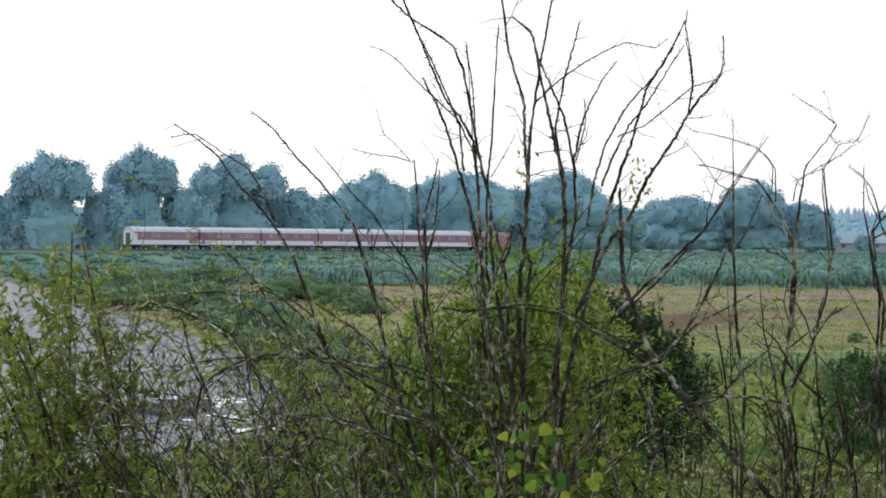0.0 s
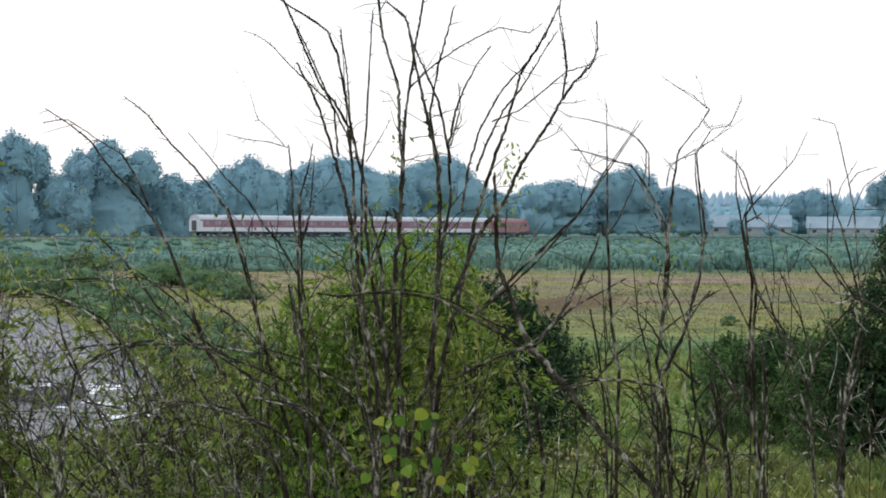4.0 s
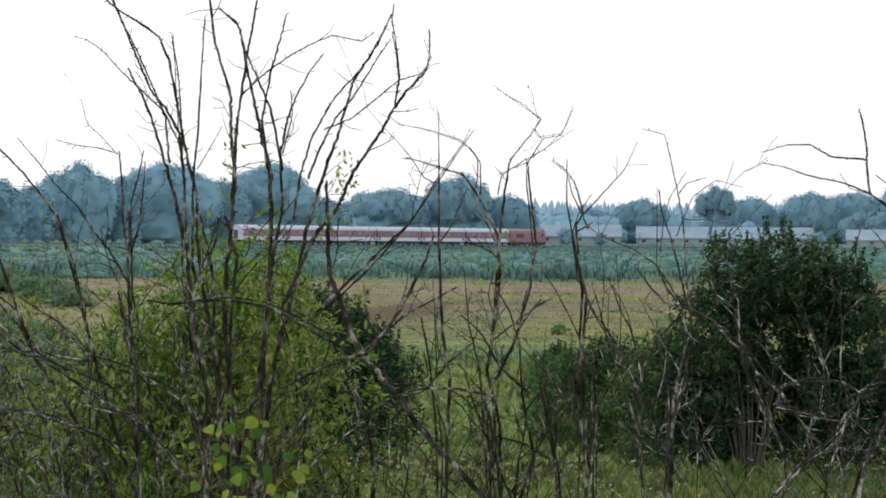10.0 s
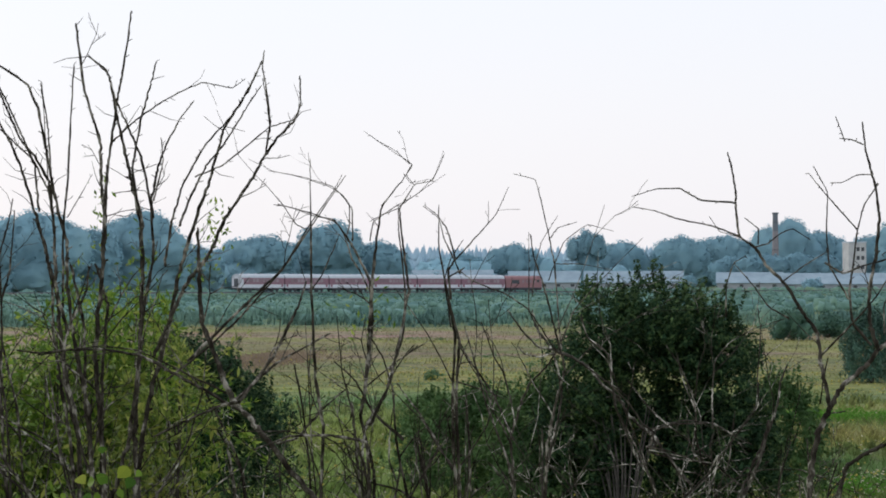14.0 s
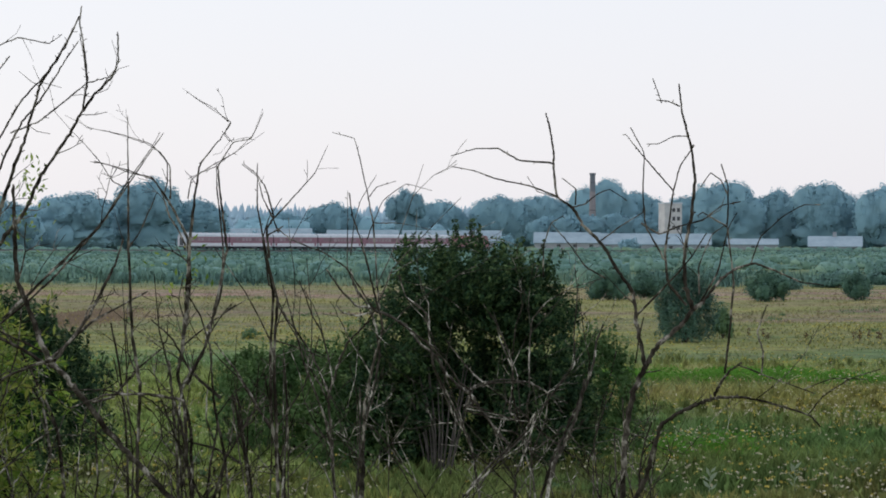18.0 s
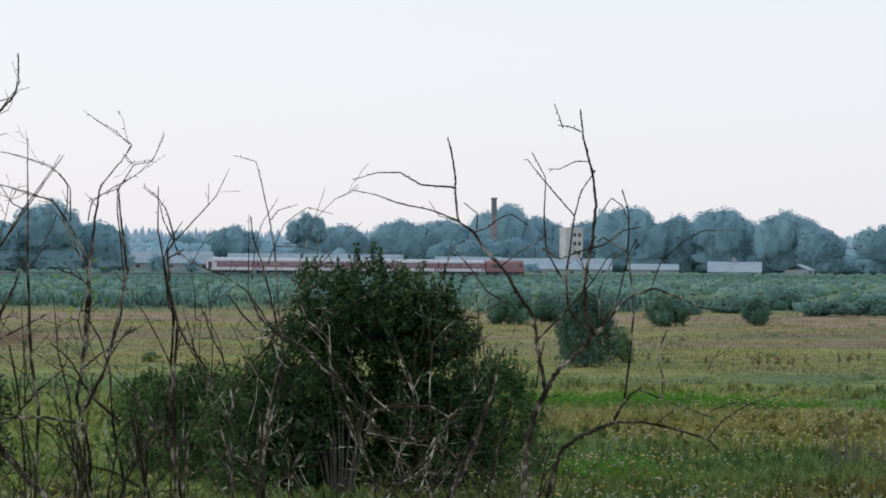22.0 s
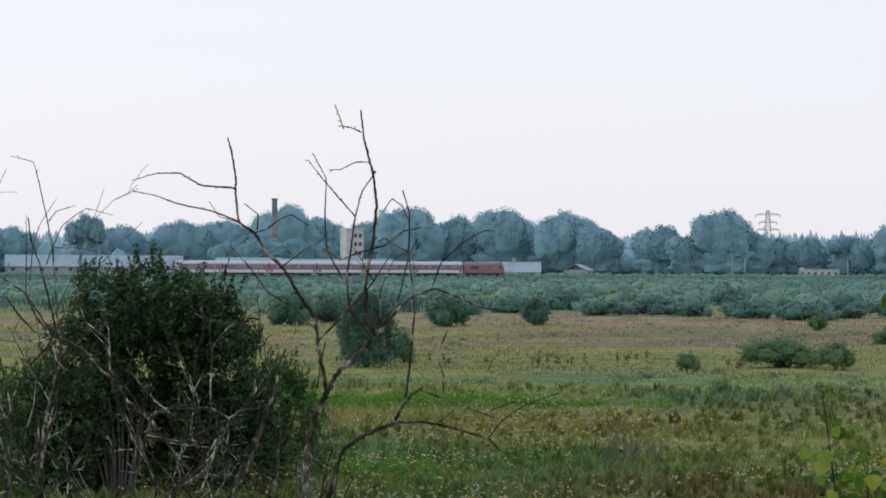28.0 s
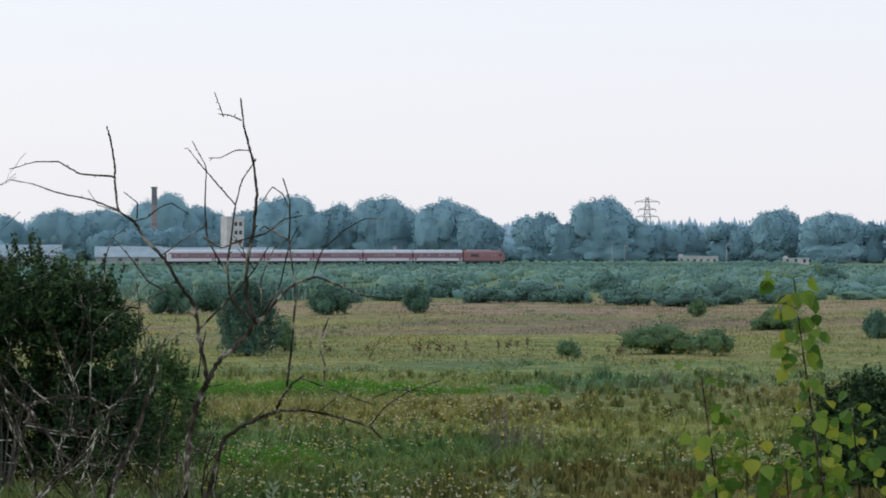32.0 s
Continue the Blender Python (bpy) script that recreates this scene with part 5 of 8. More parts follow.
        c = np.stack([x[pick], y[pick], r2.uniform(0.4, 0.8, len(pick))], -1)
        heads = np.repeat(c, 3, 0) + r2.normal(size=(len(c) * 3, 3)) * (0.035, 0.035, 0.012)
        v, f = leaf_quads(heads, size * r2.uniform(0.7, 1.3, len(heads)), 0.9, r2)
        piece(name, mesh_of(name, v, f, mat), None, "small %s meadow flowers among the grass" % name.split("_")[0], "stuff")


meadow()


# ---- single weeds on the meadow ----
def dry_weed(x, y, h, n, spread, seed):
    rng = np.random.default_rng(seed)
    s = thing("dry_weed", "grey bunch of dry leafless weed stalks in the grass", "weed", pose(x, y, float(ground_z(x, y))), group="dry weeds on the meadow")
    for k in range(n):
        a, r = rng.uniform(0, 6.28), spread * rng.random() ** 0.6
        foot = np.array([math.cos(a) * r * 0.35, math.sin(a) * r * 0.35, -0.05])
        tip = np.array([math.cos(a) * r, math.sin(a) * r, h * rng.uniform(0.55, 1.0)])
        t = Tubes(4)
        line = spline([foot, (foot + tip) / 2 + rng.normal(size=3) * 0.05, tip], 4)
        t.add(line, np.linspace(0.012, 0.005, len(line)))
        for _ in range(5):
            i = rng.integers(3, len(line))
            e = line[i] + unit(rng.normal(size=3) + (0, 0, 1.2)) * rng.uniform(0.1, 0.3)
            t.add([line[i], e], [0.006, 0.003])
        piece("stalk", t.mesh("stalk", dry_stalk), s)


def dock(x, y, h, seed):
    rng = np.random.default_rng(seed)
    s = thing("dock_plant", "dark brown dock plant gone to seed", "weed", pose(x, y, float(ground_z(x, y))), group="dock plants on the meadow")
    t = Tubes(5)
    t.add([(0, 0, -0.05), (rng.normal() * 0.03, 0, h * 0.5), (rng.normal() * 0.06, 0, h)], [0.014, 0.011, 0.006])
    piece("stalk", t.mesh("stalk", dock_brown), s)
    p = rng.normal(size=(60, 3)) * (0.07, 0.07, 0) + np.stack([np.zeros(60), np.zeros(60), h * rng.uniform(0.4, 1.02, 60)], -1)
    v, f = leaf_quads(p, rng.uniform(0.06, 0.12, 60), 0.6, rng)
    piece("seed_head", mesh_of("seed_head", v, f, dock_brown), s, kind="stuff")


def pale_weed(x, y, h, seed):
    rng = np.random.default_rng(seed)
    s = thing("tall_weed", "tall weed with broad pale grey-green leaves", "weed", pose(x, y, float(ground_z(x, y))), group="tall weeds on the meadow")
    t = Tubes(5)
    t.add([(0, 0, -0.05), (0.03, 0, h * 0.5), (0.05, 0, h)], [0.014, 0.011, 0.005])
    piece("stalk", t.mesh("stalk", pale_leaf), s)
    for k in range(9):
        z, a = h * (0.25 + 0.75 * k / 8), k * 2.4
        way = unit(np.array([[math.cos(a), math.sin(a) * 0.5, 0.9]]))
        v, f = leaf_quads(np.array([[0.03, 0, z]]) + way * 0.13, 0.3 * rng.uniform(0.7, 1.2), 0.32, rng, heading=way)
        piece("leaf", mesh_of("leaf", v, f, pale_leaf), s)


dry_stalk = shade("dry_stalk", [(0.10, 0.085, 0.075), (0.19, 0.17, 0.15)], 0.9, 6, 0.2)
dock_brown = shade("dock_brown", [(0.055, 0.03, 0.022), (0.11, 0.06, 0.04)], 0.9, 5, island=0.5)
pale_leaf = shade("pale_leaf", [(0.20, 0.27, 0.17), (0.32, 0.38, 0.27)], 0.7, 6, island=0.4, thin=0.25)
for x, y, h, n, w, seed in ((17.6, 81, 1.5, 26, 1.0, 1), (19.0, 82.5, 1.1, 12, 0.6, 2), (20.5, 95, 0.9, 10, 0.5, 3), (34.0, 120, 1.0, 10, 0.6, 4)):
    dry_weed(x, y, h, n, w, seed)
weeds = np.random.default_rng(77)
for k in range(22):
    cx, cy = ((29.6, 156), (29.6, 156), (36.2, 161), (23.5, 158), (40.0, 150))[k % 5]
    dock(cx + weeds.normal() * 1.0, cy + weeds.normal() * 0.8, weeds.uniform(0.5, 1.0), 100 + k)
for q, d, h, seed in ((8.8, 66.5, 0.75, 5), (12.3, 66.0, 1.0, 6), (12.9, 66.4, 0.7, 7), (6.9, 66.6, 0.6, 8)):
    pale_weed(d * math.sin(radians(q)), d * math.cos(radians(q)), h, seed)


# ---- shrubs near the look-out ----
def bare_shrub(seed):
    names = {"left": "half-dead willow of crooked grey branches by the river", "tall": "tall many-stemmed dying willow with bare upright branches", "slim": "slender bare saplings and a leaning grey bough",
             "right": "bare crooked alder shrub with long dark drooping twigs", "pale": "dead shrub of pale barkless tangled branches"}
    return thing("bare_shrub", names[seed], "shrub", group="bare shrubs on the bank")


LIMB_RNG = np.random.default_rng(21)
TWIGS = {}


def fork(tw, p, way, length, r, depth):
    """A crooked side branch with its own twigs."""
    rng = LIMB_RNG
    line, k = [p], 4
    for i in range(k):
        way = unit(way + rng.normal(size=3) * 0.16 + (0, 0, 0.04))
        line.append(line[-1] + way * length / k)
        if depth < 2 and i < k - 1 and rng.random() < 0.55:
            side = unit(np.cross(way, rng.normal(size=3) * (0.3, 1.0, 0.3)))
            fork(tw, line[-1], unit(way + side * rng.uniform(0.5, 1.0)), length * rng.uniform(0.25, 0.55), r * 0.62, depth + 1)
    tw.add(np.array(line), np.linspace(r, max(r * 0.45, 0.0008), k + 1))


def limb(shrub, mat, r0, r1, points):
    """A branch through the points, with radii in millimetres; small knots, spurs and twigs grow on it."""
    rng = LIMB_RNG
    p = spline(points, 10, 0.3)
    n = len(p)
    length = np.concatenate([[0], np.cumsum(np.linalg.norm(np.diff(p, axis=0), axis=1))])
    amp = np.minimum(0.0022, 0.25 * np.linspace(r0, r1, n) / 1000)
    p = p + rng.normal(size=p.shape) * amp[:, None] * (np.arange(n) > 0)[:, None]
    rad = np.linspace(r0, r1, n) / (1180 if shrub == tall_shrub else 1250 if shrub == pale_shrub else 800 if shrub == slim_shrub else 860) * (1 + 0.12 * rng.normal(size=n)).clip(0.75, 1.4)
    rad[-1] *= 0.5
    rad = np.minimum(rad, 0.0092)
    if shrub == slim_shrub:
        rad *= np.clip(1 - (p[:, 2] - 7.05) * 2.0, 0.5, 1)
        rad = np.minimum(rad, 0.0092 if r0 > 9.5 else 0.0056)
    t = Tubes(7)
    t.add(p, rad)
    piece("branch", t.mesh("branch", mat), shrub)
    tw = TWIGS.setdefault(shrub, Tubes(4))
    s = 0.05
    while s < length[-1]:
        i = int(np.searchsorted(length, s))
        i = min(max(i, 1), n - 1)
        d = unit(p[i] - p[i - 1])
        side = unit(np.cross(d, rng.normal(size=3)))
        if p[i][2] > 5.9:
            if rng.random() < (0.88 if shrub == tall_shrub else 0.96):
                ln, rr = rng.uniform(0.006, 0.022) * (1.0 if shrub == tall_shrub else 0.55), max(rad[i] * 0.5, 0.0014)
                tip = rr * 0.7
            else:
                ln, rr = rng.uniform(0.04, 0.14), min(rad[i] * 0.5, 0.0016)
                tip = 0.0008
            e = p[i] + (side * 0.8 + d * 0.6) * ln
            mid = (p[i] + e) / 2 + rng.normal(size=3) * ln * 0.08
            tw.add([p[i], mid, e], [rr, rr * 0.85, tip])
        s += rng.uniform(0.015, 0.06) * (1.0 if shrub == tall_shrub else 2.0)
    s = rng.uniform(0.1, 0.25)
    while s < length[-1] - 0.1:
        i = min(max(int(np.searchsorted(length, s)), 1), n - 1)
        z = p[i][2]
        if 5.8 < z and rng.random() < (0.55 if z < 6.9 else 0.22 if shrub == tall_shrub else 0.16):
            d = unit(p[i] - p[i - 1])
            side = unit(np.cross(d, rng.normal(size=3) * (0.3, 1.0, 0.3)))
            fork(tw, p[i], unit(d * 1.0 + side * rng.uniform(0.35, 0.9)), rng.uniform(0.1, 0.42) if z < 6.9 else rng.uniform(0.05, 0.2), min(rad[i] * 0.55, 0.0036 if z < 6.9 else 0.0021), 0)
        s += rng.uniform(0.10, 0.28)



tall_shrub, slim_shrub, pale_shrub = bare_shrub('tall'), bare_shrub('slim'), bare_shrub('pale')
limb(tall_shrub, bark, 12.6, 4.3, [(-1.77, 8.89, 3.70), (-1.71, 8.89, 6.04), (-1.73, 8.87, 6.41), (-1.75, 8.86, 6.69), (-1.72, 8.85, 7.02), (-1.71, 8.84, 7.18), (-1.72, 8.82, 7.32), (-1.72, 8.81, 7.46), (-1.77, 8.78, 7.64), (-1.80, 8.77, 7.88)])
limb(tall_shrub, bark, 7.5, 3.6, [(-1.70, 8.73, 6.98), (-1.69, 8.73, 7.22), (-1.68, 8.74, 7.38), (-1.65, 8.75, 7.60), (-1.63, 8.75, 7.70), (-1.60, 8.76, 7.92)])
limb(tall_shrub, bark, 14.1, 3.7, [(-1.75, 9.02, 3.69), (-1.61, 9.03, 6.03), (-1.64, 9.02, 6.40), (-1.62, 9.02, 6.69), (-1.61, 9.02, 6.91), (-1.61, 9.01, 7.16), (-1.64, 9.00, 7.31), (-1.67, 8.99, 7.45), (-1.70, 8.98, 7.59), (-1.72, 8.97, 7.71), (-1.79, 8.95, 7.78)])
limb(tall_shrub, bark, 5.7, 3.1, [(-1.59, 8.93, 7.16), (-1.63, 8.94, 7.37), (-1.60, 8.95, 7.55), (-1.57, 8.97, 7.67), (-1.55, 8.98, 7.76)])
limb(tall_shrub, bark, 7.1, 2.5, [(-1.61, 9.08, 6.88), (-1.58, 9.09, 7.06), (-1.59, 9.10, 7.25), (-1.57, 9.11, 7.37), (-1.54, 9.12, 7.46), (-1.49, 9.14, 7.56), (-1.44, 9.16, 7.63)])
limb(tall_shrub, bark, 3.8, 1.8, [(-1.70, 8.90, 7.46), (-1.62, 8.88, 7.53), (-1.52, 8.87, 7.60), (-1.44, 8.85, 7.64), (-1.36, 8.83, 7.67), (-1.25, 8.82, 7.65), (-1.20, 8.79, 7.68)])
limb(tall_shrub, bark, 12.3, 3.0, [(-1.71, 8.76, 3.72), (-1.61, 8.75, 6.06), (-1.54, 8.74, 6.54), (-1.47, 8.73, 6.78), (-1.43, 8.71, 6.98), (-1.37, 8.69, 7.16), (-1.31, 8.68, 7.32), (-1.26, 8.66, 7.49), (-1.17, 8.65, 7.63), (-1.12, 8.63, 7.73)])
limb(tall_shrub, bark, 5.5, 2.4, [(-1.44, 8.50, 7.02), (-1.42, 8.53, 7.17), (-1.39, 8.56, 7.29), (-1.32, 8.60, 7.43), (-1.22, 8.64, 7.55), (-1.14, 8.68, 7.70)])
limb(tall_shrub, bark, 8.5, 2.9, [(-1.49, 8.58, 6.71), (-1.39, 8.59, 6.94), (-1.29, 8.59, 7.08), (-1.24, 8.59, 7.19), (-1.15, 8.59, 7.32), (-1.11, 8.58, 7.39), (-1.06, 8.57, 7.46), (-1.00, 8.57, 7.52), (-0.98, 8.56, 7.57), (-0.98, 8.55, 7.67)])
limb(tall_shrub, bark, 3.7, 2.4, [(-1.36, 8.66, 7.33), (-1.26, 8.65, 7.37), (-1.18, 8.63, 7.43), (-1.09, 8.62, 7.50), (-1.01, 8.60, 7.52)])
limb(tall_shrub, bark, 3.6, 1.8, [(-1.09, 8.46, 7.39), (-1.08, 8.52, 7.50), (-1.10, 8.58, 7.60), (-1.12, 8.64, 7.67)])
limb(tall_shrub, bark, 2.4, 1.2, [(-1.11, 8.59, 7.39), (-1.06, 8.59, 7.39), (-1.02, 8.59, 7.40)])
limb(tall_shrub, bark, 11.5, 4.3, [(-1.79, 8.84, 3.71), (-1.81, 8.85, 6.04), (-1.81, 8.87, 6.41), (-1.87, 8.87, 6.69), (-1.89, 8.88, 6.91), (-1.93, 8.89, 7.06), (-1.97, 8.90, 7.20), (-2.02, 8.91, 7.35), (-2.06, 8.92, 7.45), (-2.12, 8.92, 7.56)])
limb(tall_shrub, bark, 9.9, 3.6, [(-1.74, 8.68, 3.73), (-1.72, 8.69, 6.06), (-1.74, 8.68, 6.52), (-1.79, 8.67, 6.78), (-1.81, 8.67, 6.94), (-1.81, 8.66, 7.10), (-1.85, 8.66, 7.26), (-1.88, 8.65, 7.42), (-1.91, 8.64, 7.58), (-1.94, 8.63, 7.65), (-2.10, 8.59, 7.76), (-2.16, 8.58, 7.82)])
limb(tall_shrub, bark, 7.6, 3.0, [(-1.83, 8.78, 6.78), (-1.87, 8.77, 6.94), (-1.88, 8.78, 7.16), (-1.90, 8.78, 7.32), (-1.95, 8.78, 7.41), (-2.00, 8.78, 7.47), (-2.06, 8.77, 7.61), (-2.11, 8.77, 7.73), (-2.16, 8.77, 7.84)])
limb(tall_shrub, bark, 5.1, 1.2, [(-1.94, 9.08, 7.12), (-1.96, 9.06, 7.29), (-2.01, 9.02, 7.41), (-2.06, 8.99, 7.46), (-2.14, 8.95, 7.54), (-2.22, 8.91, 7.63), (-2.26, 8.87, 7.66), (-2.30, 8.84, 7.67)])
limb(tall_shrub, bark, 5.9, 3.1, [(-1.91, 9.07, 6.87), (-1.91, 9.08, 7.17), (-1.90, 9.10, 7.31), (-1.89, 9.11, 7.54), (-1.88, 9.13, 7.76)])
limb(tall_shrub, bark, 3.3, 1.9, [(-1.94, 9.00, 7.23), (-1.96, 9.04, 7.37), (-1.98, 9.09, 7.52), (-2.00, 9.13, 7.70)])
limb(tall_shrub, bark, 2.6, 1.3, [(-1.90, 9.10, 7.20), (-1.86, 9.11, 7.27), (-1.81, 9.12, 7.36)])
limb(tall_shrub, bark, 9.2, 2.5, [(-1.94, 9.14, 3.67), (-2.21, 9.08, 6.01), (-2.36, 9.06, 6.30), (-2.49, 9.03, 6.51), (-2.57, 9.02, 6.72), (-2.63, 9.01, 6.89), (-2.70, 9.00, 7.01), (-2.77, 8.99, 7.10), (-2.83, 8.98, 7.16), (-2.92, 8.97, 7.28), (-2.99, 8.95, 7.34), (-3.08, 8.93, 7.40)])
limb(tall_shrub, bark, 4.6, 1.9, [(-2.70, 9.01, 7.02), (-2.75, 9.01, 7.14), (-2.81, 9.01, 7.23), (-2.89, 9.00, 7.28), (-3.01, 8.97, 7.36), (-3.10, 8.96, 7.35)])
limb(tall_shrub, bark, 9.2, 2.5, [(-1.94, 9.26, 3.65), (-2.15, 9.19, 6.00), (-2.23, 9.15, 6.28), (-2.29, 9.12, 6.51), (-2.34, 9.09, 6.74), (-2.38, 9.06, 6.90), (-2.41, 9.03, 7.02), (-2.46, 9.00, 7.10), (-2.51, 8.97, 7.17), (-2.59, 8.93, 7.26), (-2.68, 8.88, 7.38), (-2.75, 8.84, 7.44)])
limb(tall_shrub, bark, 6.7, 1.9, [(-1.93, 9.29, 3.65), (-2.08, 9.27, 5.99), (-2.13, 9.27, 6.51), (-2.19, 9.27, 6.76), (-2.27, 9.26, 6.90), (-2.33, 9.26, 6.97), (-2.39, 9.26, 7.06), (-2.48, 9.25, 7.15), (-2.54, 9.24, 7.23), (-2.62, 9.24, 7.32)])
limb(tall_shrub, bark, 9.3, 3.2, [(-1.97, 9.27, 3.65), (-2.16, 9.23, 6.25), (-2.18, 9.24, 6.51), (-2.19, 9.24, 6.81), (-2.21, 9.24, 7.02), (-2.22, 9.25, 7.17), (-2.23, 9.25, 7.27)])
limb(tall_shrub, bark, 2.7, 1.3, [(-2.24, 9.28, 7.26), (-2.30, 9.24, 7.28), (-2.38, 9.20, 7.29), (-2.45, 9.15, 7.31)])
limb(tall_shrub, bark, 2.0, 1.3, [(-2.27, 9.35, 7.27), (-2.30, 9.28, 7.32), (-2.34, 9.21, 7.37), (-2.35, 9.14, 7.46)])
limb(tall_shrub, bark, 5.4, 2.6, [(-2.19, 9.25, 6.87), (-2.20, 9.30, 7.06), (-2.18, 9.35, 7.17), (-2.17, 9.40, 7.28)])
limb(tall_shrub, bark, 5.3, 2.6, [(-2.17, 9.20, 6.89), (-2.14, 9.21, 7.00), (-2.13, 9.21, 7.10), (-2.12, 9.21, 7.23)])
limb(tall_shrub, bark, 7.7, 5.0, [(-2.12, 8.90, 6.57), (-2.14, 8.93, 6.69), (-2.16, 8.96, 6.75)])
limb(tall_shrub, bark, 6.8, 3.6, [(-1.71, 8.54, 6.31), (-1.80, 8.55, 6.63), (-1.80, 8.58, 6.76), (-1.77, 8.62, 6.86), (-1.74, 8.66, 6.94), (-1.74, 8.69, 7.02)])
limb(tall_shrub, bark, 4.9, 3.0, [(-1.68, 8.53, 6.43), (-1.67, 8.56, 6.57), (-1.73, 8.58, 6.63), (-1.83, 8.58, 6.70)])
limb(tall_shrub, bark, 5.5, 2.9, [(-1.73, 8.42, 6.21), (-1.79, 8.46, 6.36), (-1.82, 8.51, 6.53), (-1.85, 8.55, 6.66)])
limb(tall_shrub, bark, 7.2, 2.9, [(-1.66, 8.47, 3.75), (-1.74, 8.44, 6.05), (-1.85, 8.41, 6.20), (-1.94, 8.38, 6.33), (-2.01, 8.36, 6.43), (-2.19, 8.31, 6.51), (-2.33, 8.26, 6.58), (-2.41, 8.24, 6.71)])
limb(tall_shrub, bark, 4.2, 2.3, [(-1.94, 8.30, 6.35), (-2.03, 8.33, 6.37), (-2.14, 8.36, 6.38)])
limb(tall_shrub, bark, 4.3, 1.8, [(-2.13, 8.55, 6.27), (-2.28, 8.51, 6.33), (-2.39, 8.47, 6.35), (-2.54, 8.42, 6.36)])
limb(tall_shrub, bark, 5.7, 2.5, [(-1.54, 8.86, 7.19), (-1.59, 8.89, 7.41), (-1.64, 8.91, 7.52), (-1.69, 8.94, 7.62), (-1.73, 8.97, 7.73), (-1.80, 8.99, 7.78)])
limb(tall_shrub, bark, 5.6, 2.4, [(-1.41, 8.64, 7.16), (-1.38, 8.68, 7.26), (-1.33, 8.72, 7.37), (-1.27, 8.76, 7.45), (-1.21, 8.80, 7.56), (-1.15, 8.84, 7.66)])
limb(tall_shrub, bark, 5.1, 2.5, [(-2.00, 9.08, 7.22), (-2.01, 9.05, 7.39), (-2.04, 9.01, 7.48), (-2.09, 8.97, 7.61), (-2.15, 8.93, 7.74), (-2.18, 8.89, 7.83), (-2.16, 8.87, 7.92)])
limb(tall_shrub, bark, 3.7, 2.4, [(-1.89, 8.79, 7.24), (-1.89, 8.74, 7.47), (-1.89, 8.70, 7.55), (-1.90, 8.65, 7.66)])
limb(tall_shrub, bark, 4.3, 2.4, [(-1.13, 8.80, 7.42), (-1.11, 8.77, 7.52), (-1.12, 8.74, 7.64), (-1.13, 8.71, 7.72), (-1.12, 8.69, 7.77)])
limb(tall_shrub, bark, 3.8, 1.8, [(-1.52, 8.75, 7.25), (-1.50, 8.83, 7.39), (-1.52, 8.91, 7.48)])
limb(tall_shrub, bark, 2.5, 1.2, [(-1.68, 8.86, 7.28), (-1.61, 8.86, 7.29), (-1.57, 8.86, 7.29)])
limb(tall_shrub, bark, 2.5, 1.2, [(-1.61, 8.82, 7.35), (-1.54, 8.87, 7.38)])
limb(tall_shrub, bark, 8.4, 5.0, [(-1.84, 9.07, 3.68), (-1.88, 9.04, 6.40), (-1.91, 9.02, 6.61), (-1.93, 8.99, 6.81), (-1.93, 8.98, 6.95), (-1.94, 8.96, 7.03)])
limb(tall_shrub, bark, 9.1, 5.7, [(-1.77, 9.13, 3.67), (-1.81, 9.12, 6.24), (-1.84, 9.12, 6.54), (-1.84, 9.12, 6.78), (-1.89, 9.11, 7.03)])
limb(tall_shrub, bark, 8.9, 5.5, [(-1.77, 8.96, 3.70), (-1.75, 8.95, 6.20), (-1.74, 8.94, 6.41), (-1.74, 8.93, 6.62), (-1.72, 8.93, 6.89), (-1.76, 8.91, 7.03)])
limb(tall_shrub, bark, 10.5, 5.9, [(-1.73, 8.67, 3.73), (-1.65, 8.67, 6.23), (-1.60, 8.67, 6.39), (-1.57, 8.66, 6.58), (-1.55, 8.65, 6.76), (-1.54, 8.64, 6.96)])
limb(tall_shrub, bark, 5.8, 3.7, [(-2.05, 8.95, 3.69), (-2.09, 8.95, 6.47), (-2.11, 8.95, 6.64), (-2.11, 8.96, 6.78), (-2.12, 8.97, 7.03)])
limb(tall_shrub, bark, 5.2, 3.1, [(-2.25, 9.00, 3.68), (-2.28, 9.00, 6.49), (-2.29, 9.01, 6.61), (-2.34, 9.01, 6.85), (-2.40, 9.00, 7.03)])
limb(tall_shrub, bark, 5.1, 3.1, [(-2.06, 8.76, 6.51), (-2.09, 8.82, 6.58), (-2.13, 8.88, 6.75)])
limb(tall_shrub, bark, 4.3, 2.4, [(-1.84, 8.56, 6.41), (-2.01, 8.54, 6.50), (-2.17, 8.52, 6.55), (-2.25, 8.52, 6.64), (-2.41, 8.49, 6.75)])
limb(tall_shrub, bark, 4.9, 2.4, [(-1.58, 8.45, 3.76), (-1.82, 8.43, 6.18), (-1.98, 8.42, 6.32), (-2.10, 8.43, 6.41), (-2.19, 8.44, 6.46), (-2.32, 8.43, 6.54), (-2.40, 8.44, 6.67)])
limb(tall_shrub, bark, 3.7, 2.4, [(-1.82, 8.42, 6.18), (-1.88, 8.45, 6.24), (-2.01, 8.47, 6.35), (-2.17, 8.47, 6.37)])
limb(tall_shrub, bark, 3.7, 1.8, [(-1.96, 8.35, 6.20), (-2.09, 8.38, 6.28), (-2.23, 8.41, 6.33), (-2.39, 8.43, 6.36)])
limb(tall_shrub, bark, 4.2, 2.3, [(-1.71, 8.38, 3.76), (-1.73, 8.40, 6.18), (-1.74, 8.41, 6.25), (-1.81, 8.42, 6.51), (-1.84, 8.43, 6.66)])
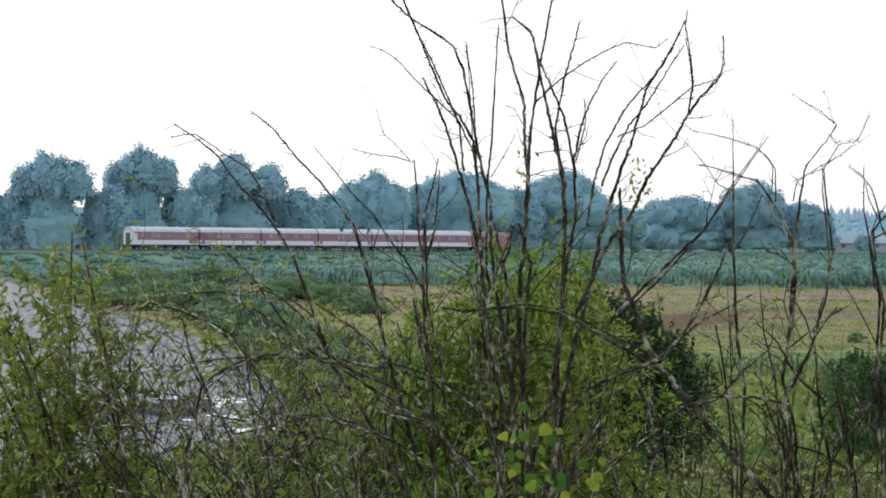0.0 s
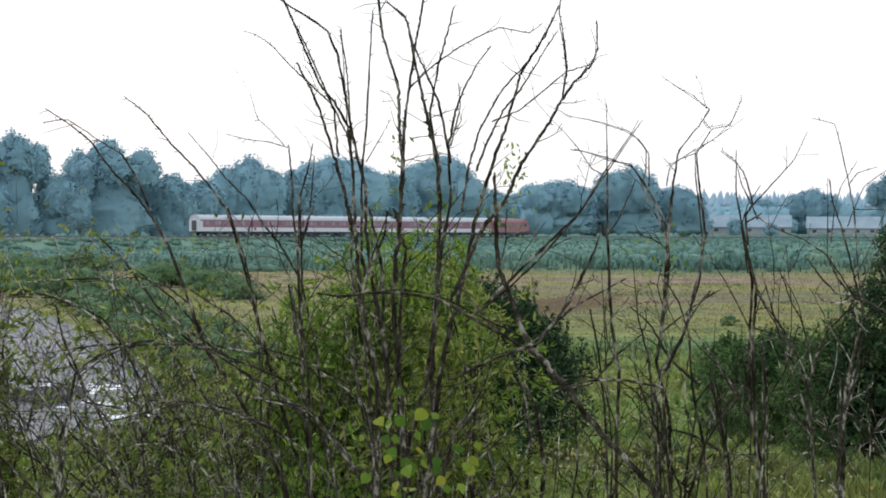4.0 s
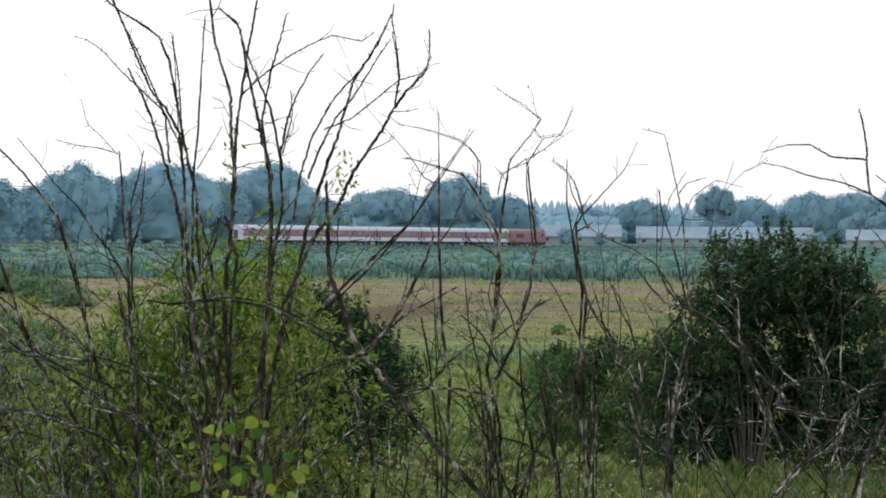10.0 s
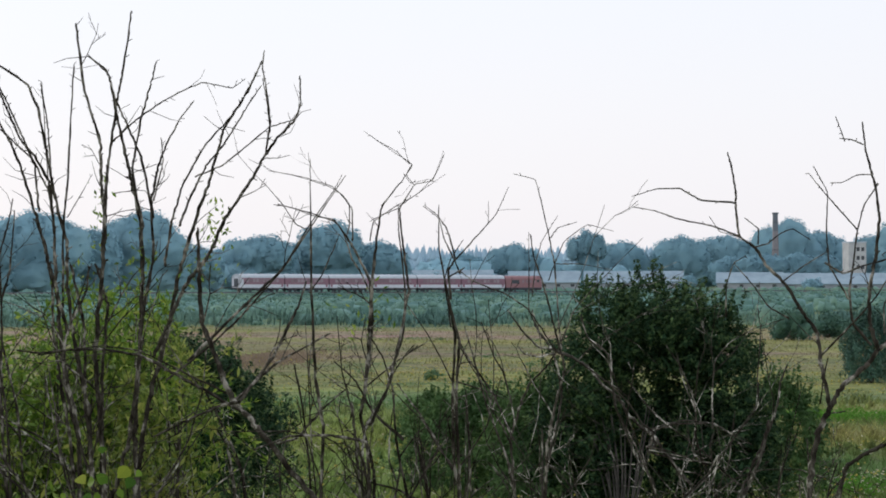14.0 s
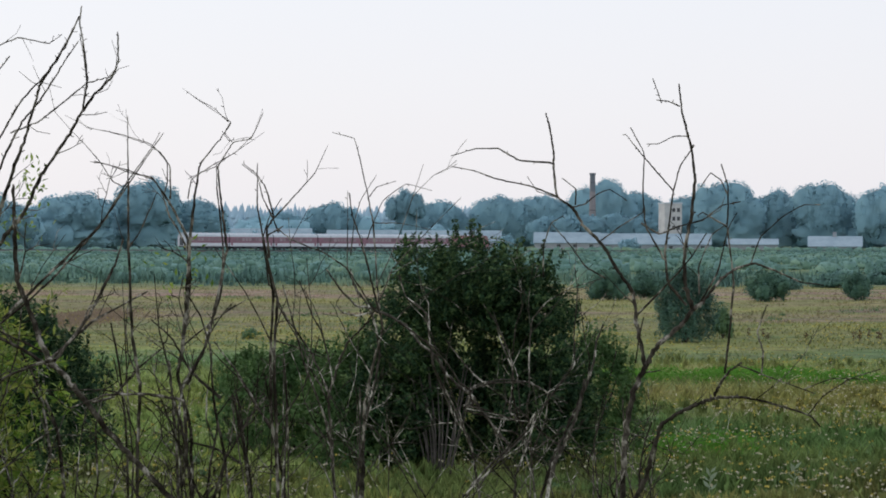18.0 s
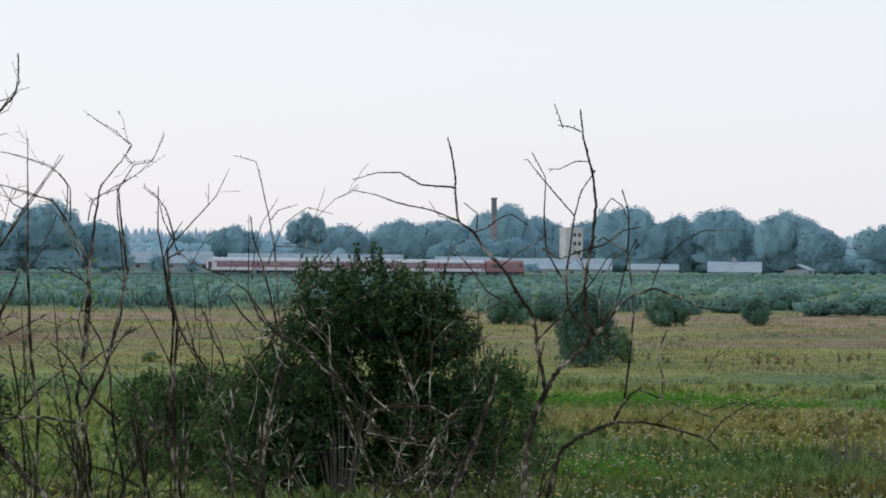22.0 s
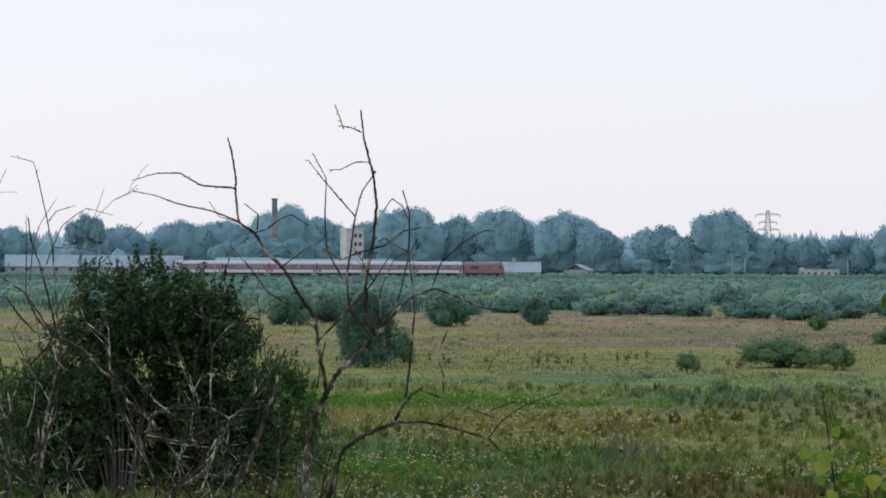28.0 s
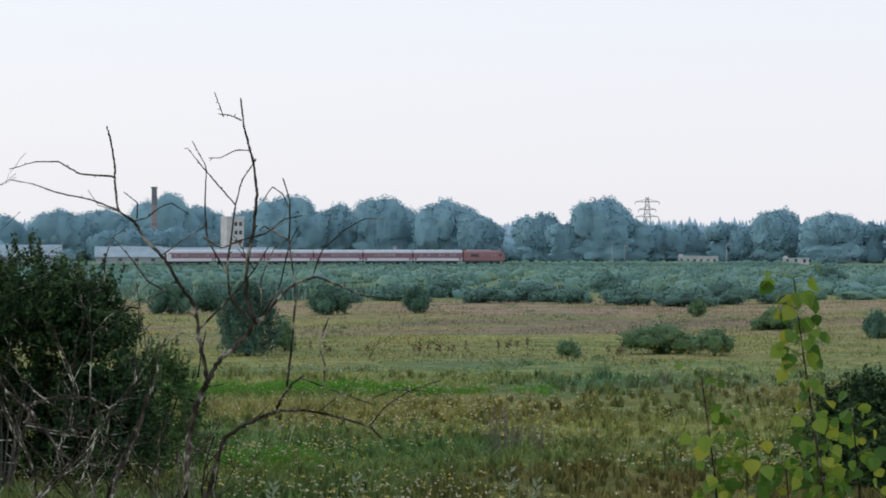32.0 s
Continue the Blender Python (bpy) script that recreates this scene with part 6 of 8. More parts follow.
limb(tall_shrub, bark, 4.2, 2.3, [(-1.22, 8.60, 6.57), (-1.39, 8.54, 6.66), (-1.52, 8.48, 6.73), (-1.64, 8.43, 6.75), (-1.85, 8.35, 6.72)])

limb(slim_shrub, bark, 11.1, 4.8, [(-0.50, 7.79, 3.84), (-0.72, 7.79, 6.16), (-0.84, 7.80, 6.28), (-0.93, 7.81, 6.38), (-1.03, 7.81, 6.51), (-1.11, 7.82, 6.60), (-1.16, 7.83, 6.72), (-1.21, 7.84, 6.84), (-1.22, 7.86, 6.98), (-1.23, 7.88, 7.14)])
limb(slim_shrub, bark, 5.0, 2.2, [(-1.09, 7.81, 6.59), (-0.99, 7.87, 6.73), (-0.94, 7.92, 6.84), (-0.92, 7.97, 6.89), (-0.90, 8.02, 6.97)])
limb(slim_shrub, bark, 4.0, 2.2, [(-1.12, 7.92, 6.59), (-0.99, 8.01, 6.71), (-0.83, 8.09, 6.80)])
limb(slim_shrub, bark, 4.9, 2.1, [(-1.06, 7.76, 6.56), (-1.20, 7.74, 6.64), (-1.29, 7.73, 6.69), (-1.38, 7.72, 6.74), (-1.50, 7.71, 6.76), (-1.60, 7.69, 6.76), (-1.69, 7.67, 6.75), (-1.76, 7.66, 6.76)])
limb(slim_shrub, bark, 4.4, 2.1, [(-1.07, 7.67, 6.60), (-1.12, 7.69, 6.59), (-1.26, 7.70, 6.53), (-1.34, 7.71, 6.49)])
limb(slim_shrub, bark, 6.2, 2.2, [(-0.81, 8.08, 3.81), (-0.86, 8.06, 6.30), (-0.85, 8.04, 6.50), (-0.87, 8.01, 6.66), (-0.88, 7.99, 6.93), (-0.88, 7.97, 7.20), (-0.88, 7.95, 7.36)])
limb(slim_shrub, bark, 4.1, 2.2, [(-1.30, 8.11, 6.71), (-1.12, 8.17, 6.89), (-1.01, 8.22, 7.00), (-0.91, 8.27, 7.15), (-0.80, 8.31, 7.32)])
limb(slim_shrub, bark, 6.9, 1.7, [(-0.67, 8.15, 3.80), (-0.69, 8.16, 6.14), (-0.70, 8.16, 6.36), (-0.74, 8.16, 6.53), (-0.72, 8.16, 6.65), (-0.70, 8.17, 6.84), (-0.71, 8.17, 6.97), (-0.77, 8.17, 7.09), (-0.82, 8.17, 7.16), (-0.90, 8.16, 7.19), (-1.01, 8.15, 7.22)])
limb(slim_shrub, bark, 2.9, 1.1, [(-0.78, 8.32, 7.10), (-0.78, 8.30, 7.21), (-0.84, 8.28, 7.28), (-0.93, 8.25, 7.31), (-1.03, 8.22, 7.33), (-1.11, 8.19, 7.37)])
limb(slim_shrub, bark, 5.1, 1.1, [(-0.73, 8.18, 6.57), (-0.71, 8.15, 6.79), (-0.70, 8.13, 6.94), (-0.68, 8.11, 7.12), (-0.66, 8.08, 7.21), (-0.59, 8.07, 7.30), (-0.56, 8.04, 7.34), (-0.63, 8.01, 7.39), (-0.70, 7.98, 7.44)])
limb(slim_shrub, bark, 4.5, 1.6, [(-0.69, 7.93, 6.51), (-0.63, 7.96, 6.64), (-0.61, 7.98, 6.73), (-0.57, 8.00, 6.94), (-0.59, 8.02, 7.09), (-0.60, 8.04, 7.20), (-0.55, 8.06, 7.28), (-0.50, 8.08, 7.29), (-0.46, 8.11, 7.38)])
limb(slim_shrub, bark, 1.7, 1.1, [(-0.59, 7.91, 7.20), (-0.65, 7.98, 7.18), (-0.70, 8.06, 7.16)])
limb(slim_shrub, bark, 1.7, 1.1, [(-0.61, 8.13, 7.21), (-0.53, 8.07, 7.26), (-0.45, 8.00, 7.31)])
limb(slim_shrub, bark, 2.8, 1.6, [(-0.56, 8.01, 7.34), (-0.58, 8.05, 7.31), (-0.56, 8.11, 7.28)])
limb(slim_shrub, bark, 4.9, 2.1, [(-0.68, 7.79, 6.31), (-0.69, 7.78, 6.47), (-0.79, 7.76, 6.49), (-0.92, 7.74, 6.49), (-1.03, 7.72, 6.45)])
limb(slim_shrub, bark, 4.5, 1.6, [(-0.60, 8.07, 3.81), (-0.58, 8.04, 6.29), (-0.61, 8.01, 6.44), (-0.62, 7.98, 6.62), (-0.65, 7.94, 6.73), (-0.69, 7.91, 6.80)])
limb(slim_shrub, bark, 5.0, 1.6, [(-0.41, 8.04, 3.81), (-0.41, 8.03, 6.29), (-0.42, 8.01, 6.62), (-0.41, 8.00, 6.78), (-0.44, 7.98, 6.91), (-0.47, 7.96, 7.07), (-0.47, 7.95, 7.21)])
limb(slim_shrub, bark, 3.4, 1.1, [(-0.43, 7.92, 6.91), (-0.44, 7.94, 7.00), (-0.42, 7.97, 7.04), (-0.45, 7.99, 7.14), (-0.48, 8.01, 7.18), (-0.52, 8.03, 7.21)])
limb(slim_shrub, bark, 2.2, 1.1, [(-0.42, 7.90, 7.03), (-0.34, 7.95, 7.12), (-0.29, 7.99, 7.18), (-0.25, 8.04, 7.27)])
limb(slim_shrub, bark, 2.8, 1.6, [(-0.38, 8.20, 3.80), (-0.38, 8.15, 6.28), (-0.38, 8.09, 6.43), (-0.39, 8.03, 6.62)])
limb(slim_shrub, bark, 2.8, 1.6, [(-0.44, 7.96, 6.98), (-0.39, 7.99, 7.01)])
limb(slim_shrub, bark, 4.1, 1.7, [(-0.51, 8.50, 3.77), (-0.52, 8.44, 6.16), (-0.54, 8.38, 6.31), (-0.56, 8.32, 6.46)])
limb(slim_shrub, bark, 4.5, 1.6, [(-0.59, 8.02, 6.46), (-0.69, 8.04, 6.55), (-0.75, 8.07, 6.65), (-0.82, 8.09, 6.71)])
limb(slim_shrub, bark, 4.0, 1.7, [(-0.22, 8.24, 3.79), (-0.26, 8.22, 6.37), (-0.33, 8.20, 6.56), (-0.37, 8.18, 6.71), (-0.40, 8.16, 6.82)])
limb(slim_shrub, bark, 3.5, 1.7, [(-0.24, 8.15, 6.45), (-0.31, 8.20, 6.60), (-0.39, 8.24, 6.71), (-0.45, 8.29, 6.82)])
limb(slim_shrub, bark, 3.4, 1.6, [(-0.43, 7.97, 6.37), (-0.53, 8.04, 6.53), (-0.62, 8.12, 6.64)])
limb(slim_shrub, bark, 5.7, 3.3, [(-0.68, 8.07, 3.81), (-0.69, 8.07, 6.18), (-0.70, 8.07, 6.25), (-0.72, 8.07, 6.37), (-0.75, 8.07, 6.47), (-0.76, 8.07, 6.58)])
limb(slim_shrub, bark, 3.4, 2.2, [(-0.66, 8.05, 3.81), (-0.63, 8.10, 6.24), (-0.61, 8.15, 6.36), (-0.63, 8.20, 6.48), (-0.64, 8.25, 6.61)])
limb(slim_shrub, bark, 4.6, 3.4, [(-0.50, 8.33, 3.78), (-0.52, 8.31, 6.16), (-0.54, 8.28, 6.33), (-0.57, 8.26, 6.46)])
limb(slim_shrub, grey, 3.1, 1.9, [(-0.41, 8.40, 3.78), (-0.40, 8.34, 6.22), (-0.39, 8.29, 6.42), (-0.40, 8.24, 6.57)])
limb(slim_shrub, bark, 4.1, 2.3, [(-0.90, 8.33, 3.78), (-0.93, 8.34, 6.37), (-0.95, 8.35, 6.54), (-0.98, 8.36, 6.69)])
limb(slim_shrub, bark, 5.2, 3.3, [(-0.33, 8.31, 3.79), (-0.40, 8.27, 6.16), (-0.44, 8.23, 6.38), (-0.44, 8.19, 6.61), (-0.43, 8.15, 6.80), (-0.45, 8.11, 6.91)])
limb(slim_shrub, grey, 2.9, 1.6, [(-1.46, 8.86, 6.11), (-1.32, 8.83, 6.24), (-1.22, 8.79, 6.31)])
limb(slim_shrub, bark, 4.1, 2.2, [(-1.03, 8.26, 6.43), (-0.96, 8.26, 6.45), (-0.88, 8.25, 6.54), (-0.80, 8.25, 6.61)])
limb(slim_shrub, bark, 3.4, 1.7, [(-0.53, 8.15, 6.24), (-0.62, 8.16, 6.29), (-0.70, 8.16, 6.31), (-0.82, 8.16, 6.44), (-0.90, 8.17, 6.48)])

limb(pale_shrub, bark, 2.1, 4.0, [(-0.38, 7.48, 7.00), (-0.34, 7.47, 6.97), (-0.24, 7.46, 6.93), (-0.18, 7.44, 6.89), (-0.13, 7.43, 6.82), (-0.09, 7.42, 6.76), (-0.04, 7.41, 6.74), (0.06, 7.39, 6.67), (0.12, 7.38, 6.61), (0.16, 7.37, 6.55), (0.19, 7.35, 6.53), (0.18, 7.34, 6.49), (0.17, 7.33, 6.48)])
limb(pale_shrub, bark, 7.4, 2.1, [(-0.13, 7.71, 3.85), (-0.14, 7.69, 6.17), (-0.13, 7.67, 6.35), (-0.12, 7.64, 6.49), (-0.09, 7.62, 6.63), (-0.07, 7.60, 6.70), (-0.10, 7.58, 6.83), (-0.13, 7.55, 6.95), (-0.16, 7.53, 7.04), (-0.17, 7.51, 7.11)])
limb(pale_shrub, bark, 3.8, 1.0, [(-0.08, 7.61, 6.76), (-0.09, 7.63, 6.88), (-0.10, 7.66, 7.02), (-0.12, 7.69, 7.12), (-0.15, 7.71, 7.25), (-0.16, 7.74, 7.28), (-0.23, 7.76, 7.30)])
limb(pale_shrub, bark, 6.5, 3.2, [(-0.22, 7.84, 3.83), (-0.22, 7.83, 6.15), (-0.23, 7.82, 6.33), (-0.24, 7.81, 6.48), (-0.21, 7.80, 6.58), (-0.18, 7.79, 6.65), (-0.13, 7.78, 6.70), (-0.09, 7.76, 6.76)])
limb(pale_shrub, bark, 2.2, 1.0, [(-0.11, 7.58, 7.10), (-0.09, 7.66, 7.13), (-0.03, 7.74, 7.15)])
limb(pale_shrub, bark, 2.2, 1.0, [(-0.10, 7.60, 7.02), (-0.02, 7.67, 7.02), (0.08, 7.73, 7.00)])
limb(pale_shrub, bark, 3.3, 1.0, [(-0.14, 7.78, 6.79), (-0.18, 7.76, 6.88), (-0.18, 7.75, 7.00), (-0.18, 7.73, 7.12)])
limb(pale_shrub, bark, 2.2, 1.0, [(-0.17, 7.76, 6.92), (-0.16, 7.75, 7.02), (-0.14, 7.75, 7.09), (-0.09, 7.74, 7.17)])
limb(pale_shrub, bark, 2.2, 1.0, [(-0.12, 7.69, 6.97), (-0.07, 7.70, 7.09), (-0.00, 7.70, 7.14), (0.08, 7.70, 7.12)])
limb(pale_shrub, bark, 2.7, 1.0, [(-0.09, 7.66, 6.76), (-0.04, 7.68, 6.88), (0.07, 7.70, 7.00), (0.17, 7.72, 7.10)])
limb(pale_shrub, bark, 2.1, 1.0, [(-0.09, 7.58, 6.66), (-0.00, 7.59, 6.76), (0.17, 7.60, 6.87), (0.27, 7.61, 6.92)])
limb(pale_shrub, grey, 7.0, 2.7, [(0.33, 7.48, 3.87), (0.39, 7.48, 6.16), (0.44, 7.48, 6.32), (0.50, 7.48, 6.45), (0.54, 7.48, 6.54), (0.56, 7.48, 6.60), (0.57, 7.49, 6.67), (0.59, 7.49, 6.72)])
limb(pale_shrub, bark, 3.5, 2.1, [(0.57, 7.55, 3.86), (0.58, 7.56, 6.21), (0.57, 7.57, 6.36), (0.59, 7.58, 6.43), (0.61, 7.59, 6.49)])
limb(pale_shrub, bark, 2.4, 1.3, [(0.36, 7.28, 6.35), (0.43, 7.30, 6.40), (0.50, 7.33, 6.42), (0.61, 7.35, 6.42), (0.70, 7.37, 6.39), (0.75, 7.39, 6.36), (0.82, 7.41, 6.34), (0.87, 7.43, 6.39)])
limb(pale_shrub, grey, 2.7, 1.3, [(0.14, 7.30, 3.89), (0.20, 7.30, 6.23), (0.26, 7.29, 6.32), (0.33, 7.29, 6.37), (0.38, 7.29, 6.45), (0.43, 7.29, 6.53), (0.49, 7.28, 6.61)])
limb(pale_shrub, bark, 4.5, 2.7, [(0.34, 7.51, 3.87), (0.32, 7.51, 6.18), (0.33, 7.50, 6.25), (0.29, 7.50, 6.31), (0.26, 7.49, 6.42), (0.21, 7.49, 6.47), (0.18, 7.49, 6.48)])
limb(pale_shrub, grey, 2.1, 1.4, [(0.18, 7.44, 6.47), (0.27, 7.47, 6.45), (0.37, 7.49, 6.42), (0.46, 7.51, 6.40)])
limb(pale_shrub, bark, 3.2, 1.4, [(0.39, 7.66, 3.85), (0.35, 7.64, 6.18), (0.26, 7.63, 6.28), (0.20, 7.61, 6.33), (0.16, 7.60, 6.46), (0.10, 7.58, 6.60), (0.08, 7.57, 6.68), (0.05, 7.55, 6.74)])
limb(pale_shrub, bark, 5.0, 2.4, [(0.67, 7.72, 3.84), (0.67, 7.70, 6.14), (0.67, 7.67, 6.37), (0.66, 7.65, 6.49)])
limb(pale_shrub, grey, 2.2, 1.0, [(0.38, 7.57, 6.32), (0.35, 7.62, 6.42), (0.34, 7.67, 6.56), (0.30, 7.72, 6.66), (0.27, 7.77, 6.75)])
limb(pale_shrub, bark, 1.4, 1.0, [(0.18, 7.64, 6.51), (0.26, 7.64, 6.53), (0.33, 7.64, 6.54), (0.41, 7.64, 6.51), (0.48, 7.64, 6.46)])
limb(pale_shrub, bark, 3.2, 1.6, [(0.11, 7.69, 3.85), (0.05, 7.69, 6.16), (-0.03, 7.70, 6.29), (-0.09, 7.70, 6.36), (-0.12, 7.71, 6.41)])
limb(pale_shrub, bark, 2.7, 1.6, [(-0.03, 7.82, 6.30), (-0.05, 7.74, 6.38), (-0.06, 7.66, 6.46)])
limb(pale_shrub, bark, 2.7, 1.5, [(0.45, 7.61, 6.18), (0.42, 7.60, 6.29), (0.38, 7.59, 6.32), (0.27, 7.58, 6.38)])
limb(pale_shrub, bark, 4.3, 1.6, [(0.41, 7.72, 3.85), (0.40, 7.73, 6.17), (0.39, 7.74, 6.31), (0.43, 7.74, 6.41), (0.45, 7.75, 6.57)])
limb(pale_shrub, bark, 2.2, 1.6, [(-0.15, 7.82, 6.33), (-0.15, 7.74, 6.48), (-0.17, 7.66, 6.59)])
limb(pale_shrub, bark, 3.8, 2.1, [(-0.47, 7.76, 3.84), (-0.49, 7.77, 6.16), (-0.52, 7.78, 6.34), (-0.54, 7.80, 6.47)])
limb(pale_shrub, grey, 1.0, 1.0, [(-0.36, 7.36, 3.88), (-0.36, 7.37, 6.24), (-0.36, 7.39, 6.44), (-0.36, 7.41, 6.59)])
limb(pale_shrub, bark, 3.2, 1.9, [(-1.48, 8.58, 6.44), (-1.34, 8.53, 6.52), (-1.19, 8.48, 6.55)])
limb(pale_shrub, bark, 5.7, 2.8, [(-1.64, 8.61, 3.74), (-1.49, 8.65, 6.23), (-1.39, 8.68, 6.41), (-1.34, 8.70, 6.59), (-1.33, 8.72, 6.75)])
limb(pale_shrub, grey, 4.1, 2.0, [(-1.68, 8.54, 3.74), (-1.52, 8.57, 6.17), (-1.40, 8.59, 6.35), (-1.29, 8.60, 6.51)])
limb(pale_shrub, bark, 3.7, 2.0, [(-1.73, 8.68, 3.73), (-1.58, 8.73, 6.20), (-1.48, 8.77, 6.28), (-1.38, 8.80, 6.45), (-1.32, 8.83, 6.53)])
limb(pale_shrub, grey, 2.8, 1.5, [(-1.36, 8.53, 6.19), (-1.26, 8.52, 6.25), (-1.15, 8.51, 6.27)])

limb(pale_shrub, bark, 4.0, 2.0, [(0.20, 7.44, 6.34), (0.18, 7.43, 6.39), (0.15, 7.45, 6.46), (0.11, 7.44, 6.54), (0.08, 7.43, 6.60), (0.07, 7.45, 6.68), (0.06, 7.47, 6.75), (0.00, 7.46, 6.80), (-0.02, 7.46, 6.86)])
limb(pale_shrub, bark, 3.4, 1.6, [(0.34, 7.49, 6.42), (0.32, 7.50, 6.51), (0.32, 7.49, 6.58), (0.31, 7.49, 6.63), (0.27, 7.48, 6.72), (0.23, 7.49, 6.78)])
limb(pale_shrub, grey, 4.2, 1.6, [(0.41, 7.23, 3.89), (0.32, 7.32, 6.23), (0.32, 7.31, 6.28), (0.35, 7.31, 6.36), (0.38, 7.31, 6.46), (0.44, 7.29, 6.54), (0.49, 7.29, 6.61), (0.49, 7.31, 6.70), (0.50, 7.31, 6.83), (0.49, 7.31, 6.90)])
limb(pale_shrub, bark, 3.2, 1.6, [(0.45, 7.29, 3.90), (0.54, 7.20, 6.24), (0.54, 7.21, 6.29), (0.54, 7.20, 6.38), (0.55, 7.19, 6.44), (0.57, 7.20, 6.53)])
limb(pale_shrub, grey, 3.0, 1.5, [(0.18, 7.41, 6.53), (0.23, 7.40, 6.55), (0.29, 7.39, 6.56), (0.36, 7.42, 6.55), (0.40, 7.40, 6.53), (0.47, 7.42, 6.50)])
limb(pale_shrub, bark, 3.0, 1.6, [(0.17, 7.43, 6.48), (0.23, 7.42, 6.47), (0.32, 7.42, 6.44), (0.38, 7.42, 6.43)])
limb(pale_shrub, bark, 3.4, 1.5, [(0.51, 7.60, 6.31), (0.41, 7.59, 6.39), (0.34, 7.59, 6.46), (0.27, 7.61, 6.51), (0.19, 7.58, 6.58), (0.12, 7.58, 6.67)])
limb(pale_shrub, grey, 4.4, 1.8, [(0.29, 7.29, 3.89), (0.17, 7.36, 6.22), (0.25, 7.34, 6.30), (0.32, 7.35, 6.37), (0.37, 7.35, 6.42), (0.38, 7.34, 6.47)])
limb(pale_shrub, bark, 4.0, 2.0, [(0.12, 7.46, 3.88), (0.06, 7.50, 6.20), (0.03, 7.49, 6.25), (-0.02, 7.51, 6.31), (-0.07, 7.49, 6.38), (-0.13, 7.49, 6.44)])
limb(pale_shrub, grey, 2.6, 1.3, [(-0.15, 7.45, 3.88), (-0.05, 7.50, 6.29), (-0.05, 7.52, 6.35), (-0.06, 7.48, 6.44)])
limb(pale_shrub, bark, 2.4, 1.2, [(-0.05, 7.51, 6.35), (0.01, 7.50, 6.45), (0.02, 7.49, 6.50)])
limb(pale_shrub, bark, 2.6, 1.3, [(0.32, 7.54, 6.62), (0.33, 7.54, 6.71), (0.35, 7.55, 6.77), (0.34, 7.53, 6.84)])
limb(pale_shrub, grey, 2.8, 1.3, [(0.36, 7.31, 6.54), (0.36, 7.32, 6.64), (0.37, 7.32, 6.74), (0.41, 7.31, 6.79), (0.48, 7.32, 6.83), (0.57, 7.28, 6.86)])
limb(pale_shrub, bark, 3.0, 1.5, [(0.26, 7.34, 6.42), (0.33, 7.37, 6.40), (0.35, 7.36, 6.37), (0.42, 7.35, 6.31), (0.45, 7.37, 6.26)])
limb(pale_shrub, grey, 2.6, 1.2, [(0.44, 7.30, 6.41), (0.46, 7.31, 6.43), (0.49, 7.29, 6.39), (0.52, 7.29, 6.35), (0.52, 7.30, 6.32)])

limb(slim_shrub, bark, 3.5, 1.7, [(-1.40, 8.29, 6.64), (-1.27, 8.30, 6.74), (-1.16, 8.29, 6.84), (-1.08, 8.30, 6.93), (-1.01, 8.31, 7.01), (-0.94, 8.28, 7.12), (-0.90, 8.28, 7.18), (-0.84, 8.31, 7.27), (-0.81, 8.29, 7.32)])
limb(slim_shrub, bark, 2.7, 1.4, [(-0.71, 8.19, 6.93), (-0.74, 8.22, 6.99), (-0.77, 8.20, 7.04), (-0.79, 8.21, 7.10), (-0.80, 8.20, 7.13), (-0.83, 8.21, 7.17), (-0.89, 8.19, 7.18), (-0.97, 8.21, 7.21), (-1.03, 8.21, 7.22)])
limb(slim_shrub, bark, 2.4, 1.1, [(-0.79, 8.20, 7.11), (-0.78, 8.21, 7.15), (-0.78, 8.21, 7.22), (-0.80, 8.18, 7.25), (-0.85, 8.21, 7.28), (-0.91, 8.20, 7.30), (-0.98, 8.19, 7.32), (-1.04, 8.18, 7.33), (-1.07, 8.21, 7.36)])
limb(slim_shrub, bark, 2.2, 1.1, [(-0.94, 8.40, 7.14), (-0.98, 8.41, 7.16), (-1.02, 8.42, 7.22), (-1.07, 8.41, 7.28), (-1.12, 8.42, 7.33), (-1.17, 8.40, 7.39), (-1.19, 8.41, 7.47)])
limb(slim_shrub, bark, 2.4, 1.2, [(-0.91, 8.20, 6.93), (-0.87, 8.22, 6.99), (-0.83, 8.22, 7.08), (-0.81, 8.18, 7.12)])
limb(slim_shrub, bark, 2.0, 1.0, [(-0.58, 8.19, 7.35), (-0.62, 8.19, 7.39), (-0.69, 8.22, 7.43), (-0.73, 8.20, 7.46)])
limb(slim_shrub, bark, 1.7, 1.0, [(-0.58, 8.21, 7.35), (-0.59, 8.19, 7.38), (-0.60, 8.20, 7.43), (-0.62, 8.20, 7.46)])
limb(slim_shrub, bark, 2.2, 1.0, [(-0.71, 8.19, 7.10), (-0.70, 8.20, 7.16), (-0.63, 8.20, 7.21), (-0.56, 8.22, 7.25), (-0.50, 8.21, 7.31), (-0.47, 8.22, 7.39)])
limb(slim_shrub, bark, 1.8, 1.0, [(-0.60, 8.21, 7.32), (-0.58, 8.22, 7.29), (-0.52, 8.21, 7.30), (-0.49, 8.19, 7.29)])
limb(slim_shrub, bark, 3.0, 1.8, [(-0.64, 8.11, 6.68), (-0.62, 8.12, 6.72), (-0.60, 8.12, 6.78), (-0.59, 8.10, 6.86), (-0.59, 8.11, 6.95), (-0.60, 8.09, 7.06), (-0.61, 8.11, 7.13), (-0.61, 8.10, 7.21)])
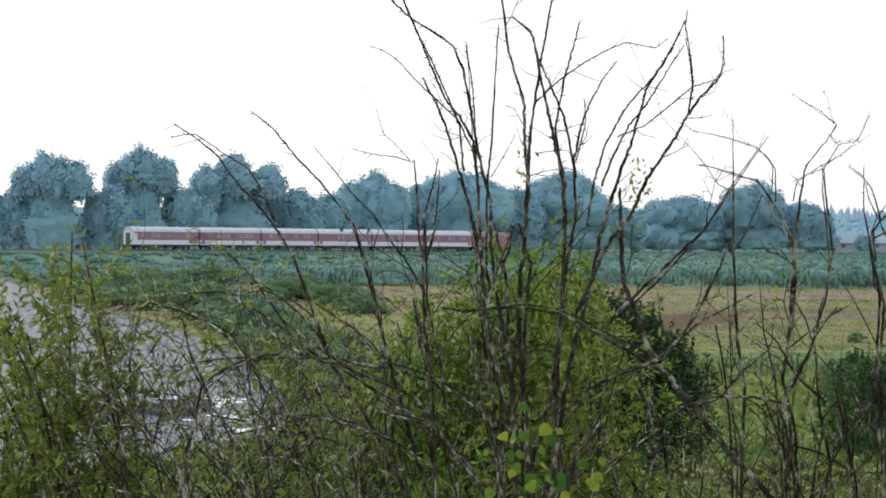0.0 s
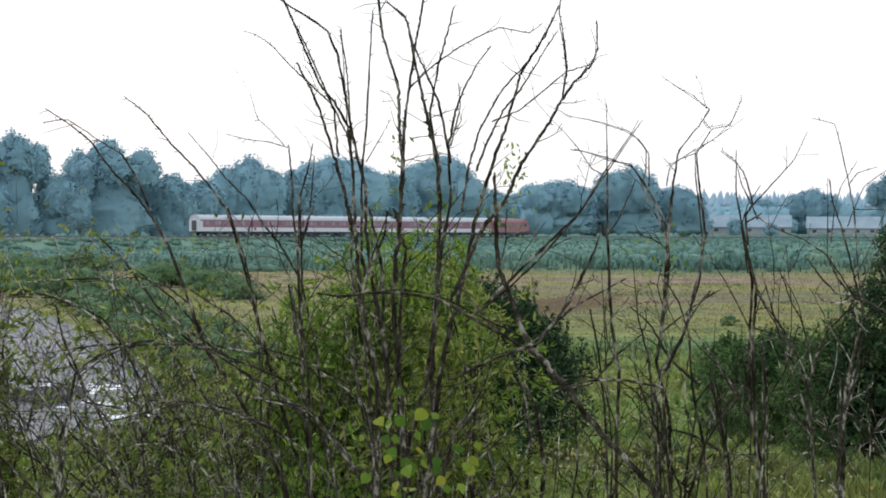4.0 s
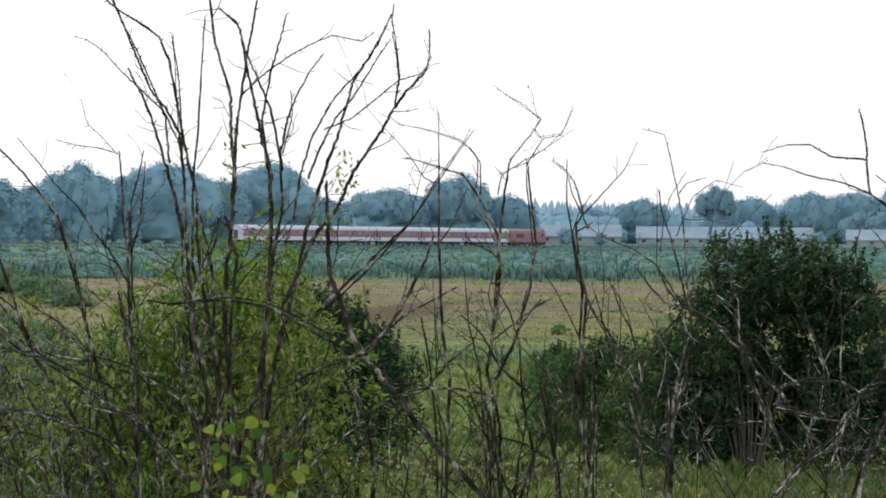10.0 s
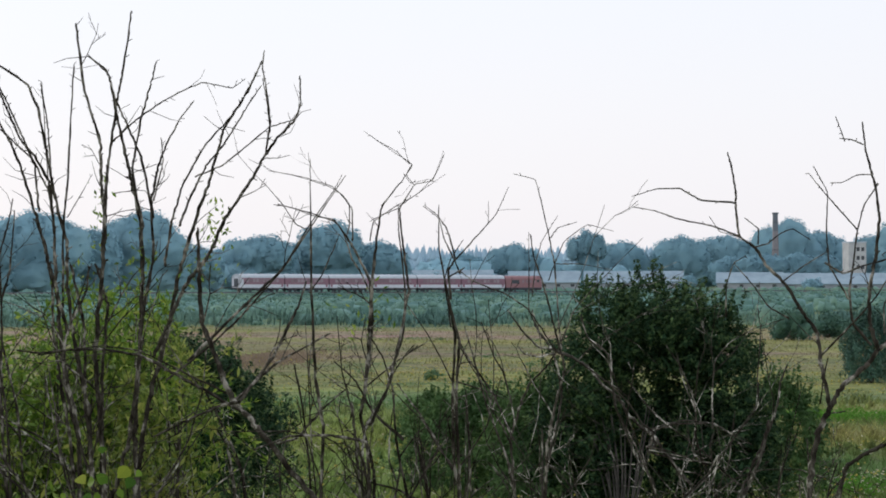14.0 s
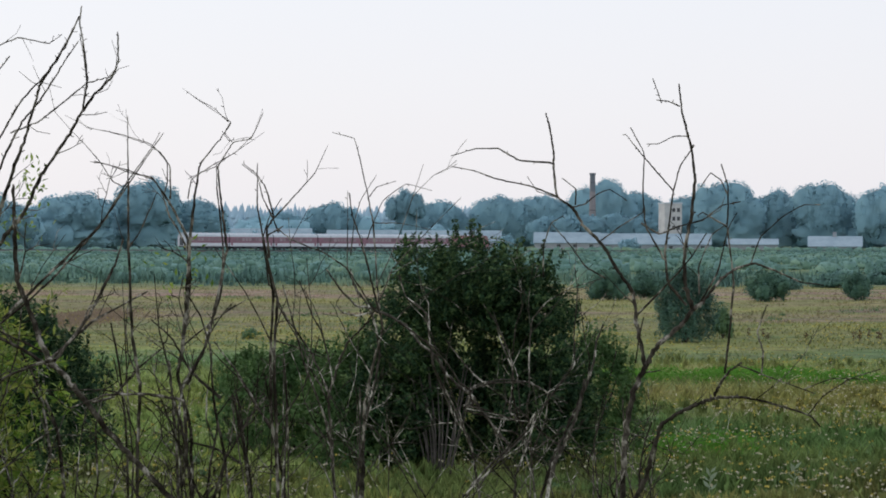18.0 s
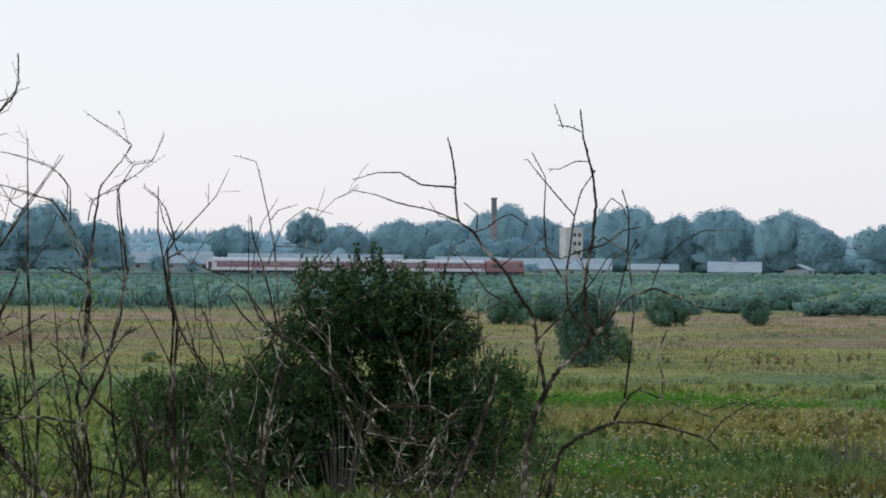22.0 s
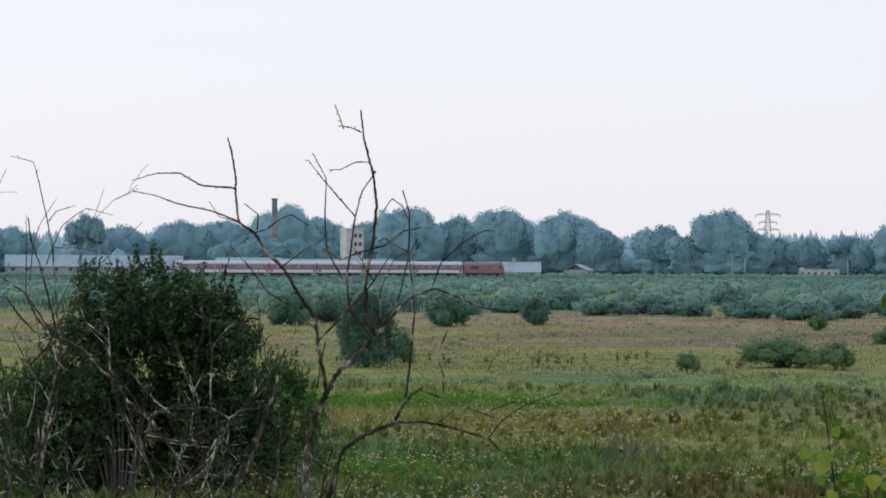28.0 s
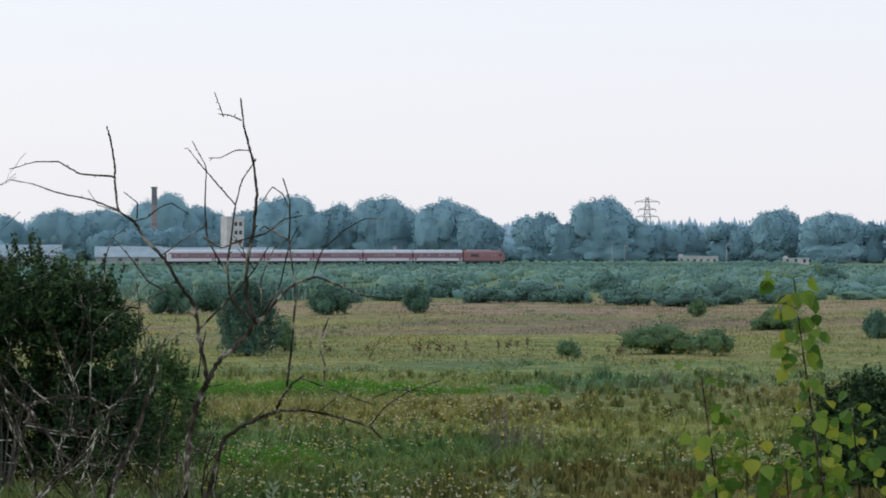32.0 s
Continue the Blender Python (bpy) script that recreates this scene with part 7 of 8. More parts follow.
limb(slim_shrub, grey, 3.7, 2.4, [(-0.72, 8.11, 3.75), (-0.72, 8.09, 6.16), (-0.73, 8.08, 6.39), (-0.72, 8.11, 6.49), (-0.69, 8.12, 6.55), (-0.65, 8.08, 6.60), (-0.64, 8.11, 6.67)])
limb(slim_shrub, bark, 2.3, 1.2, [(-0.41, 8.10, 6.99), (-0.43, 8.09, 7.04), (-0.46, 8.09, 7.10), (-0.48, 8.11, 7.17), (-0.53, 8.11, 7.21)])
limb(slim_shrub, bark, 2.3, 1.2, [(-0.44, 8.08, 6.82), (-0.45, 8.10, 6.89), (-0.46, 8.08, 6.97), (-0.44, 8.11, 7.04), (-0.40, 8.09, 7.10)])
limb(slim_shrub, bark, 2.7, 1.3, [(-0.24, 8.02, 6.43), (-0.27, 8.02, 6.50), (-0.30, 8.00, 6.55), (-0.33, 8.02, 6.63), (-0.36, 7.99, 6.68), (-0.40, 7.98, 6.75), (-0.42, 8.00, 6.81)])
limb(slim_shrub, bark, 2.3, 1.2, [(-0.25, 7.98, 6.61), (-0.27, 7.99, 6.68), (-0.30, 8.00, 6.73), (-0.32, 8.00, 6.79), (-0.34, 7.99, 6.84)])
limb(slim_shrub, bark, 2.3, 1.2, [(-0.43, 8.18, 6.64), (-0.37, 8.21, 6.62), (-0.31, 8.19, 6.60), (-0.27, 8.22, 6.58)])
limb(slim_shrub, bark, 2.4, 1.2, [(-0.44, 8.22, 6.36), (-0.48, 8.20, 6.41), (-0.54, 8.20, 6.51), (-0.59, 8.20, 6.56), (-0.64, 8.21, 6.61)])
limb(slim_shrub, grey, 3.0, 1.5, [(-0.40, 8.22, 3.75), (-0.40, 8.20, 6.17), (-0.39, 8.20, 6.34), (-0.39, 8.20, 6.45), (-0.40, 8.22, 6.58)])
limb(slim_shrub, grey, 2.3, 1.2, [(-0.62, 8.20, 6.30), (-0.65, 8.20, 6.38), (-0.65, 8.21, 6.45), (-0.64, 8.19, 6.52), (-0.63, 8.19, 6.60)])
limb(pale_shrub, grey, 6.7, 4.5, [(0.31, 7.62, 6.35), (0.23, 7.60, 6.45), (0.19, 7.60, 6.51), (0.17, 7.58, 6.52), (0.12, 7.60, 6.57), (0.09, 7.60, 6.62), (0.04, 7.58, 6.66), (-0.00, 7.60, 6.71), (-0.05, 7.61, 6.74), (-0.10, 7.58, 6.76)])
limb(pale_shrub, grey, 4.5, 2.7, [(-0.10, 7.61, 6.76), (-0.15, 7.60, 6.77), (-0.20, 7.61, 6.82), (-0.22, 7.59, 6.85), (-0.24, 7.61, 6.88)])
limb(pale_shrub, grey, 3.6, 2.2, [(-0.10, 7.61, 6.75), (-0.15, 7.58, 6.74), (-0.19, 7.58, 6.75), (-0.21, 7.61, 6.77)])
limb(pale_shrub, grey, 4.9, 2.3, [(0.23, 7.54, 3.75), (0.22, 7.52, 6.22), (0.20, 7.49, 6.33), (0.19, 7.50, 6.38), (0.15, 7.50, 6.43), (0.12, 7.49, 6.50), (0.09, 7.49, 6.57), (0.08, 7.49, 6.62), (0.07, 7.49, 6.68), (0.07, 7.50, 6.74), (0.03, 7.49, 6.78), (-0.00, 7.50, 6.80), (-0.02, 7.51, 6.87)])
limb(pale_shrub, grey, 9.1, 6.1, [(0.41, 7.40, 3.75), (0.42, 7.38, 6.24), (0.44, 7.40, 6.32), (0.47, 7.41, 6.37), (0.49, 7.39, 6.42), (0.51, 7.39, 6.47), (0.53, 7.41, 6.56)])
limb(pale_shrub, grey, 5.3, 3.5, [(0.17, 7.41, 3.75), (0.19, 7.39, 6.24), (0.25, 7.39, 6.31), (0.30, 7.40, 6.35), (0.35, 7.41, 6.40), (0.38, 7.38, 6.46)])
limb(pale_shrub, grey, 3.5, 1.9, [(0.19, 7.39, 6.53), (0.25, 7.39, 6.55), (0.32, 7.41, 6.55), (0.37, 7.40, 6.55), (0.45, 7.41, 6.50), (0.48, 7.39, 6.49)])
limb(pale_shrub, grey, 4.0, 2.1, [(0.35, 7.49, 6.42), (0.31, 7.51, 6.46), (0.32, 7.52, 6.53), (0.32, 7.50, 6.58), (0.29, 7.49, 6.65), (0.27, 7.48, 6.71)])
limb(pale_shrub, grey, 4.9, 3.0, [(0.19, 7.50, 6.51), (0.20, 7.49, 6.48), (0.18, 7.51, 6.46), (0.21, 7.51, 6.45), (0.27, 7.49, 6.44), (0.34, 7.49, 6.43)])
limb(pale_shrub, grey, 2.8, 1.8, [(0.25, 7.51, 6.53), (0.20, 7.51, 6.57), (0.15, 7.51, 6.63), (0.12, 7.49, 6.67)])
limb(pale_shrub, grey, 5.5, 3.3, [(-0.15, 7.71, 3.75), (-0.15, 7.69, 6.21), (-0.14, 7.69, 6.31), (-0.14, 7.71, 6.41), (-0.14, 7.69, 6.52)])
limb(pale_shrub, grey, 6.0, 3.2, [(-0.13, 7.71, 3.75), (-0.13, 7.69, 6.20), (-0.13, 7.70, 6.35), (-0.11, 7.70, 6.48), (-0.09, 7.70, 6.55), (-0.08, 7.72, 6.62), (-0.09, 7.69, 6.69), (-0.11, 7.68, 6.76), (-0.16, 7.72, 6.83), (-0.17, 7.72, 6.88)])

right_shrub = bare_shrub('right')
limb(right_shrub, bark, 8.8, 4.3, [(0.58, 6.92, 3.93), (0.60, 6.93, 6.23), (0.61, 6.94, 6.44), (0.63, 6.95, 6.55), (0.66, 6.96, 6.61), (0.70, 6.97, 6.68), (0.77, 6.98, 6.74), (0.80, 6.98, 6.78), (0.83, 6.99, 6.80)])
limb(right_shrub, bark, 5.4, 1.9, [(0.79, 6.90, 6.78), (0.77, 6.91, 6.85), (0.77, 6.93, 6.95), (0.79, 6.94, 7.04), (0.80, 6.95, 7.15), (0.79, 6.97, 7.24), (0.77, 6.99, 7.32), (0.76, 7.00, 7.41)])
limb(right_shrub, bark, 1.5, 1.0, [(0.72, 7.08, 7.36), (0.70, 7.00, 7.39), (0.68, 6.93, 7.42)])
limb(right_shrub, bark, 2.0, 1.0, [(0.77, 7.07, 7.35), (0.73, 7.00, 7.36), (0.69, 6.93, 7.36)])
limb(right_shrub, bark, 1.5, 1.0, [(0.78, 6.91, 7.26), (0.74, 6.94, 7.26), (0.70, 6.96, 7.24), (0.67, 6.99, 7.24)])
limb(right_shrub, bark, 3.9, 1.4, [(0.80, 6.74, 6.81), (0.85, 6.76, 6.87), (0.90, 6.79, 6.90), (0.95, 6.82, 6.91), (1.01, 6.84, 6.89), (1.08, 6.87, 6.86), (1.15, 6.89, 6.85)])
limb(right_shrub, bark, 1.9, 1.0, [(0.95, 6.90, 6.91), (0.97, 6.87, 6.98), (1.03, 6.84, 7.04), (1.08, 6.80, 7.07), (1.12, 6.77, 7.07)])
limb(right_shrub, bark, 3.5, 1.4, [(0.79, 7.07, 6.79), (0.74, 7.07, 6.85), (0.73, 7.07, 6.94), (0.74, 7.06, 7.01), (0.75, 7.06, 7.10), (0.77, 7.05, 7.18), (0.81, 7.05, 7.24)])
limb(right_shrub, bark, 2.0, 1.0, [(0.75, 7.04, 7.11), (0.69, 7.05, 7.18), (0.65, 7.07, 7.23), (0.62, 7.08, 7.27)])
limb(right_shrub, bark, 2.5, 1.0, [(0.74, 7.13, 6.91), (0.68, 7.11, 7.01), (0.67, 7.10, 7.10), (0.67, 7.08, 7.22), (0.63, 7.06, 7.29)])
limb(right_shrub, bark, 2.5, 1.4, [(0.66, 7.05, 7.02), (0.71, 7.04, 6.99), (0.76, 7.02, 7.01), (0.83, 7.00, 7.03), (0.88, 6.98, 7.07), (0.93, 6.97, 7.08)])
limb(right_shrub, bark, 2.9, 1.4, [(0.87, 6.84, 6.61), (0.88, 6.83, 6.70), (0.89, 6.81, 6.86), (0.87, 6.79, 7.01), (0.87, 6.78, 7.12), (0.85, 6.77, 7.18)])
limb(right_shrub, bark, 2.5, 1.0, [(0.82, 7.03, 6.79), (0.87, 7.01, 6.88), (0.90, 6.99, 7.01), (0.92, 6.97, 7.05)])
limb(right_shrub, bark, 2.0, 1.0, [(0.82, 7.01, 6.82), (0.82, 7.02, 6.90), (0.86, 7.03, 6.99), (0.90, 7.03, 7.02)])
limb(right_shrub, bark, 2.0, 1.0, [(0.90, 7.04, 7.01), (0.83, 7.02, 7.05), (0.81, 6.99, 7.04)])
limb(right_shrub, bark, 2.0, 1.0, [(0.90, 7.02, 7.10), (0.88, 7.01, 7.14), (0.85, 7.00, 7.16), (0.82, 6.99, 7.12)])
limb(right_shrub, bark, 4.8, 1.8, [(0.64, 6.70, 6.63), (0.62, 6.71, 6.74), (0.61, 6.73, 6.83), (0.57, 6.74, 6.89), (0.53, 6.76, 6.96), (0.48, 6.77, 7.01), (0.45, 6.79, 7.06), (0.41, 6.80, 7.09), (0.40, 6.81, 7.17), (0.40, 6.82, 7.21), (0.39, 6.83, 7.28), (0.38, 6.85, 7.32)])
limb(right_shrub, bark, 2.4, 1.0, [(0.42, 6.91, 7.09), (0.34, 6.86, 7.12), (0.24, 6.82, 7.14), (0.18, 6.77, 7.16), (0.12, 6.73, 7.17)])
limb(right_shrub, bark, 2.4, 1.0, [(0.40, 6.77, 7.18), (0.30, 6.78, 7.19), (0.25, 6.79, 7.22), (0.19, 6.80, 7.22), (0.12, 6.81, 7.20)])
limb(right_shrub, bark, 1.9, 1.0, [(0.44, 6.73, 7.06), (0.48, 6.75, 7.07), (0.52, 6.77, 7.10), (0.55, 6.79, 7.11), (0.60, 6.81, 7.08)])
limb(right_shrub, bark, 1.9, 1.0, [(0.46, 6.83, 7.07), (0.46, 6.80, 7.11), (0.42, 6.77, 7.14)])
limb(right_shrub, bark, 1.9, 1.0, [(0.53, 6.85, 6.97), (0.58, 6.80, 7.01), (0.64, 6.75, 7.05)])
limb(right_shrub, bark, 2.4, 1.0, [(0.54, 6.80, 6.87), (0.49, 6.84, 6.90), (0.45, 6.89, 6.96), (0.40, 6.93, 7.02)])
limb(right_shrub, bark, 1.9, 1.0, [(0.38, 6.95, 6.87), (0.38, 6.92, 6.96), (0.40, 6.89, 7.02), (0.43, 6.85, 7.04)])
limb(right_shrub, bark, 6.6, 3.6, [(0.54, 6.76, 3.98), (0.60, 6.73, 6.25), (0.64, 6.71, 6.33), (0.66, 6.69, 6.41), (0.68, 6.67, 6.48), (0.73, 6.64, 6.52), (0.79, 6.61, 6.55), (0.82, 6.59, 6.56)])
limb(right_shrub, bark, 3.7, 2.3, [(0.82, 6.67, 6.56), (0.84, 6.66, 6.60), (0.86, 6.64, 6.63), (0.89, 6.63, 6.65)])
limb(right_shrub, bark, 3.3, 1.8, [(0.82, 6.60, 6.56), (0.89, 6.61, 6.56), (0.98, 6.62, 6.54), (1.07, 6.62, 6.51), (1.10, 6.64, 6.48)])
limb(right_shrub, bark, 1.9, 1.0, [(1.08, 6.71, 6.51), (1.11, 6.66, 6.56), (1.17, 6.60, 6.61), (1.24, 6.53, 6.64)])
limb(right_shrub, bark, 1.9, 1.0, [(0.89, 6.69, 6.64), (0.97, 6.64, 6.61), (1.08, 6.60, 6.57)])
limb(right_shrub, bark, 1.4, 1.0, [(1.06, 6.66, 6.58), (1.13, 6.62, 6.61), (1.21, 6.57, 6.61)])
limb(right_shrub, bark, 2.3, 1.4, [(0.93, 6.55, 6.63), (0.94, 6.59, 6.68), (0.93, 6.63, 6.73), (0.96, 6.67, 6.80)])
limb(right_shrub, bark, 2.0, 1.4, [(0.64, 6.99, 6.63), (0.65, 6.97, 6.71), (0.66, 6.96, 6.76)])
limb(right_shrub, bark, 2.0, 1.4, [(0.66, 6.88, 6.61), (0.69, 6.94, 6.61), (0.71, 6.99, 6.61)])

left_shrub = bare_shrub('left')
limb(left_shrub, grey, 4.0, 2.2, [(-2.52, 9.35, 3.63), (-2.66, 9.29, 6.20), (-2.74, 9.24, 6.33), (-2.82, 9.19, 6.45), (-2.92, 9.13, 6.61), (-3.06, 9.06, 6.69), (-3.26, 8.97, 6.70)])
limb(left_shrub, grey, 4.7, 2.6, [(-2.62, 9.38, 6.49), (-2.76, 9.32, 6.62), (-2.97, 9.24, 6.76), (-3.22, 9.13, 6.75)])
limb(left_shrub, grey, 4.0, 2.6, [(-2.52, 9.12, 6.52), (-2.70, 9.09, 6.52), (-2.89, 9.05, 6.52), (-3.10, 9.00, 6.49)])
limb(left_shrub, grey, 4.6, 2.5, [(-3.01, 8.80, 3.67), (-2.98, 8.85, 6.17), (-2.96, 8.89, 6.32), (-2.95, 8.93, 6.42), (-2.84, 8.99, 6.51), (-2.72, 9.06, 6.52)])
limb(left_shrub, grey, 3.0, 1.7, [(-2.21, 9.05, 6.20), (-2.36, 9.00, 6.26), (-2.53, 8.95, 6.31), (-2.81, 8.86, 6.25), (-3.04, 8.79, 6.29), (-3.29, 8.69, 6.28)])
limb(left_shrub, grey, 3.0, 1.7, [(-2.90, 8.91, 3.67), (-3.04, 8.83, 6.08), (-3.13, 8.77, 6.25), (-3.24, 8.70, 6.36), (-3.41, 8.61, 6.40)])
limb(left_shrub, grey, 4.8, 2.6, [(-2.51, 9.57, 6.42), (-2.68, 9.48, 6.55), (-2.79, 9.40, 6.65), (-2.91, 9.31, 6.85)])
limb(left_shrub, grey, 4.1, 2.6, [(-3.17, 9.27, 3.61), (-3.26, 9.24, 6.13), (-3.32, 9.22, 6.26), (-3.35, 9.21, 6.48), (-3.31, 9.23, 6.71)])
limb(left_shrub, grey, 4.5, 2.2, [(-1.76, 9.52, 3.63), (-1.99, 9.45, 6.29), (-2.14, 9.40, 6.40), (-2.33, 9.33, 6.47), (-2.52, 9.26, 6.51), (-2.67, 9.20, 6.69), (-2.81, 9.14, 6.81), (-2.92, 9.08, 6.92)])
limb(left_shrub, grey, 4.6, 2.2, [(-2.61, 9.37, 3.62), (-2.71, 9.36, 6.05), (-2.78, 9.36, 6.25), (-2.90, 9.35, 6.47), (-3.03, 9.33, 6.62), (-3.13, 9.32, 6.79), (-3.19, 9.32, 6.93)])
limb(left_shrub, grey, 4.2, 1.8, [(-2.42, 9.51, 3.61), (-2.52, 9.51, 6.04), (-2.59, 9.52, 6.25), (-2.69, 9.52, 6.37), (-2.77, 9.52, 6.47), (-2.81, 9.53, 6.61), (-2.89, 9.53, 6.74)])
limb(left_shrub, grey, 4.1, 2.0, [(-3.23, 9.23, 3.61), (-3.37, 9.14, 6.06), (-3.46, 9.06, 6.17), (-3.56, 8.98, 6.22)])
limb(left_shrub, grey, 4.8, 2.7, [(-2.97, 9.50, 3.59), (-3.04, 9.46, 6.04), (-3.08, 9.43, 6.18), (-3.09, 9.41, 6.34), (-3.16, 9.36, 6.53), (-3.18, 9.34, 6.66)])
limb(left_shrub, grey, 4.1, 2.0, [(-2.77, 9.22, 6.14), (-2.87, 9.23, 6.26), (-3.02, 9.22, 6.29), (-3.15, 9.21, 6.38)])
limb(left_shrub, grey, 4.0, 1.9, [(-2.27, 9.29, 6.08), (-2.40, 9.28, 6.14), (-2.60, 9.24, 6.21), (-2.76, 9.21, 6.14)])
limb(left_shrub, grey, 5.0, 2.0, [(-2.29, 8.97, 3.69), (-2.41, 8.99, 5.98), (-2.44, 9.00, 6.07), (-2.51, 9.02, 6.17), (-2.57, 8.99, 6.29), (-2.66, 8.98, 6.39), (-2.76, 8.98, 6.50), (-2.84, 8.99, 6.57), (-2.96, 9.01, 6.65), (-3.08, 8.99, 6.70), (-3.23, 8.99, 6.73), (-3.36, 8.98, 6.68)])
limb(left_shrub, grey, 4.6, 1.8, [(-2.09, 9.19, 3.68), (-2.03, 9.09, 6.10), (-2.08, 9.08, 6.22), (-2.16, 9.08, 6.28), (-2.28, 9.09, 6.36), (-2.41, 9.11, 6.44), (-2.50, 9.09, 6.50), (-2.59, 9.08, 6.53), (-2.71, 9.10, 6.53)])
limb(left_shrub, grey, 6.5, 2.6, [(-3.00, 8.73, 3.69), (-2.98, 8.78, 6.01), (-2.98, 8.80, 6.10), (-2.99, 8.81, 6.17), (-2.95, 8.80, 6.28), (-2.94, 8.82, 6.37), (-2.92, 8.80, 6.43), (-2.82, 8.79, 6.50), (-2.70, 8.80, 6.54), (-2.62, 8.78, 6.55)])
limb(left_shrub, grey, 4.4, 1.8, [(-3.11, 8.86, 3.67), (-3.04, 8.92, 6.03), (-3.05, 8.91, 6.12), (-3.11, 8.90, 6.21), (-3.22, 8.88, 6.30), (-3.35, 8.89, 6.40), (-3.47, 8.89, 6.45)])
limb(left_shrub, grey, 4.0, 1.6, [(-2.08, 8.95, 3.70), (-2.18, 8.91, 6.11), (-2.20, 8.89, 6.22), (-2.32, 8.88, 6.27), (-2.44, 8.92, 6.30), (-2.54, 8.90, 6.32), (-2.67, 8.92, 6.28), (-2.79, 8.90, 6.22)])
limb(left_shrub, grey, 3.6, 1.6, [(-3.16, 8.71, 6.03), (-3.29, 8.71, 6.07), (-3.43, 8.70, 6.07), (-3.56, 8.68, 6.07)])
limb(left_shrub, grey, 3.6, 1.6, [(-1.99, 8.69, 6.29), (-2.05, 8.71, 6.31), (-2.13, 8.72, 6.33), (-2.23, 8.72, 6.35)])
limb(left_shrub, grey, 3.0, 1.4, [(-2.59, 9.19, 6.66), (-2.69, 9.21, 6.73), (-2.81, 9.21, 6.77), (-2.89, 9.21, 6.76), (-3.04, 9.21, 6.75)])
limb(left_shrub, grey, 3.4, 1.5, [(-2.62, 9.10, 6.53), (-2.73, 9.11, 6.60), (-2.83, 9.11, 6.69), (-2.92, 9.09, 6.78), (-2.99, 9.12, 6.88)])
limb(left_shrub, grey, 4.0, 1.6, [(-2.51, 8.90, 3.70), (-2.40, 8.82, 6.02), (-2.45, 8.78, 6.10), (-2.61, 8.82, 6.17), (-2.77, 8.82, 6.16), (-2.86, 8.81, 6.09)])
limb(left_shrub, grey, 4.2, 1.8, [(-3.19, 8.90, 3.67), (-3.22, 8.89, 5.96), (-3.28, 8.92, 6.14), (-3.29, 8.91, 6.32), (-3.31, 8.88, 6.48), (-3.30, 8.89, 6.62)])
limb(left_shrub, grey, 3.6, 1.6, [(-3.38, 8.78, 3.66), (-3.47, 8.86, 5.95), (-3.41, 8.87, 6.14), (-3.35, 8.84, 6.30), (-3.25, 8.83, 6.42), (-3.15, 8.87, 6.54), (-3.06, 8.83, 6.65)])
limb(left_shrub, grey, 3.4, 1.5, [(-2.82, 9.14, 3.66), (-2.78, 9.06, 5.96), (-2.81, 9.06, 6.11), (-2.88, 9.07, 6.23), (-2.97, 9.05, 6.34), (-3.01, 9.07, 6.44), (-3.05, 9.04, 6.55), (-3.17, 9.06, 6.61)])
limb(left_shrub, grey, 3.4, 1.5, [(-2.31, 9.18, 3.67), (-2.39, 9.16, 5.96), (-2.42, 9.15, 6.11), (-2.47, 9.15, 6.23), (-2.54, 9.13, 6.34), (-2.59, 9.13, 6.45), (-2.71, 9.15, 6.55), (-2.84, 9.15, 6.60)])

sprouts = np.random.default_rng(91)
spots = np.concatenate([np.array([x, y, z]) + sprouts.normal(size=(m, 3)) * (w, w, h) for x, y, z, w, h, m in ((-1.29, 8.68, 7.10, 0.035, 0.07, 70), (-1.36, 8.68, 7.0, 0.03, 0.05, 40), (-1.73, 8.86, 7.16, 0.02, 0.08, 50), (-1.62, 9.02, 6.98, 0.03, 0.08, 60), (-1.83, 8.8, 6.95, 0.04, 0.06, 40), (-0.72, 8.3, 6.84, 0.05, 0.05, 40))])
leaves, corners = leaf_quads(spots, sprouts.uniform(0.018, 0.032, len(spots)), 0.36, sprouts, 0.8)
piece("foliage", mesh_of("foliage", leaves, corners, fresh_leaf), tall_shrub, "few fresh green sprouts on the stems", "stuff")
for owner, tubes in TWIGS.items():
    piece("twig_growth", tubes.mesh("twig_growth", grey if owner in (left_shrub, pale_shrub) else bark), owner, "fine bare twigs and spurs", "stuff")


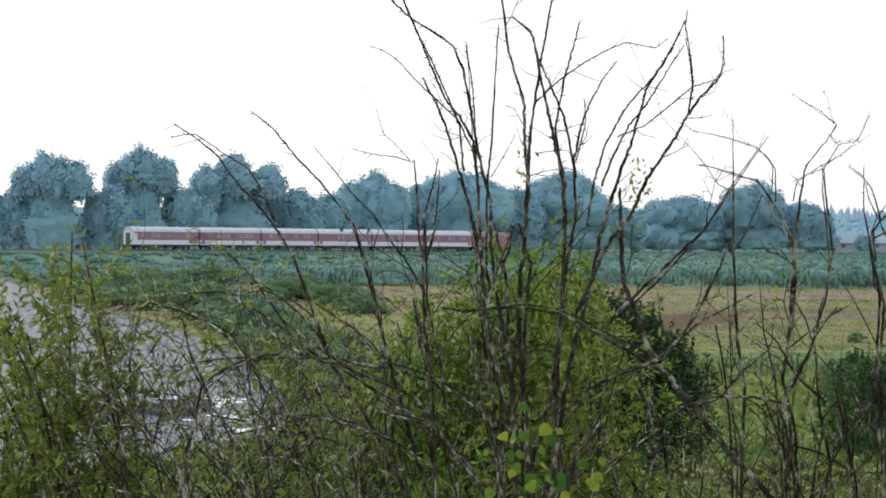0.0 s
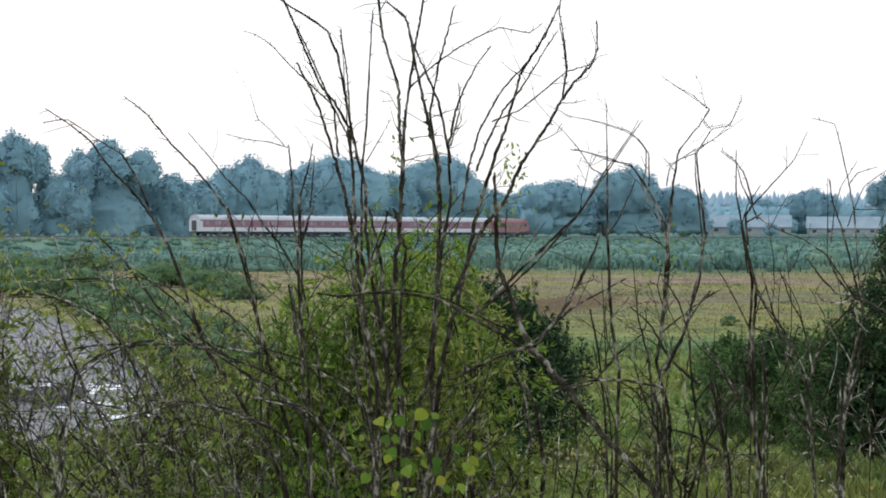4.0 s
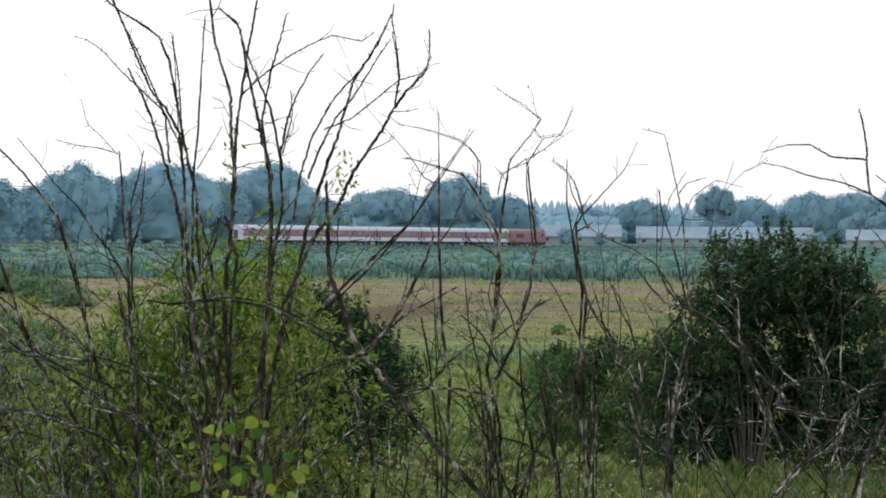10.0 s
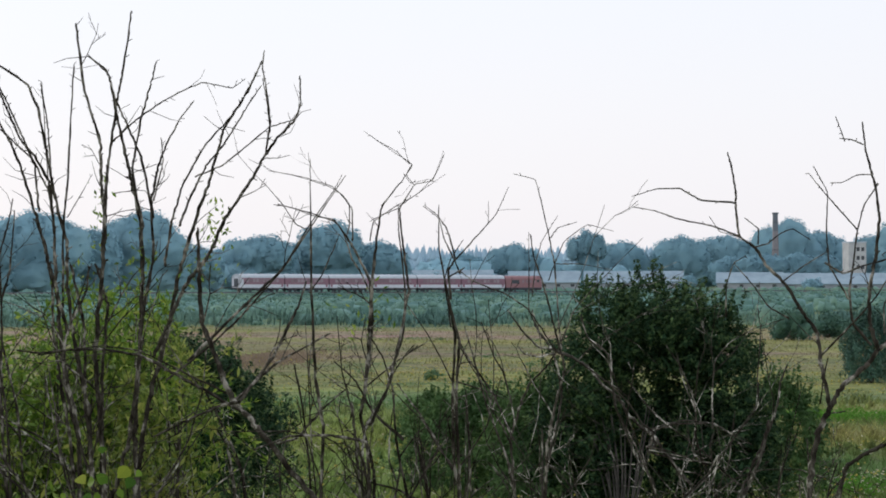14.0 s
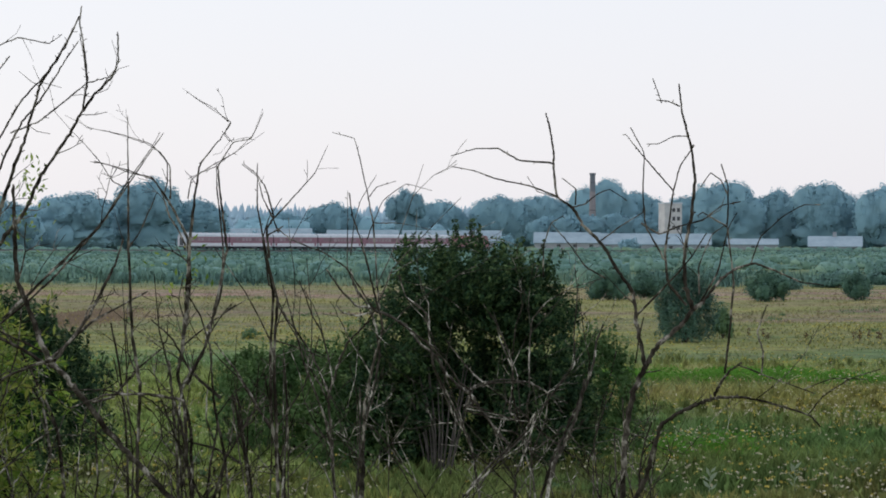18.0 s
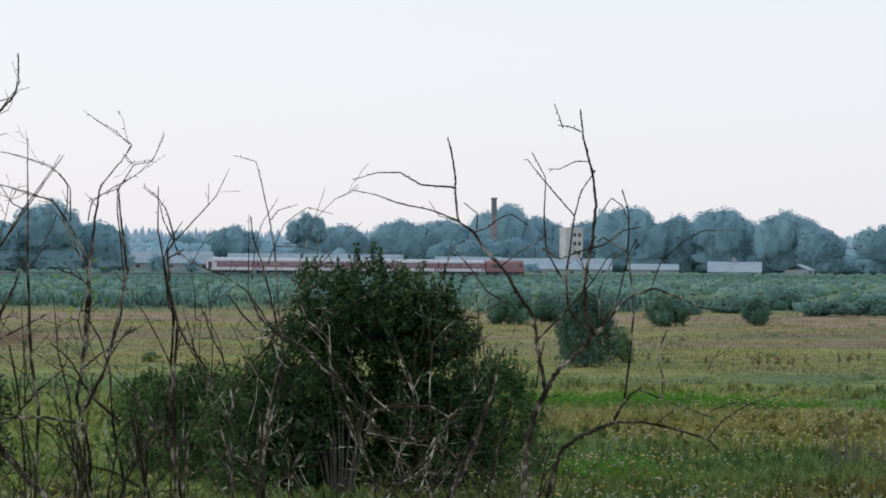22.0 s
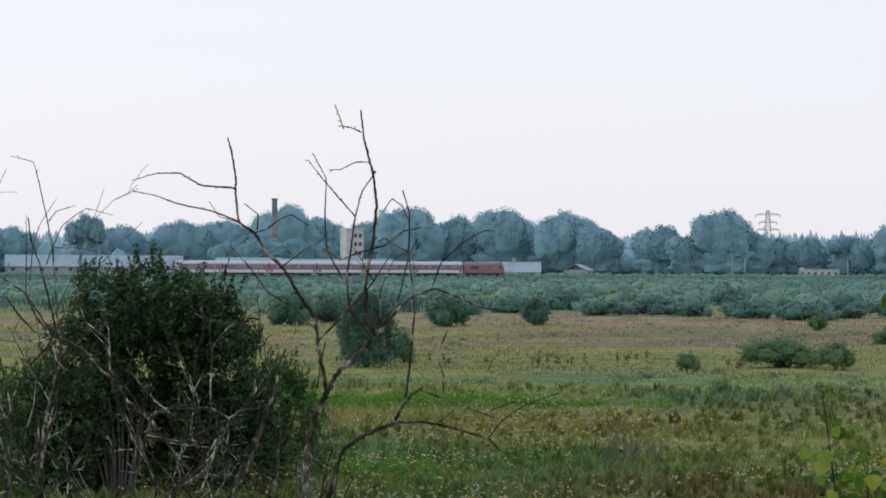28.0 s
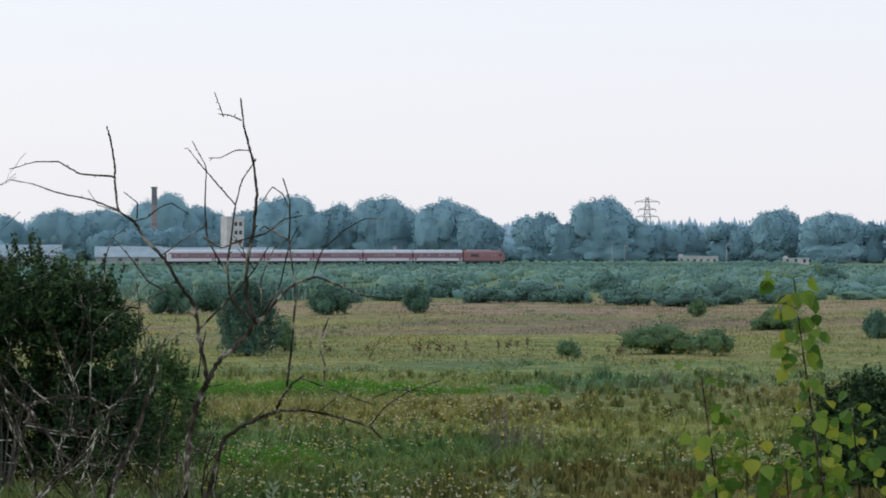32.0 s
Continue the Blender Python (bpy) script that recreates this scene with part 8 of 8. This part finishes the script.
def leafy_shrub(x, y, z0, z1, rx, ry, shoots, mat, label, leaf=0.045, per=26, arch=0.25, bare=0.0, seed=1, thick=0.0032, wood=None, peak=0.9, lean=0.0):
    """Many thin shoots rising from one stool, set with narrow leaves."""
    rng = np.random.default_rng(seed)
    s = thing("willow_shrub", label, "shrub", group="leafy willows on the bank")
    base = np.array([x, y, float(ground_z(x, y)) - 0.1])
    tw, pts, heads = Tubes(4), [], []
    for k in range(shoots):
        top = np.array([x + rx * rng.uniform(-1, 1), y + ry * rng.uniform(-1, 1), z0 + (z1 - z0) * rng.random() ** peak])
        drop = top[2] - rng.uniform(0.5, 1.0)
        low = np.array([top[0] + lean * rng.uniform(0.3, 1.7) + rng.normal() * arch, top[1] + rng.normal() * 0.1, drop])
        root = base + rng.normal(size=3) * (0.2, 0.2, 0.0)
        if k % 6 == 0:
            b = Tubes(6)
            line = spline([root, (root + low) / 2 + rng.normal(size=3) * 0.15, low, top], 6)
            b.add(line, np.linspace(0.018, 0.0025, len(line)))
            piece("stem", b.mesh("stem", bark), s)
        line = spline([low, (low + top) / 2 + rng.normal(size=3) * 0.05 + (lean * 0.12, 0, abs(lean) * 0.28), top], 7)
        tw.add(line, np.linspace(thick, 0.0012, len(line)))
        for m in range(3):
            i = rng.integers(2, len(line) - 2)
            e = line[i] + unit(rng.normal(size=3) * (1, 0.6, 0.6) + (0, 0, 0.5)) * rng.uniform(0.1, 0.3)
            tw.add([line[i], (line[i] + e) / 2 + rng.normal(size=3) * 0.012, e], [0.0022, 0.0016, 0.0009])
            if rng.random() > bare:
                q = rng.random((per // 3, 1))
                pts.append(line[i] + (e - line[i]) * q)
                heads.append(np.repeat((e - line[i])[None], per // 3, 0))
        if rng.random() > bare:
            i = rng.integers(2, len(line), per)
            pts.append(line[i])
            heads.append(np.repeat((top - low)[None], per, 0))
    piece("twig_growth", tw.mesh("twig_growth", wood or bark), s, "thin brown shoots", "stuff")
    pts, heads = np.concatenate(pts), unit(np.concatenate(heads))
    way = unit(heads * 0.7 + rng.normal(size=pts.shape) * 0.7)
    size = leaf * rng.uniform(0.6, 1.3, len(pts))
    v, f = leaf_quads(pts + way * size[:, None] * 0.5, size, 0.29, rng, heading=way)
    piece("foliage", mesh_of("foliage", v, f, mat), s, "narrow yellow-green willow leaves")


leafy_shrub(-3.76, 9.2, 5.6, 7.0, 0.34, 0.6, 105, willow_leaf, "leafy yellow-green willow shrub on the bank", leaf=0.043, per=76, peak=1.2, seed=2)
leafy_shrub(-4.08, 9.9, 5.3, 6.4, 0.26, 0.5, 80, fresh_leaf, "dense low green willow over the river bank", leaf=0.037, per=66, seed=12)
leafy_shrub(-2.34, 10.7, 5.5, 6.80, 0.26, 0.4, 130, fresh_leaf, "dense leafy green willow between the bare stems", leaf=0.043, per=86, seed=3)
leafy_shrub(-2.04, 10.6, 5.4, 6.93, 0.26, 0.4, 250, fresh_leaf, "full green willow behind the tall bare stems", leaf=0.042, per=92, peak=1.0, seed=14)
leafy_shrub(-1.70, 9.6, 5.4, 6.72, 0.15, 0.3, 70, willow_leaf, "upright leafy willow shoots behind the bare stems", leaf=0.044, per=80, seed=4)
leafy_shrub(-2.9, 10.9, 5.4, 6.72, 0.50, 0.6, 95, willow_leaf, "half-bare willow with small olive leaves", leaf=0.042, per=50, bare=0.15, seed=5, thick=0.0022, wood=grey)
leafy_shrub(-2.45, 9.6, 5.2, 6.2, 0.55, 0.5, 120, fresh_leaf, "low leafy willow under the crooked branches", leaf=0.043, per=62, bare=0.05, seed=15, wood=grey)
leafy_shrub(-1.2, 9.9, 5.2, 6.12, 0.6, 0.5, 110, willow_leaf, "low sparse yellow-green willow shoots on the bank", leaf=0.036, per=44, bare=0.15, seed=6)


def dead_tangle(root, aims, label, seed, wood, leaves=0, crook=1.0, side_len=0.42):
    """Crooked branches that run to their aims, with forks and short twigs on them."""
    rng = np.random.default_rng(seed)
    s = thing("dead_thicket", label, "shrub", group="dead tangles on the bank")
    fine, tips = Tubes(4), []

    def crooked(a, b, kinks, sway):
        """A line of straight runs between small elbows."""
        d = b - a
        span = np.linalg.norm(d)
        q = np.sort(np.concatenate([[0, 1], (np.arange(kinks) + rng.uniform(0.2, 0.8, kinks)) / kinks]))
        p = a + d * q[:, None]
        p[1:-1] += rng.normal(size=(len(p) - 2, 3)) * span * sway * (1, 0.6, 1)
        return p

    def twig(p, way, length, r, depth):
        e = p + way * length
        line = crooked(p, e, 3 + depth % 2, 0.07 * crook)
        line[-1] += rng.normal(size=3) * length * 0.15
        rad = np.linspace(r, max(r * 0.5, 0.0008), len(line))
        fine.add(line, rad)
        for k in range(1, len(line) - 1 + (depth < 2)):
            if depth < 2 and k < len(line) - 1 and rng.random() < 0.8:
                d = unit(line[k + 1] - line[k])
                side = unit(np.cross(d, rng.normal(size=3) * (0.3, 1.0, 0.3)))
                twig(line[k], unit(d * 0.8 + side * rng.uniform(0.5, 1.0)), length * rng.uniform(0.3, 0.6), rad[k] * 0.75, depth + 1)
        tips.append(line[-1])

    for aim in aims:
        start = np.array([root[0] + rng.normal() * 0.15, root[1] + rng.normal() * 0.12, float(ground_z(root[0], root[1])) - 0.05])
        aim = np.array(aim)
        elbow = start + (aim - start) * (0.35, 0.5, 0.62) + rng.normal(size=3) * 0.10
        line = np.vstack([spline([start, elbow, aim], 6)])
        line[1:-1] += rng.normal(size=(len(line) - 2, 3)) * 0.018 * crook
        r = rng.uniform(0.005, 0.0105)
        rad = np.linspace(r * 1.5, 0.0014, len(line)) * rng.uniform(0.9, 1.12, len(line))
        t = Tubes(6)
        t.add(line, rad)
        piece("branch", t.mesh("branch", wood), s)
        for k in range(3, len(line) - 1):
            for u in (0.2, 0.65):
                p = line[k] + (line[k + 1] - line[k]) * u
                if p[2] > 5.7 and rng.random() < 0.85:
                    d = unit(line[k + 1] - line[k])
                    side = unit(np.cross(d, rng.normal(size=3) * (0.3, 1.0, 0.3)))
                    twig(p, unit(d * 0.9 + side * rng.uniform(0.4, 1.0)), side_len * rng.uniform(0.25, 1.0), min(rad[k] * 0.65, 0.0042), 1)
    piece("twig_growth", fine.mesh("twig_growth", wood), s, "fine crooked dead twigs", "stuff")
    if leaves:
        c = np.repeat(np.array(tips), leaves, 0) + rng.normal(size=(len(tips) * leaves, 3)) * 0.012
        v, f = leaf_quads(c, rng.uniform(0.026, 0.05, len(c)), 0.36, rng)
        piece("foliage", mesh_of("foliage", v, f, willow_leaf), s, "few small yellow-green leaves")


def aims_in(n, seed, x0, x1, y0, y1, z0, z1):
    rng = np.random.default_rng(seed)
    return [(rng.uniform(x0, x1), rng.uniform(y0, y1), rng.uniform(z0, z1)) for _ in range(n)]


dead_tangle((-2.45, 10.3), aims_in(18, 31, -3.7, -2.4, 9.9, 10.7, 6.05, 6.85), "grey tangle of crooked half-dead willow branches", 41, grey, 2)
dead_tangle((-3.6, 9.7), aims_in(12, 32, -3.6, -2.5, 9.2, 9.8, 6.1, 6.8), "low crooked dead willow branches over the river bank", 42, grey, 1)
dead_tangle((-2.25, 9.3), aims_in(14, 37, -3.7, -2.4, 8.9, 9.4, 6.25, 6.9), "long arching half-dead willow branches by the river", 47, grey, 2)
dead_tangle((-2.2, 9.6), aims_in(6, 33, -2.6, -1.5, 9.3, 10.0, 6.0, 6.65), "grey dead twigs among the tall bare stems", 46, grey, 0)
dead_tangle((-1.35, 8.9), aims_in(8, 34, -1.75, -0.9, 8.6, 9.2, 6.05, 6.45), "pale dead twigs below the leaning bough", 43, grey, 0, 0.8, 0.22)
dead_tangle((0.5, 7.5), aims_in(5, 38, -0.2, 0.95, 7.3, 7.8, 6.2, 6.6), "thin dark dead branches before the large bush", 48, bark, 0, 0.6, 0.3)
dead_tangle((-0.75, 8.2), aims_in(9, 36, -1.1, -0.1, 8.0, 8.4, 6.3, 6.9), "thin bare brown saplings with forked twigs", 45, bark, 0, 1.0, 0.2)


# ---- poplar saplings ----
def poplar_leaf_mesh():
    bm = bmesh.new()
    rim = [(0, 0), (0.36, 0.10), (0.52, 0.34), (0.40, 0.62), (0.16, 0.88), (0, 1.05), (-0.16, 0.88), (-0.40, 0.62), (-0.52, 0.34), (-0.36, 0.10)]
    vs = [bm.verts.new((x, y, abs(x) * 0.22 - 0.10 * y * y)) for x, y in rim]
    mid = [bm.verts.new((0, y, -0.10 * y * y)) for y in (0.35, 0.7)]
    for a, b in zip(range(0, 5), range(1, 6)):
        m = mid[0] if a < 3 else mid[1]
        bm.faces.new((vs[a], vs[b], m))
        bm.faces.new((vs[(10 - a) % 10], m, vs[10 - b]))
    bm.faces.new((vs[3], mid[1], mid[0]))
    bm.faces.new((vs[7], mid[0], mid[1]))
    me = bpy.data.meshes.new("leaf")
    bm.to_mesh(me)
    bm.free()
    me.materials.append(poplar_leaf)
    return me


LEAF = poplar_leaf_mesh()


def poplar_sapling(stems, size, count, label, seed):
    rng = np.random.default_rng(seed)
    s = thing("poplar_sapling", label, "sapling", group="poplar saplings on the bank")
    for points, share in stems:
        line = spline(points, 8)
        t = Tubes(6)
        t.add(line, np.linspace(0.006, 0.0012, len(line)))
        piece("stem", t.mesh("stem", bark), s)
        for k in range(int(count * share)):
            i = int(len(line) * (0.33 + 0.67 * rng.random() ** 1.35))
            side = unit(rng.normal(size=3) * (1, 0.8, 0.5))
            e = line[i] + side * rng.uniform(0.02, 0.07)
            t = Tubes(4)
            t.add([line[i], (line[i] + e) / 2 + (0, 0, 0.005), e], [0.0009, 0.0008, 0.0007])
            stalk = piece("leaf_stalk", t.mesh("leaf_stalk", poplar_leaf), s)
            lf = piece("leaf", LEAF, stalk)
            z = size * rng.uniform(0.6, 1.25)
            down = Vector(unit(side * 0.5 + (0, 0, -0.9) + rng.normal(size=3) * 0.3))
            face = Vector(rng.normal(size=3) + np.array([0, -1.2, 0.6]))
            xa = down.cross(face).normalized()
            za = xa.cross(down).normalized()
            m = Matrix((xa, down, za)).transposed().to_4x4()
            lf.matrix_basis = Matrix.Translation(e) @ m @ Matrix.Diagonal((z, z, z, 1))


poplar_sapling([([(-1.40, 7.4, 4.0), (-1.42, 7.38, 5.6), (-1.41, 7.37, 6.15), (-1.42, 7.37, 6.47)], 0.3), ([(-1.36, 7.3, 4.0), (-1.34, 7.3, 5.7), (-1.31, 7.3, 6.40)], 0.3),
                ([(-1.44, 7.4, 4.0), (-1.5, 7.4, 5.8), (-1.50, 7.4, 6.42)], 0.2), ([(-1.3, 7.2, 4.0), (-1.26, 7.2, 5.8), (-1.24, 7.2, 6.33)], 0.2)], 0.038, 150, "young poplar with bright yellow-green leaves", 4)
poplar_sapling([([(2.12, 5.9, 4.3), (2.09, 5.85, 6.2), (2.055, 5.85, 6.45), (2.014, 5.85, 6.71), (1.985, 5.85, 6.92)], 0.28), ([(1.85, 5.9, 4.3), (1.80, 5.85, 6.1), (1.79, 5.85, 6.4), (1.753, 5.85, 6.68)], 0.16),
                ([(2.2, 5.9, 4.3), (2.19, 5.9, 6.2), (2.15, 5.9, 6.64)], 0.18), ([(1.9, 5.8, 4.3), (1.86, 5.8, 6.1), (1.85, 5.8, 6.52)], 0.2), ([(2.0, 5.8, 4.3), (1.98, 5.8, 6.1), (1.95, 5.8, 6.46)], 0.18)],
               0.034, 520, "young poplar with drooping fresh green leaves", 6)

motions()
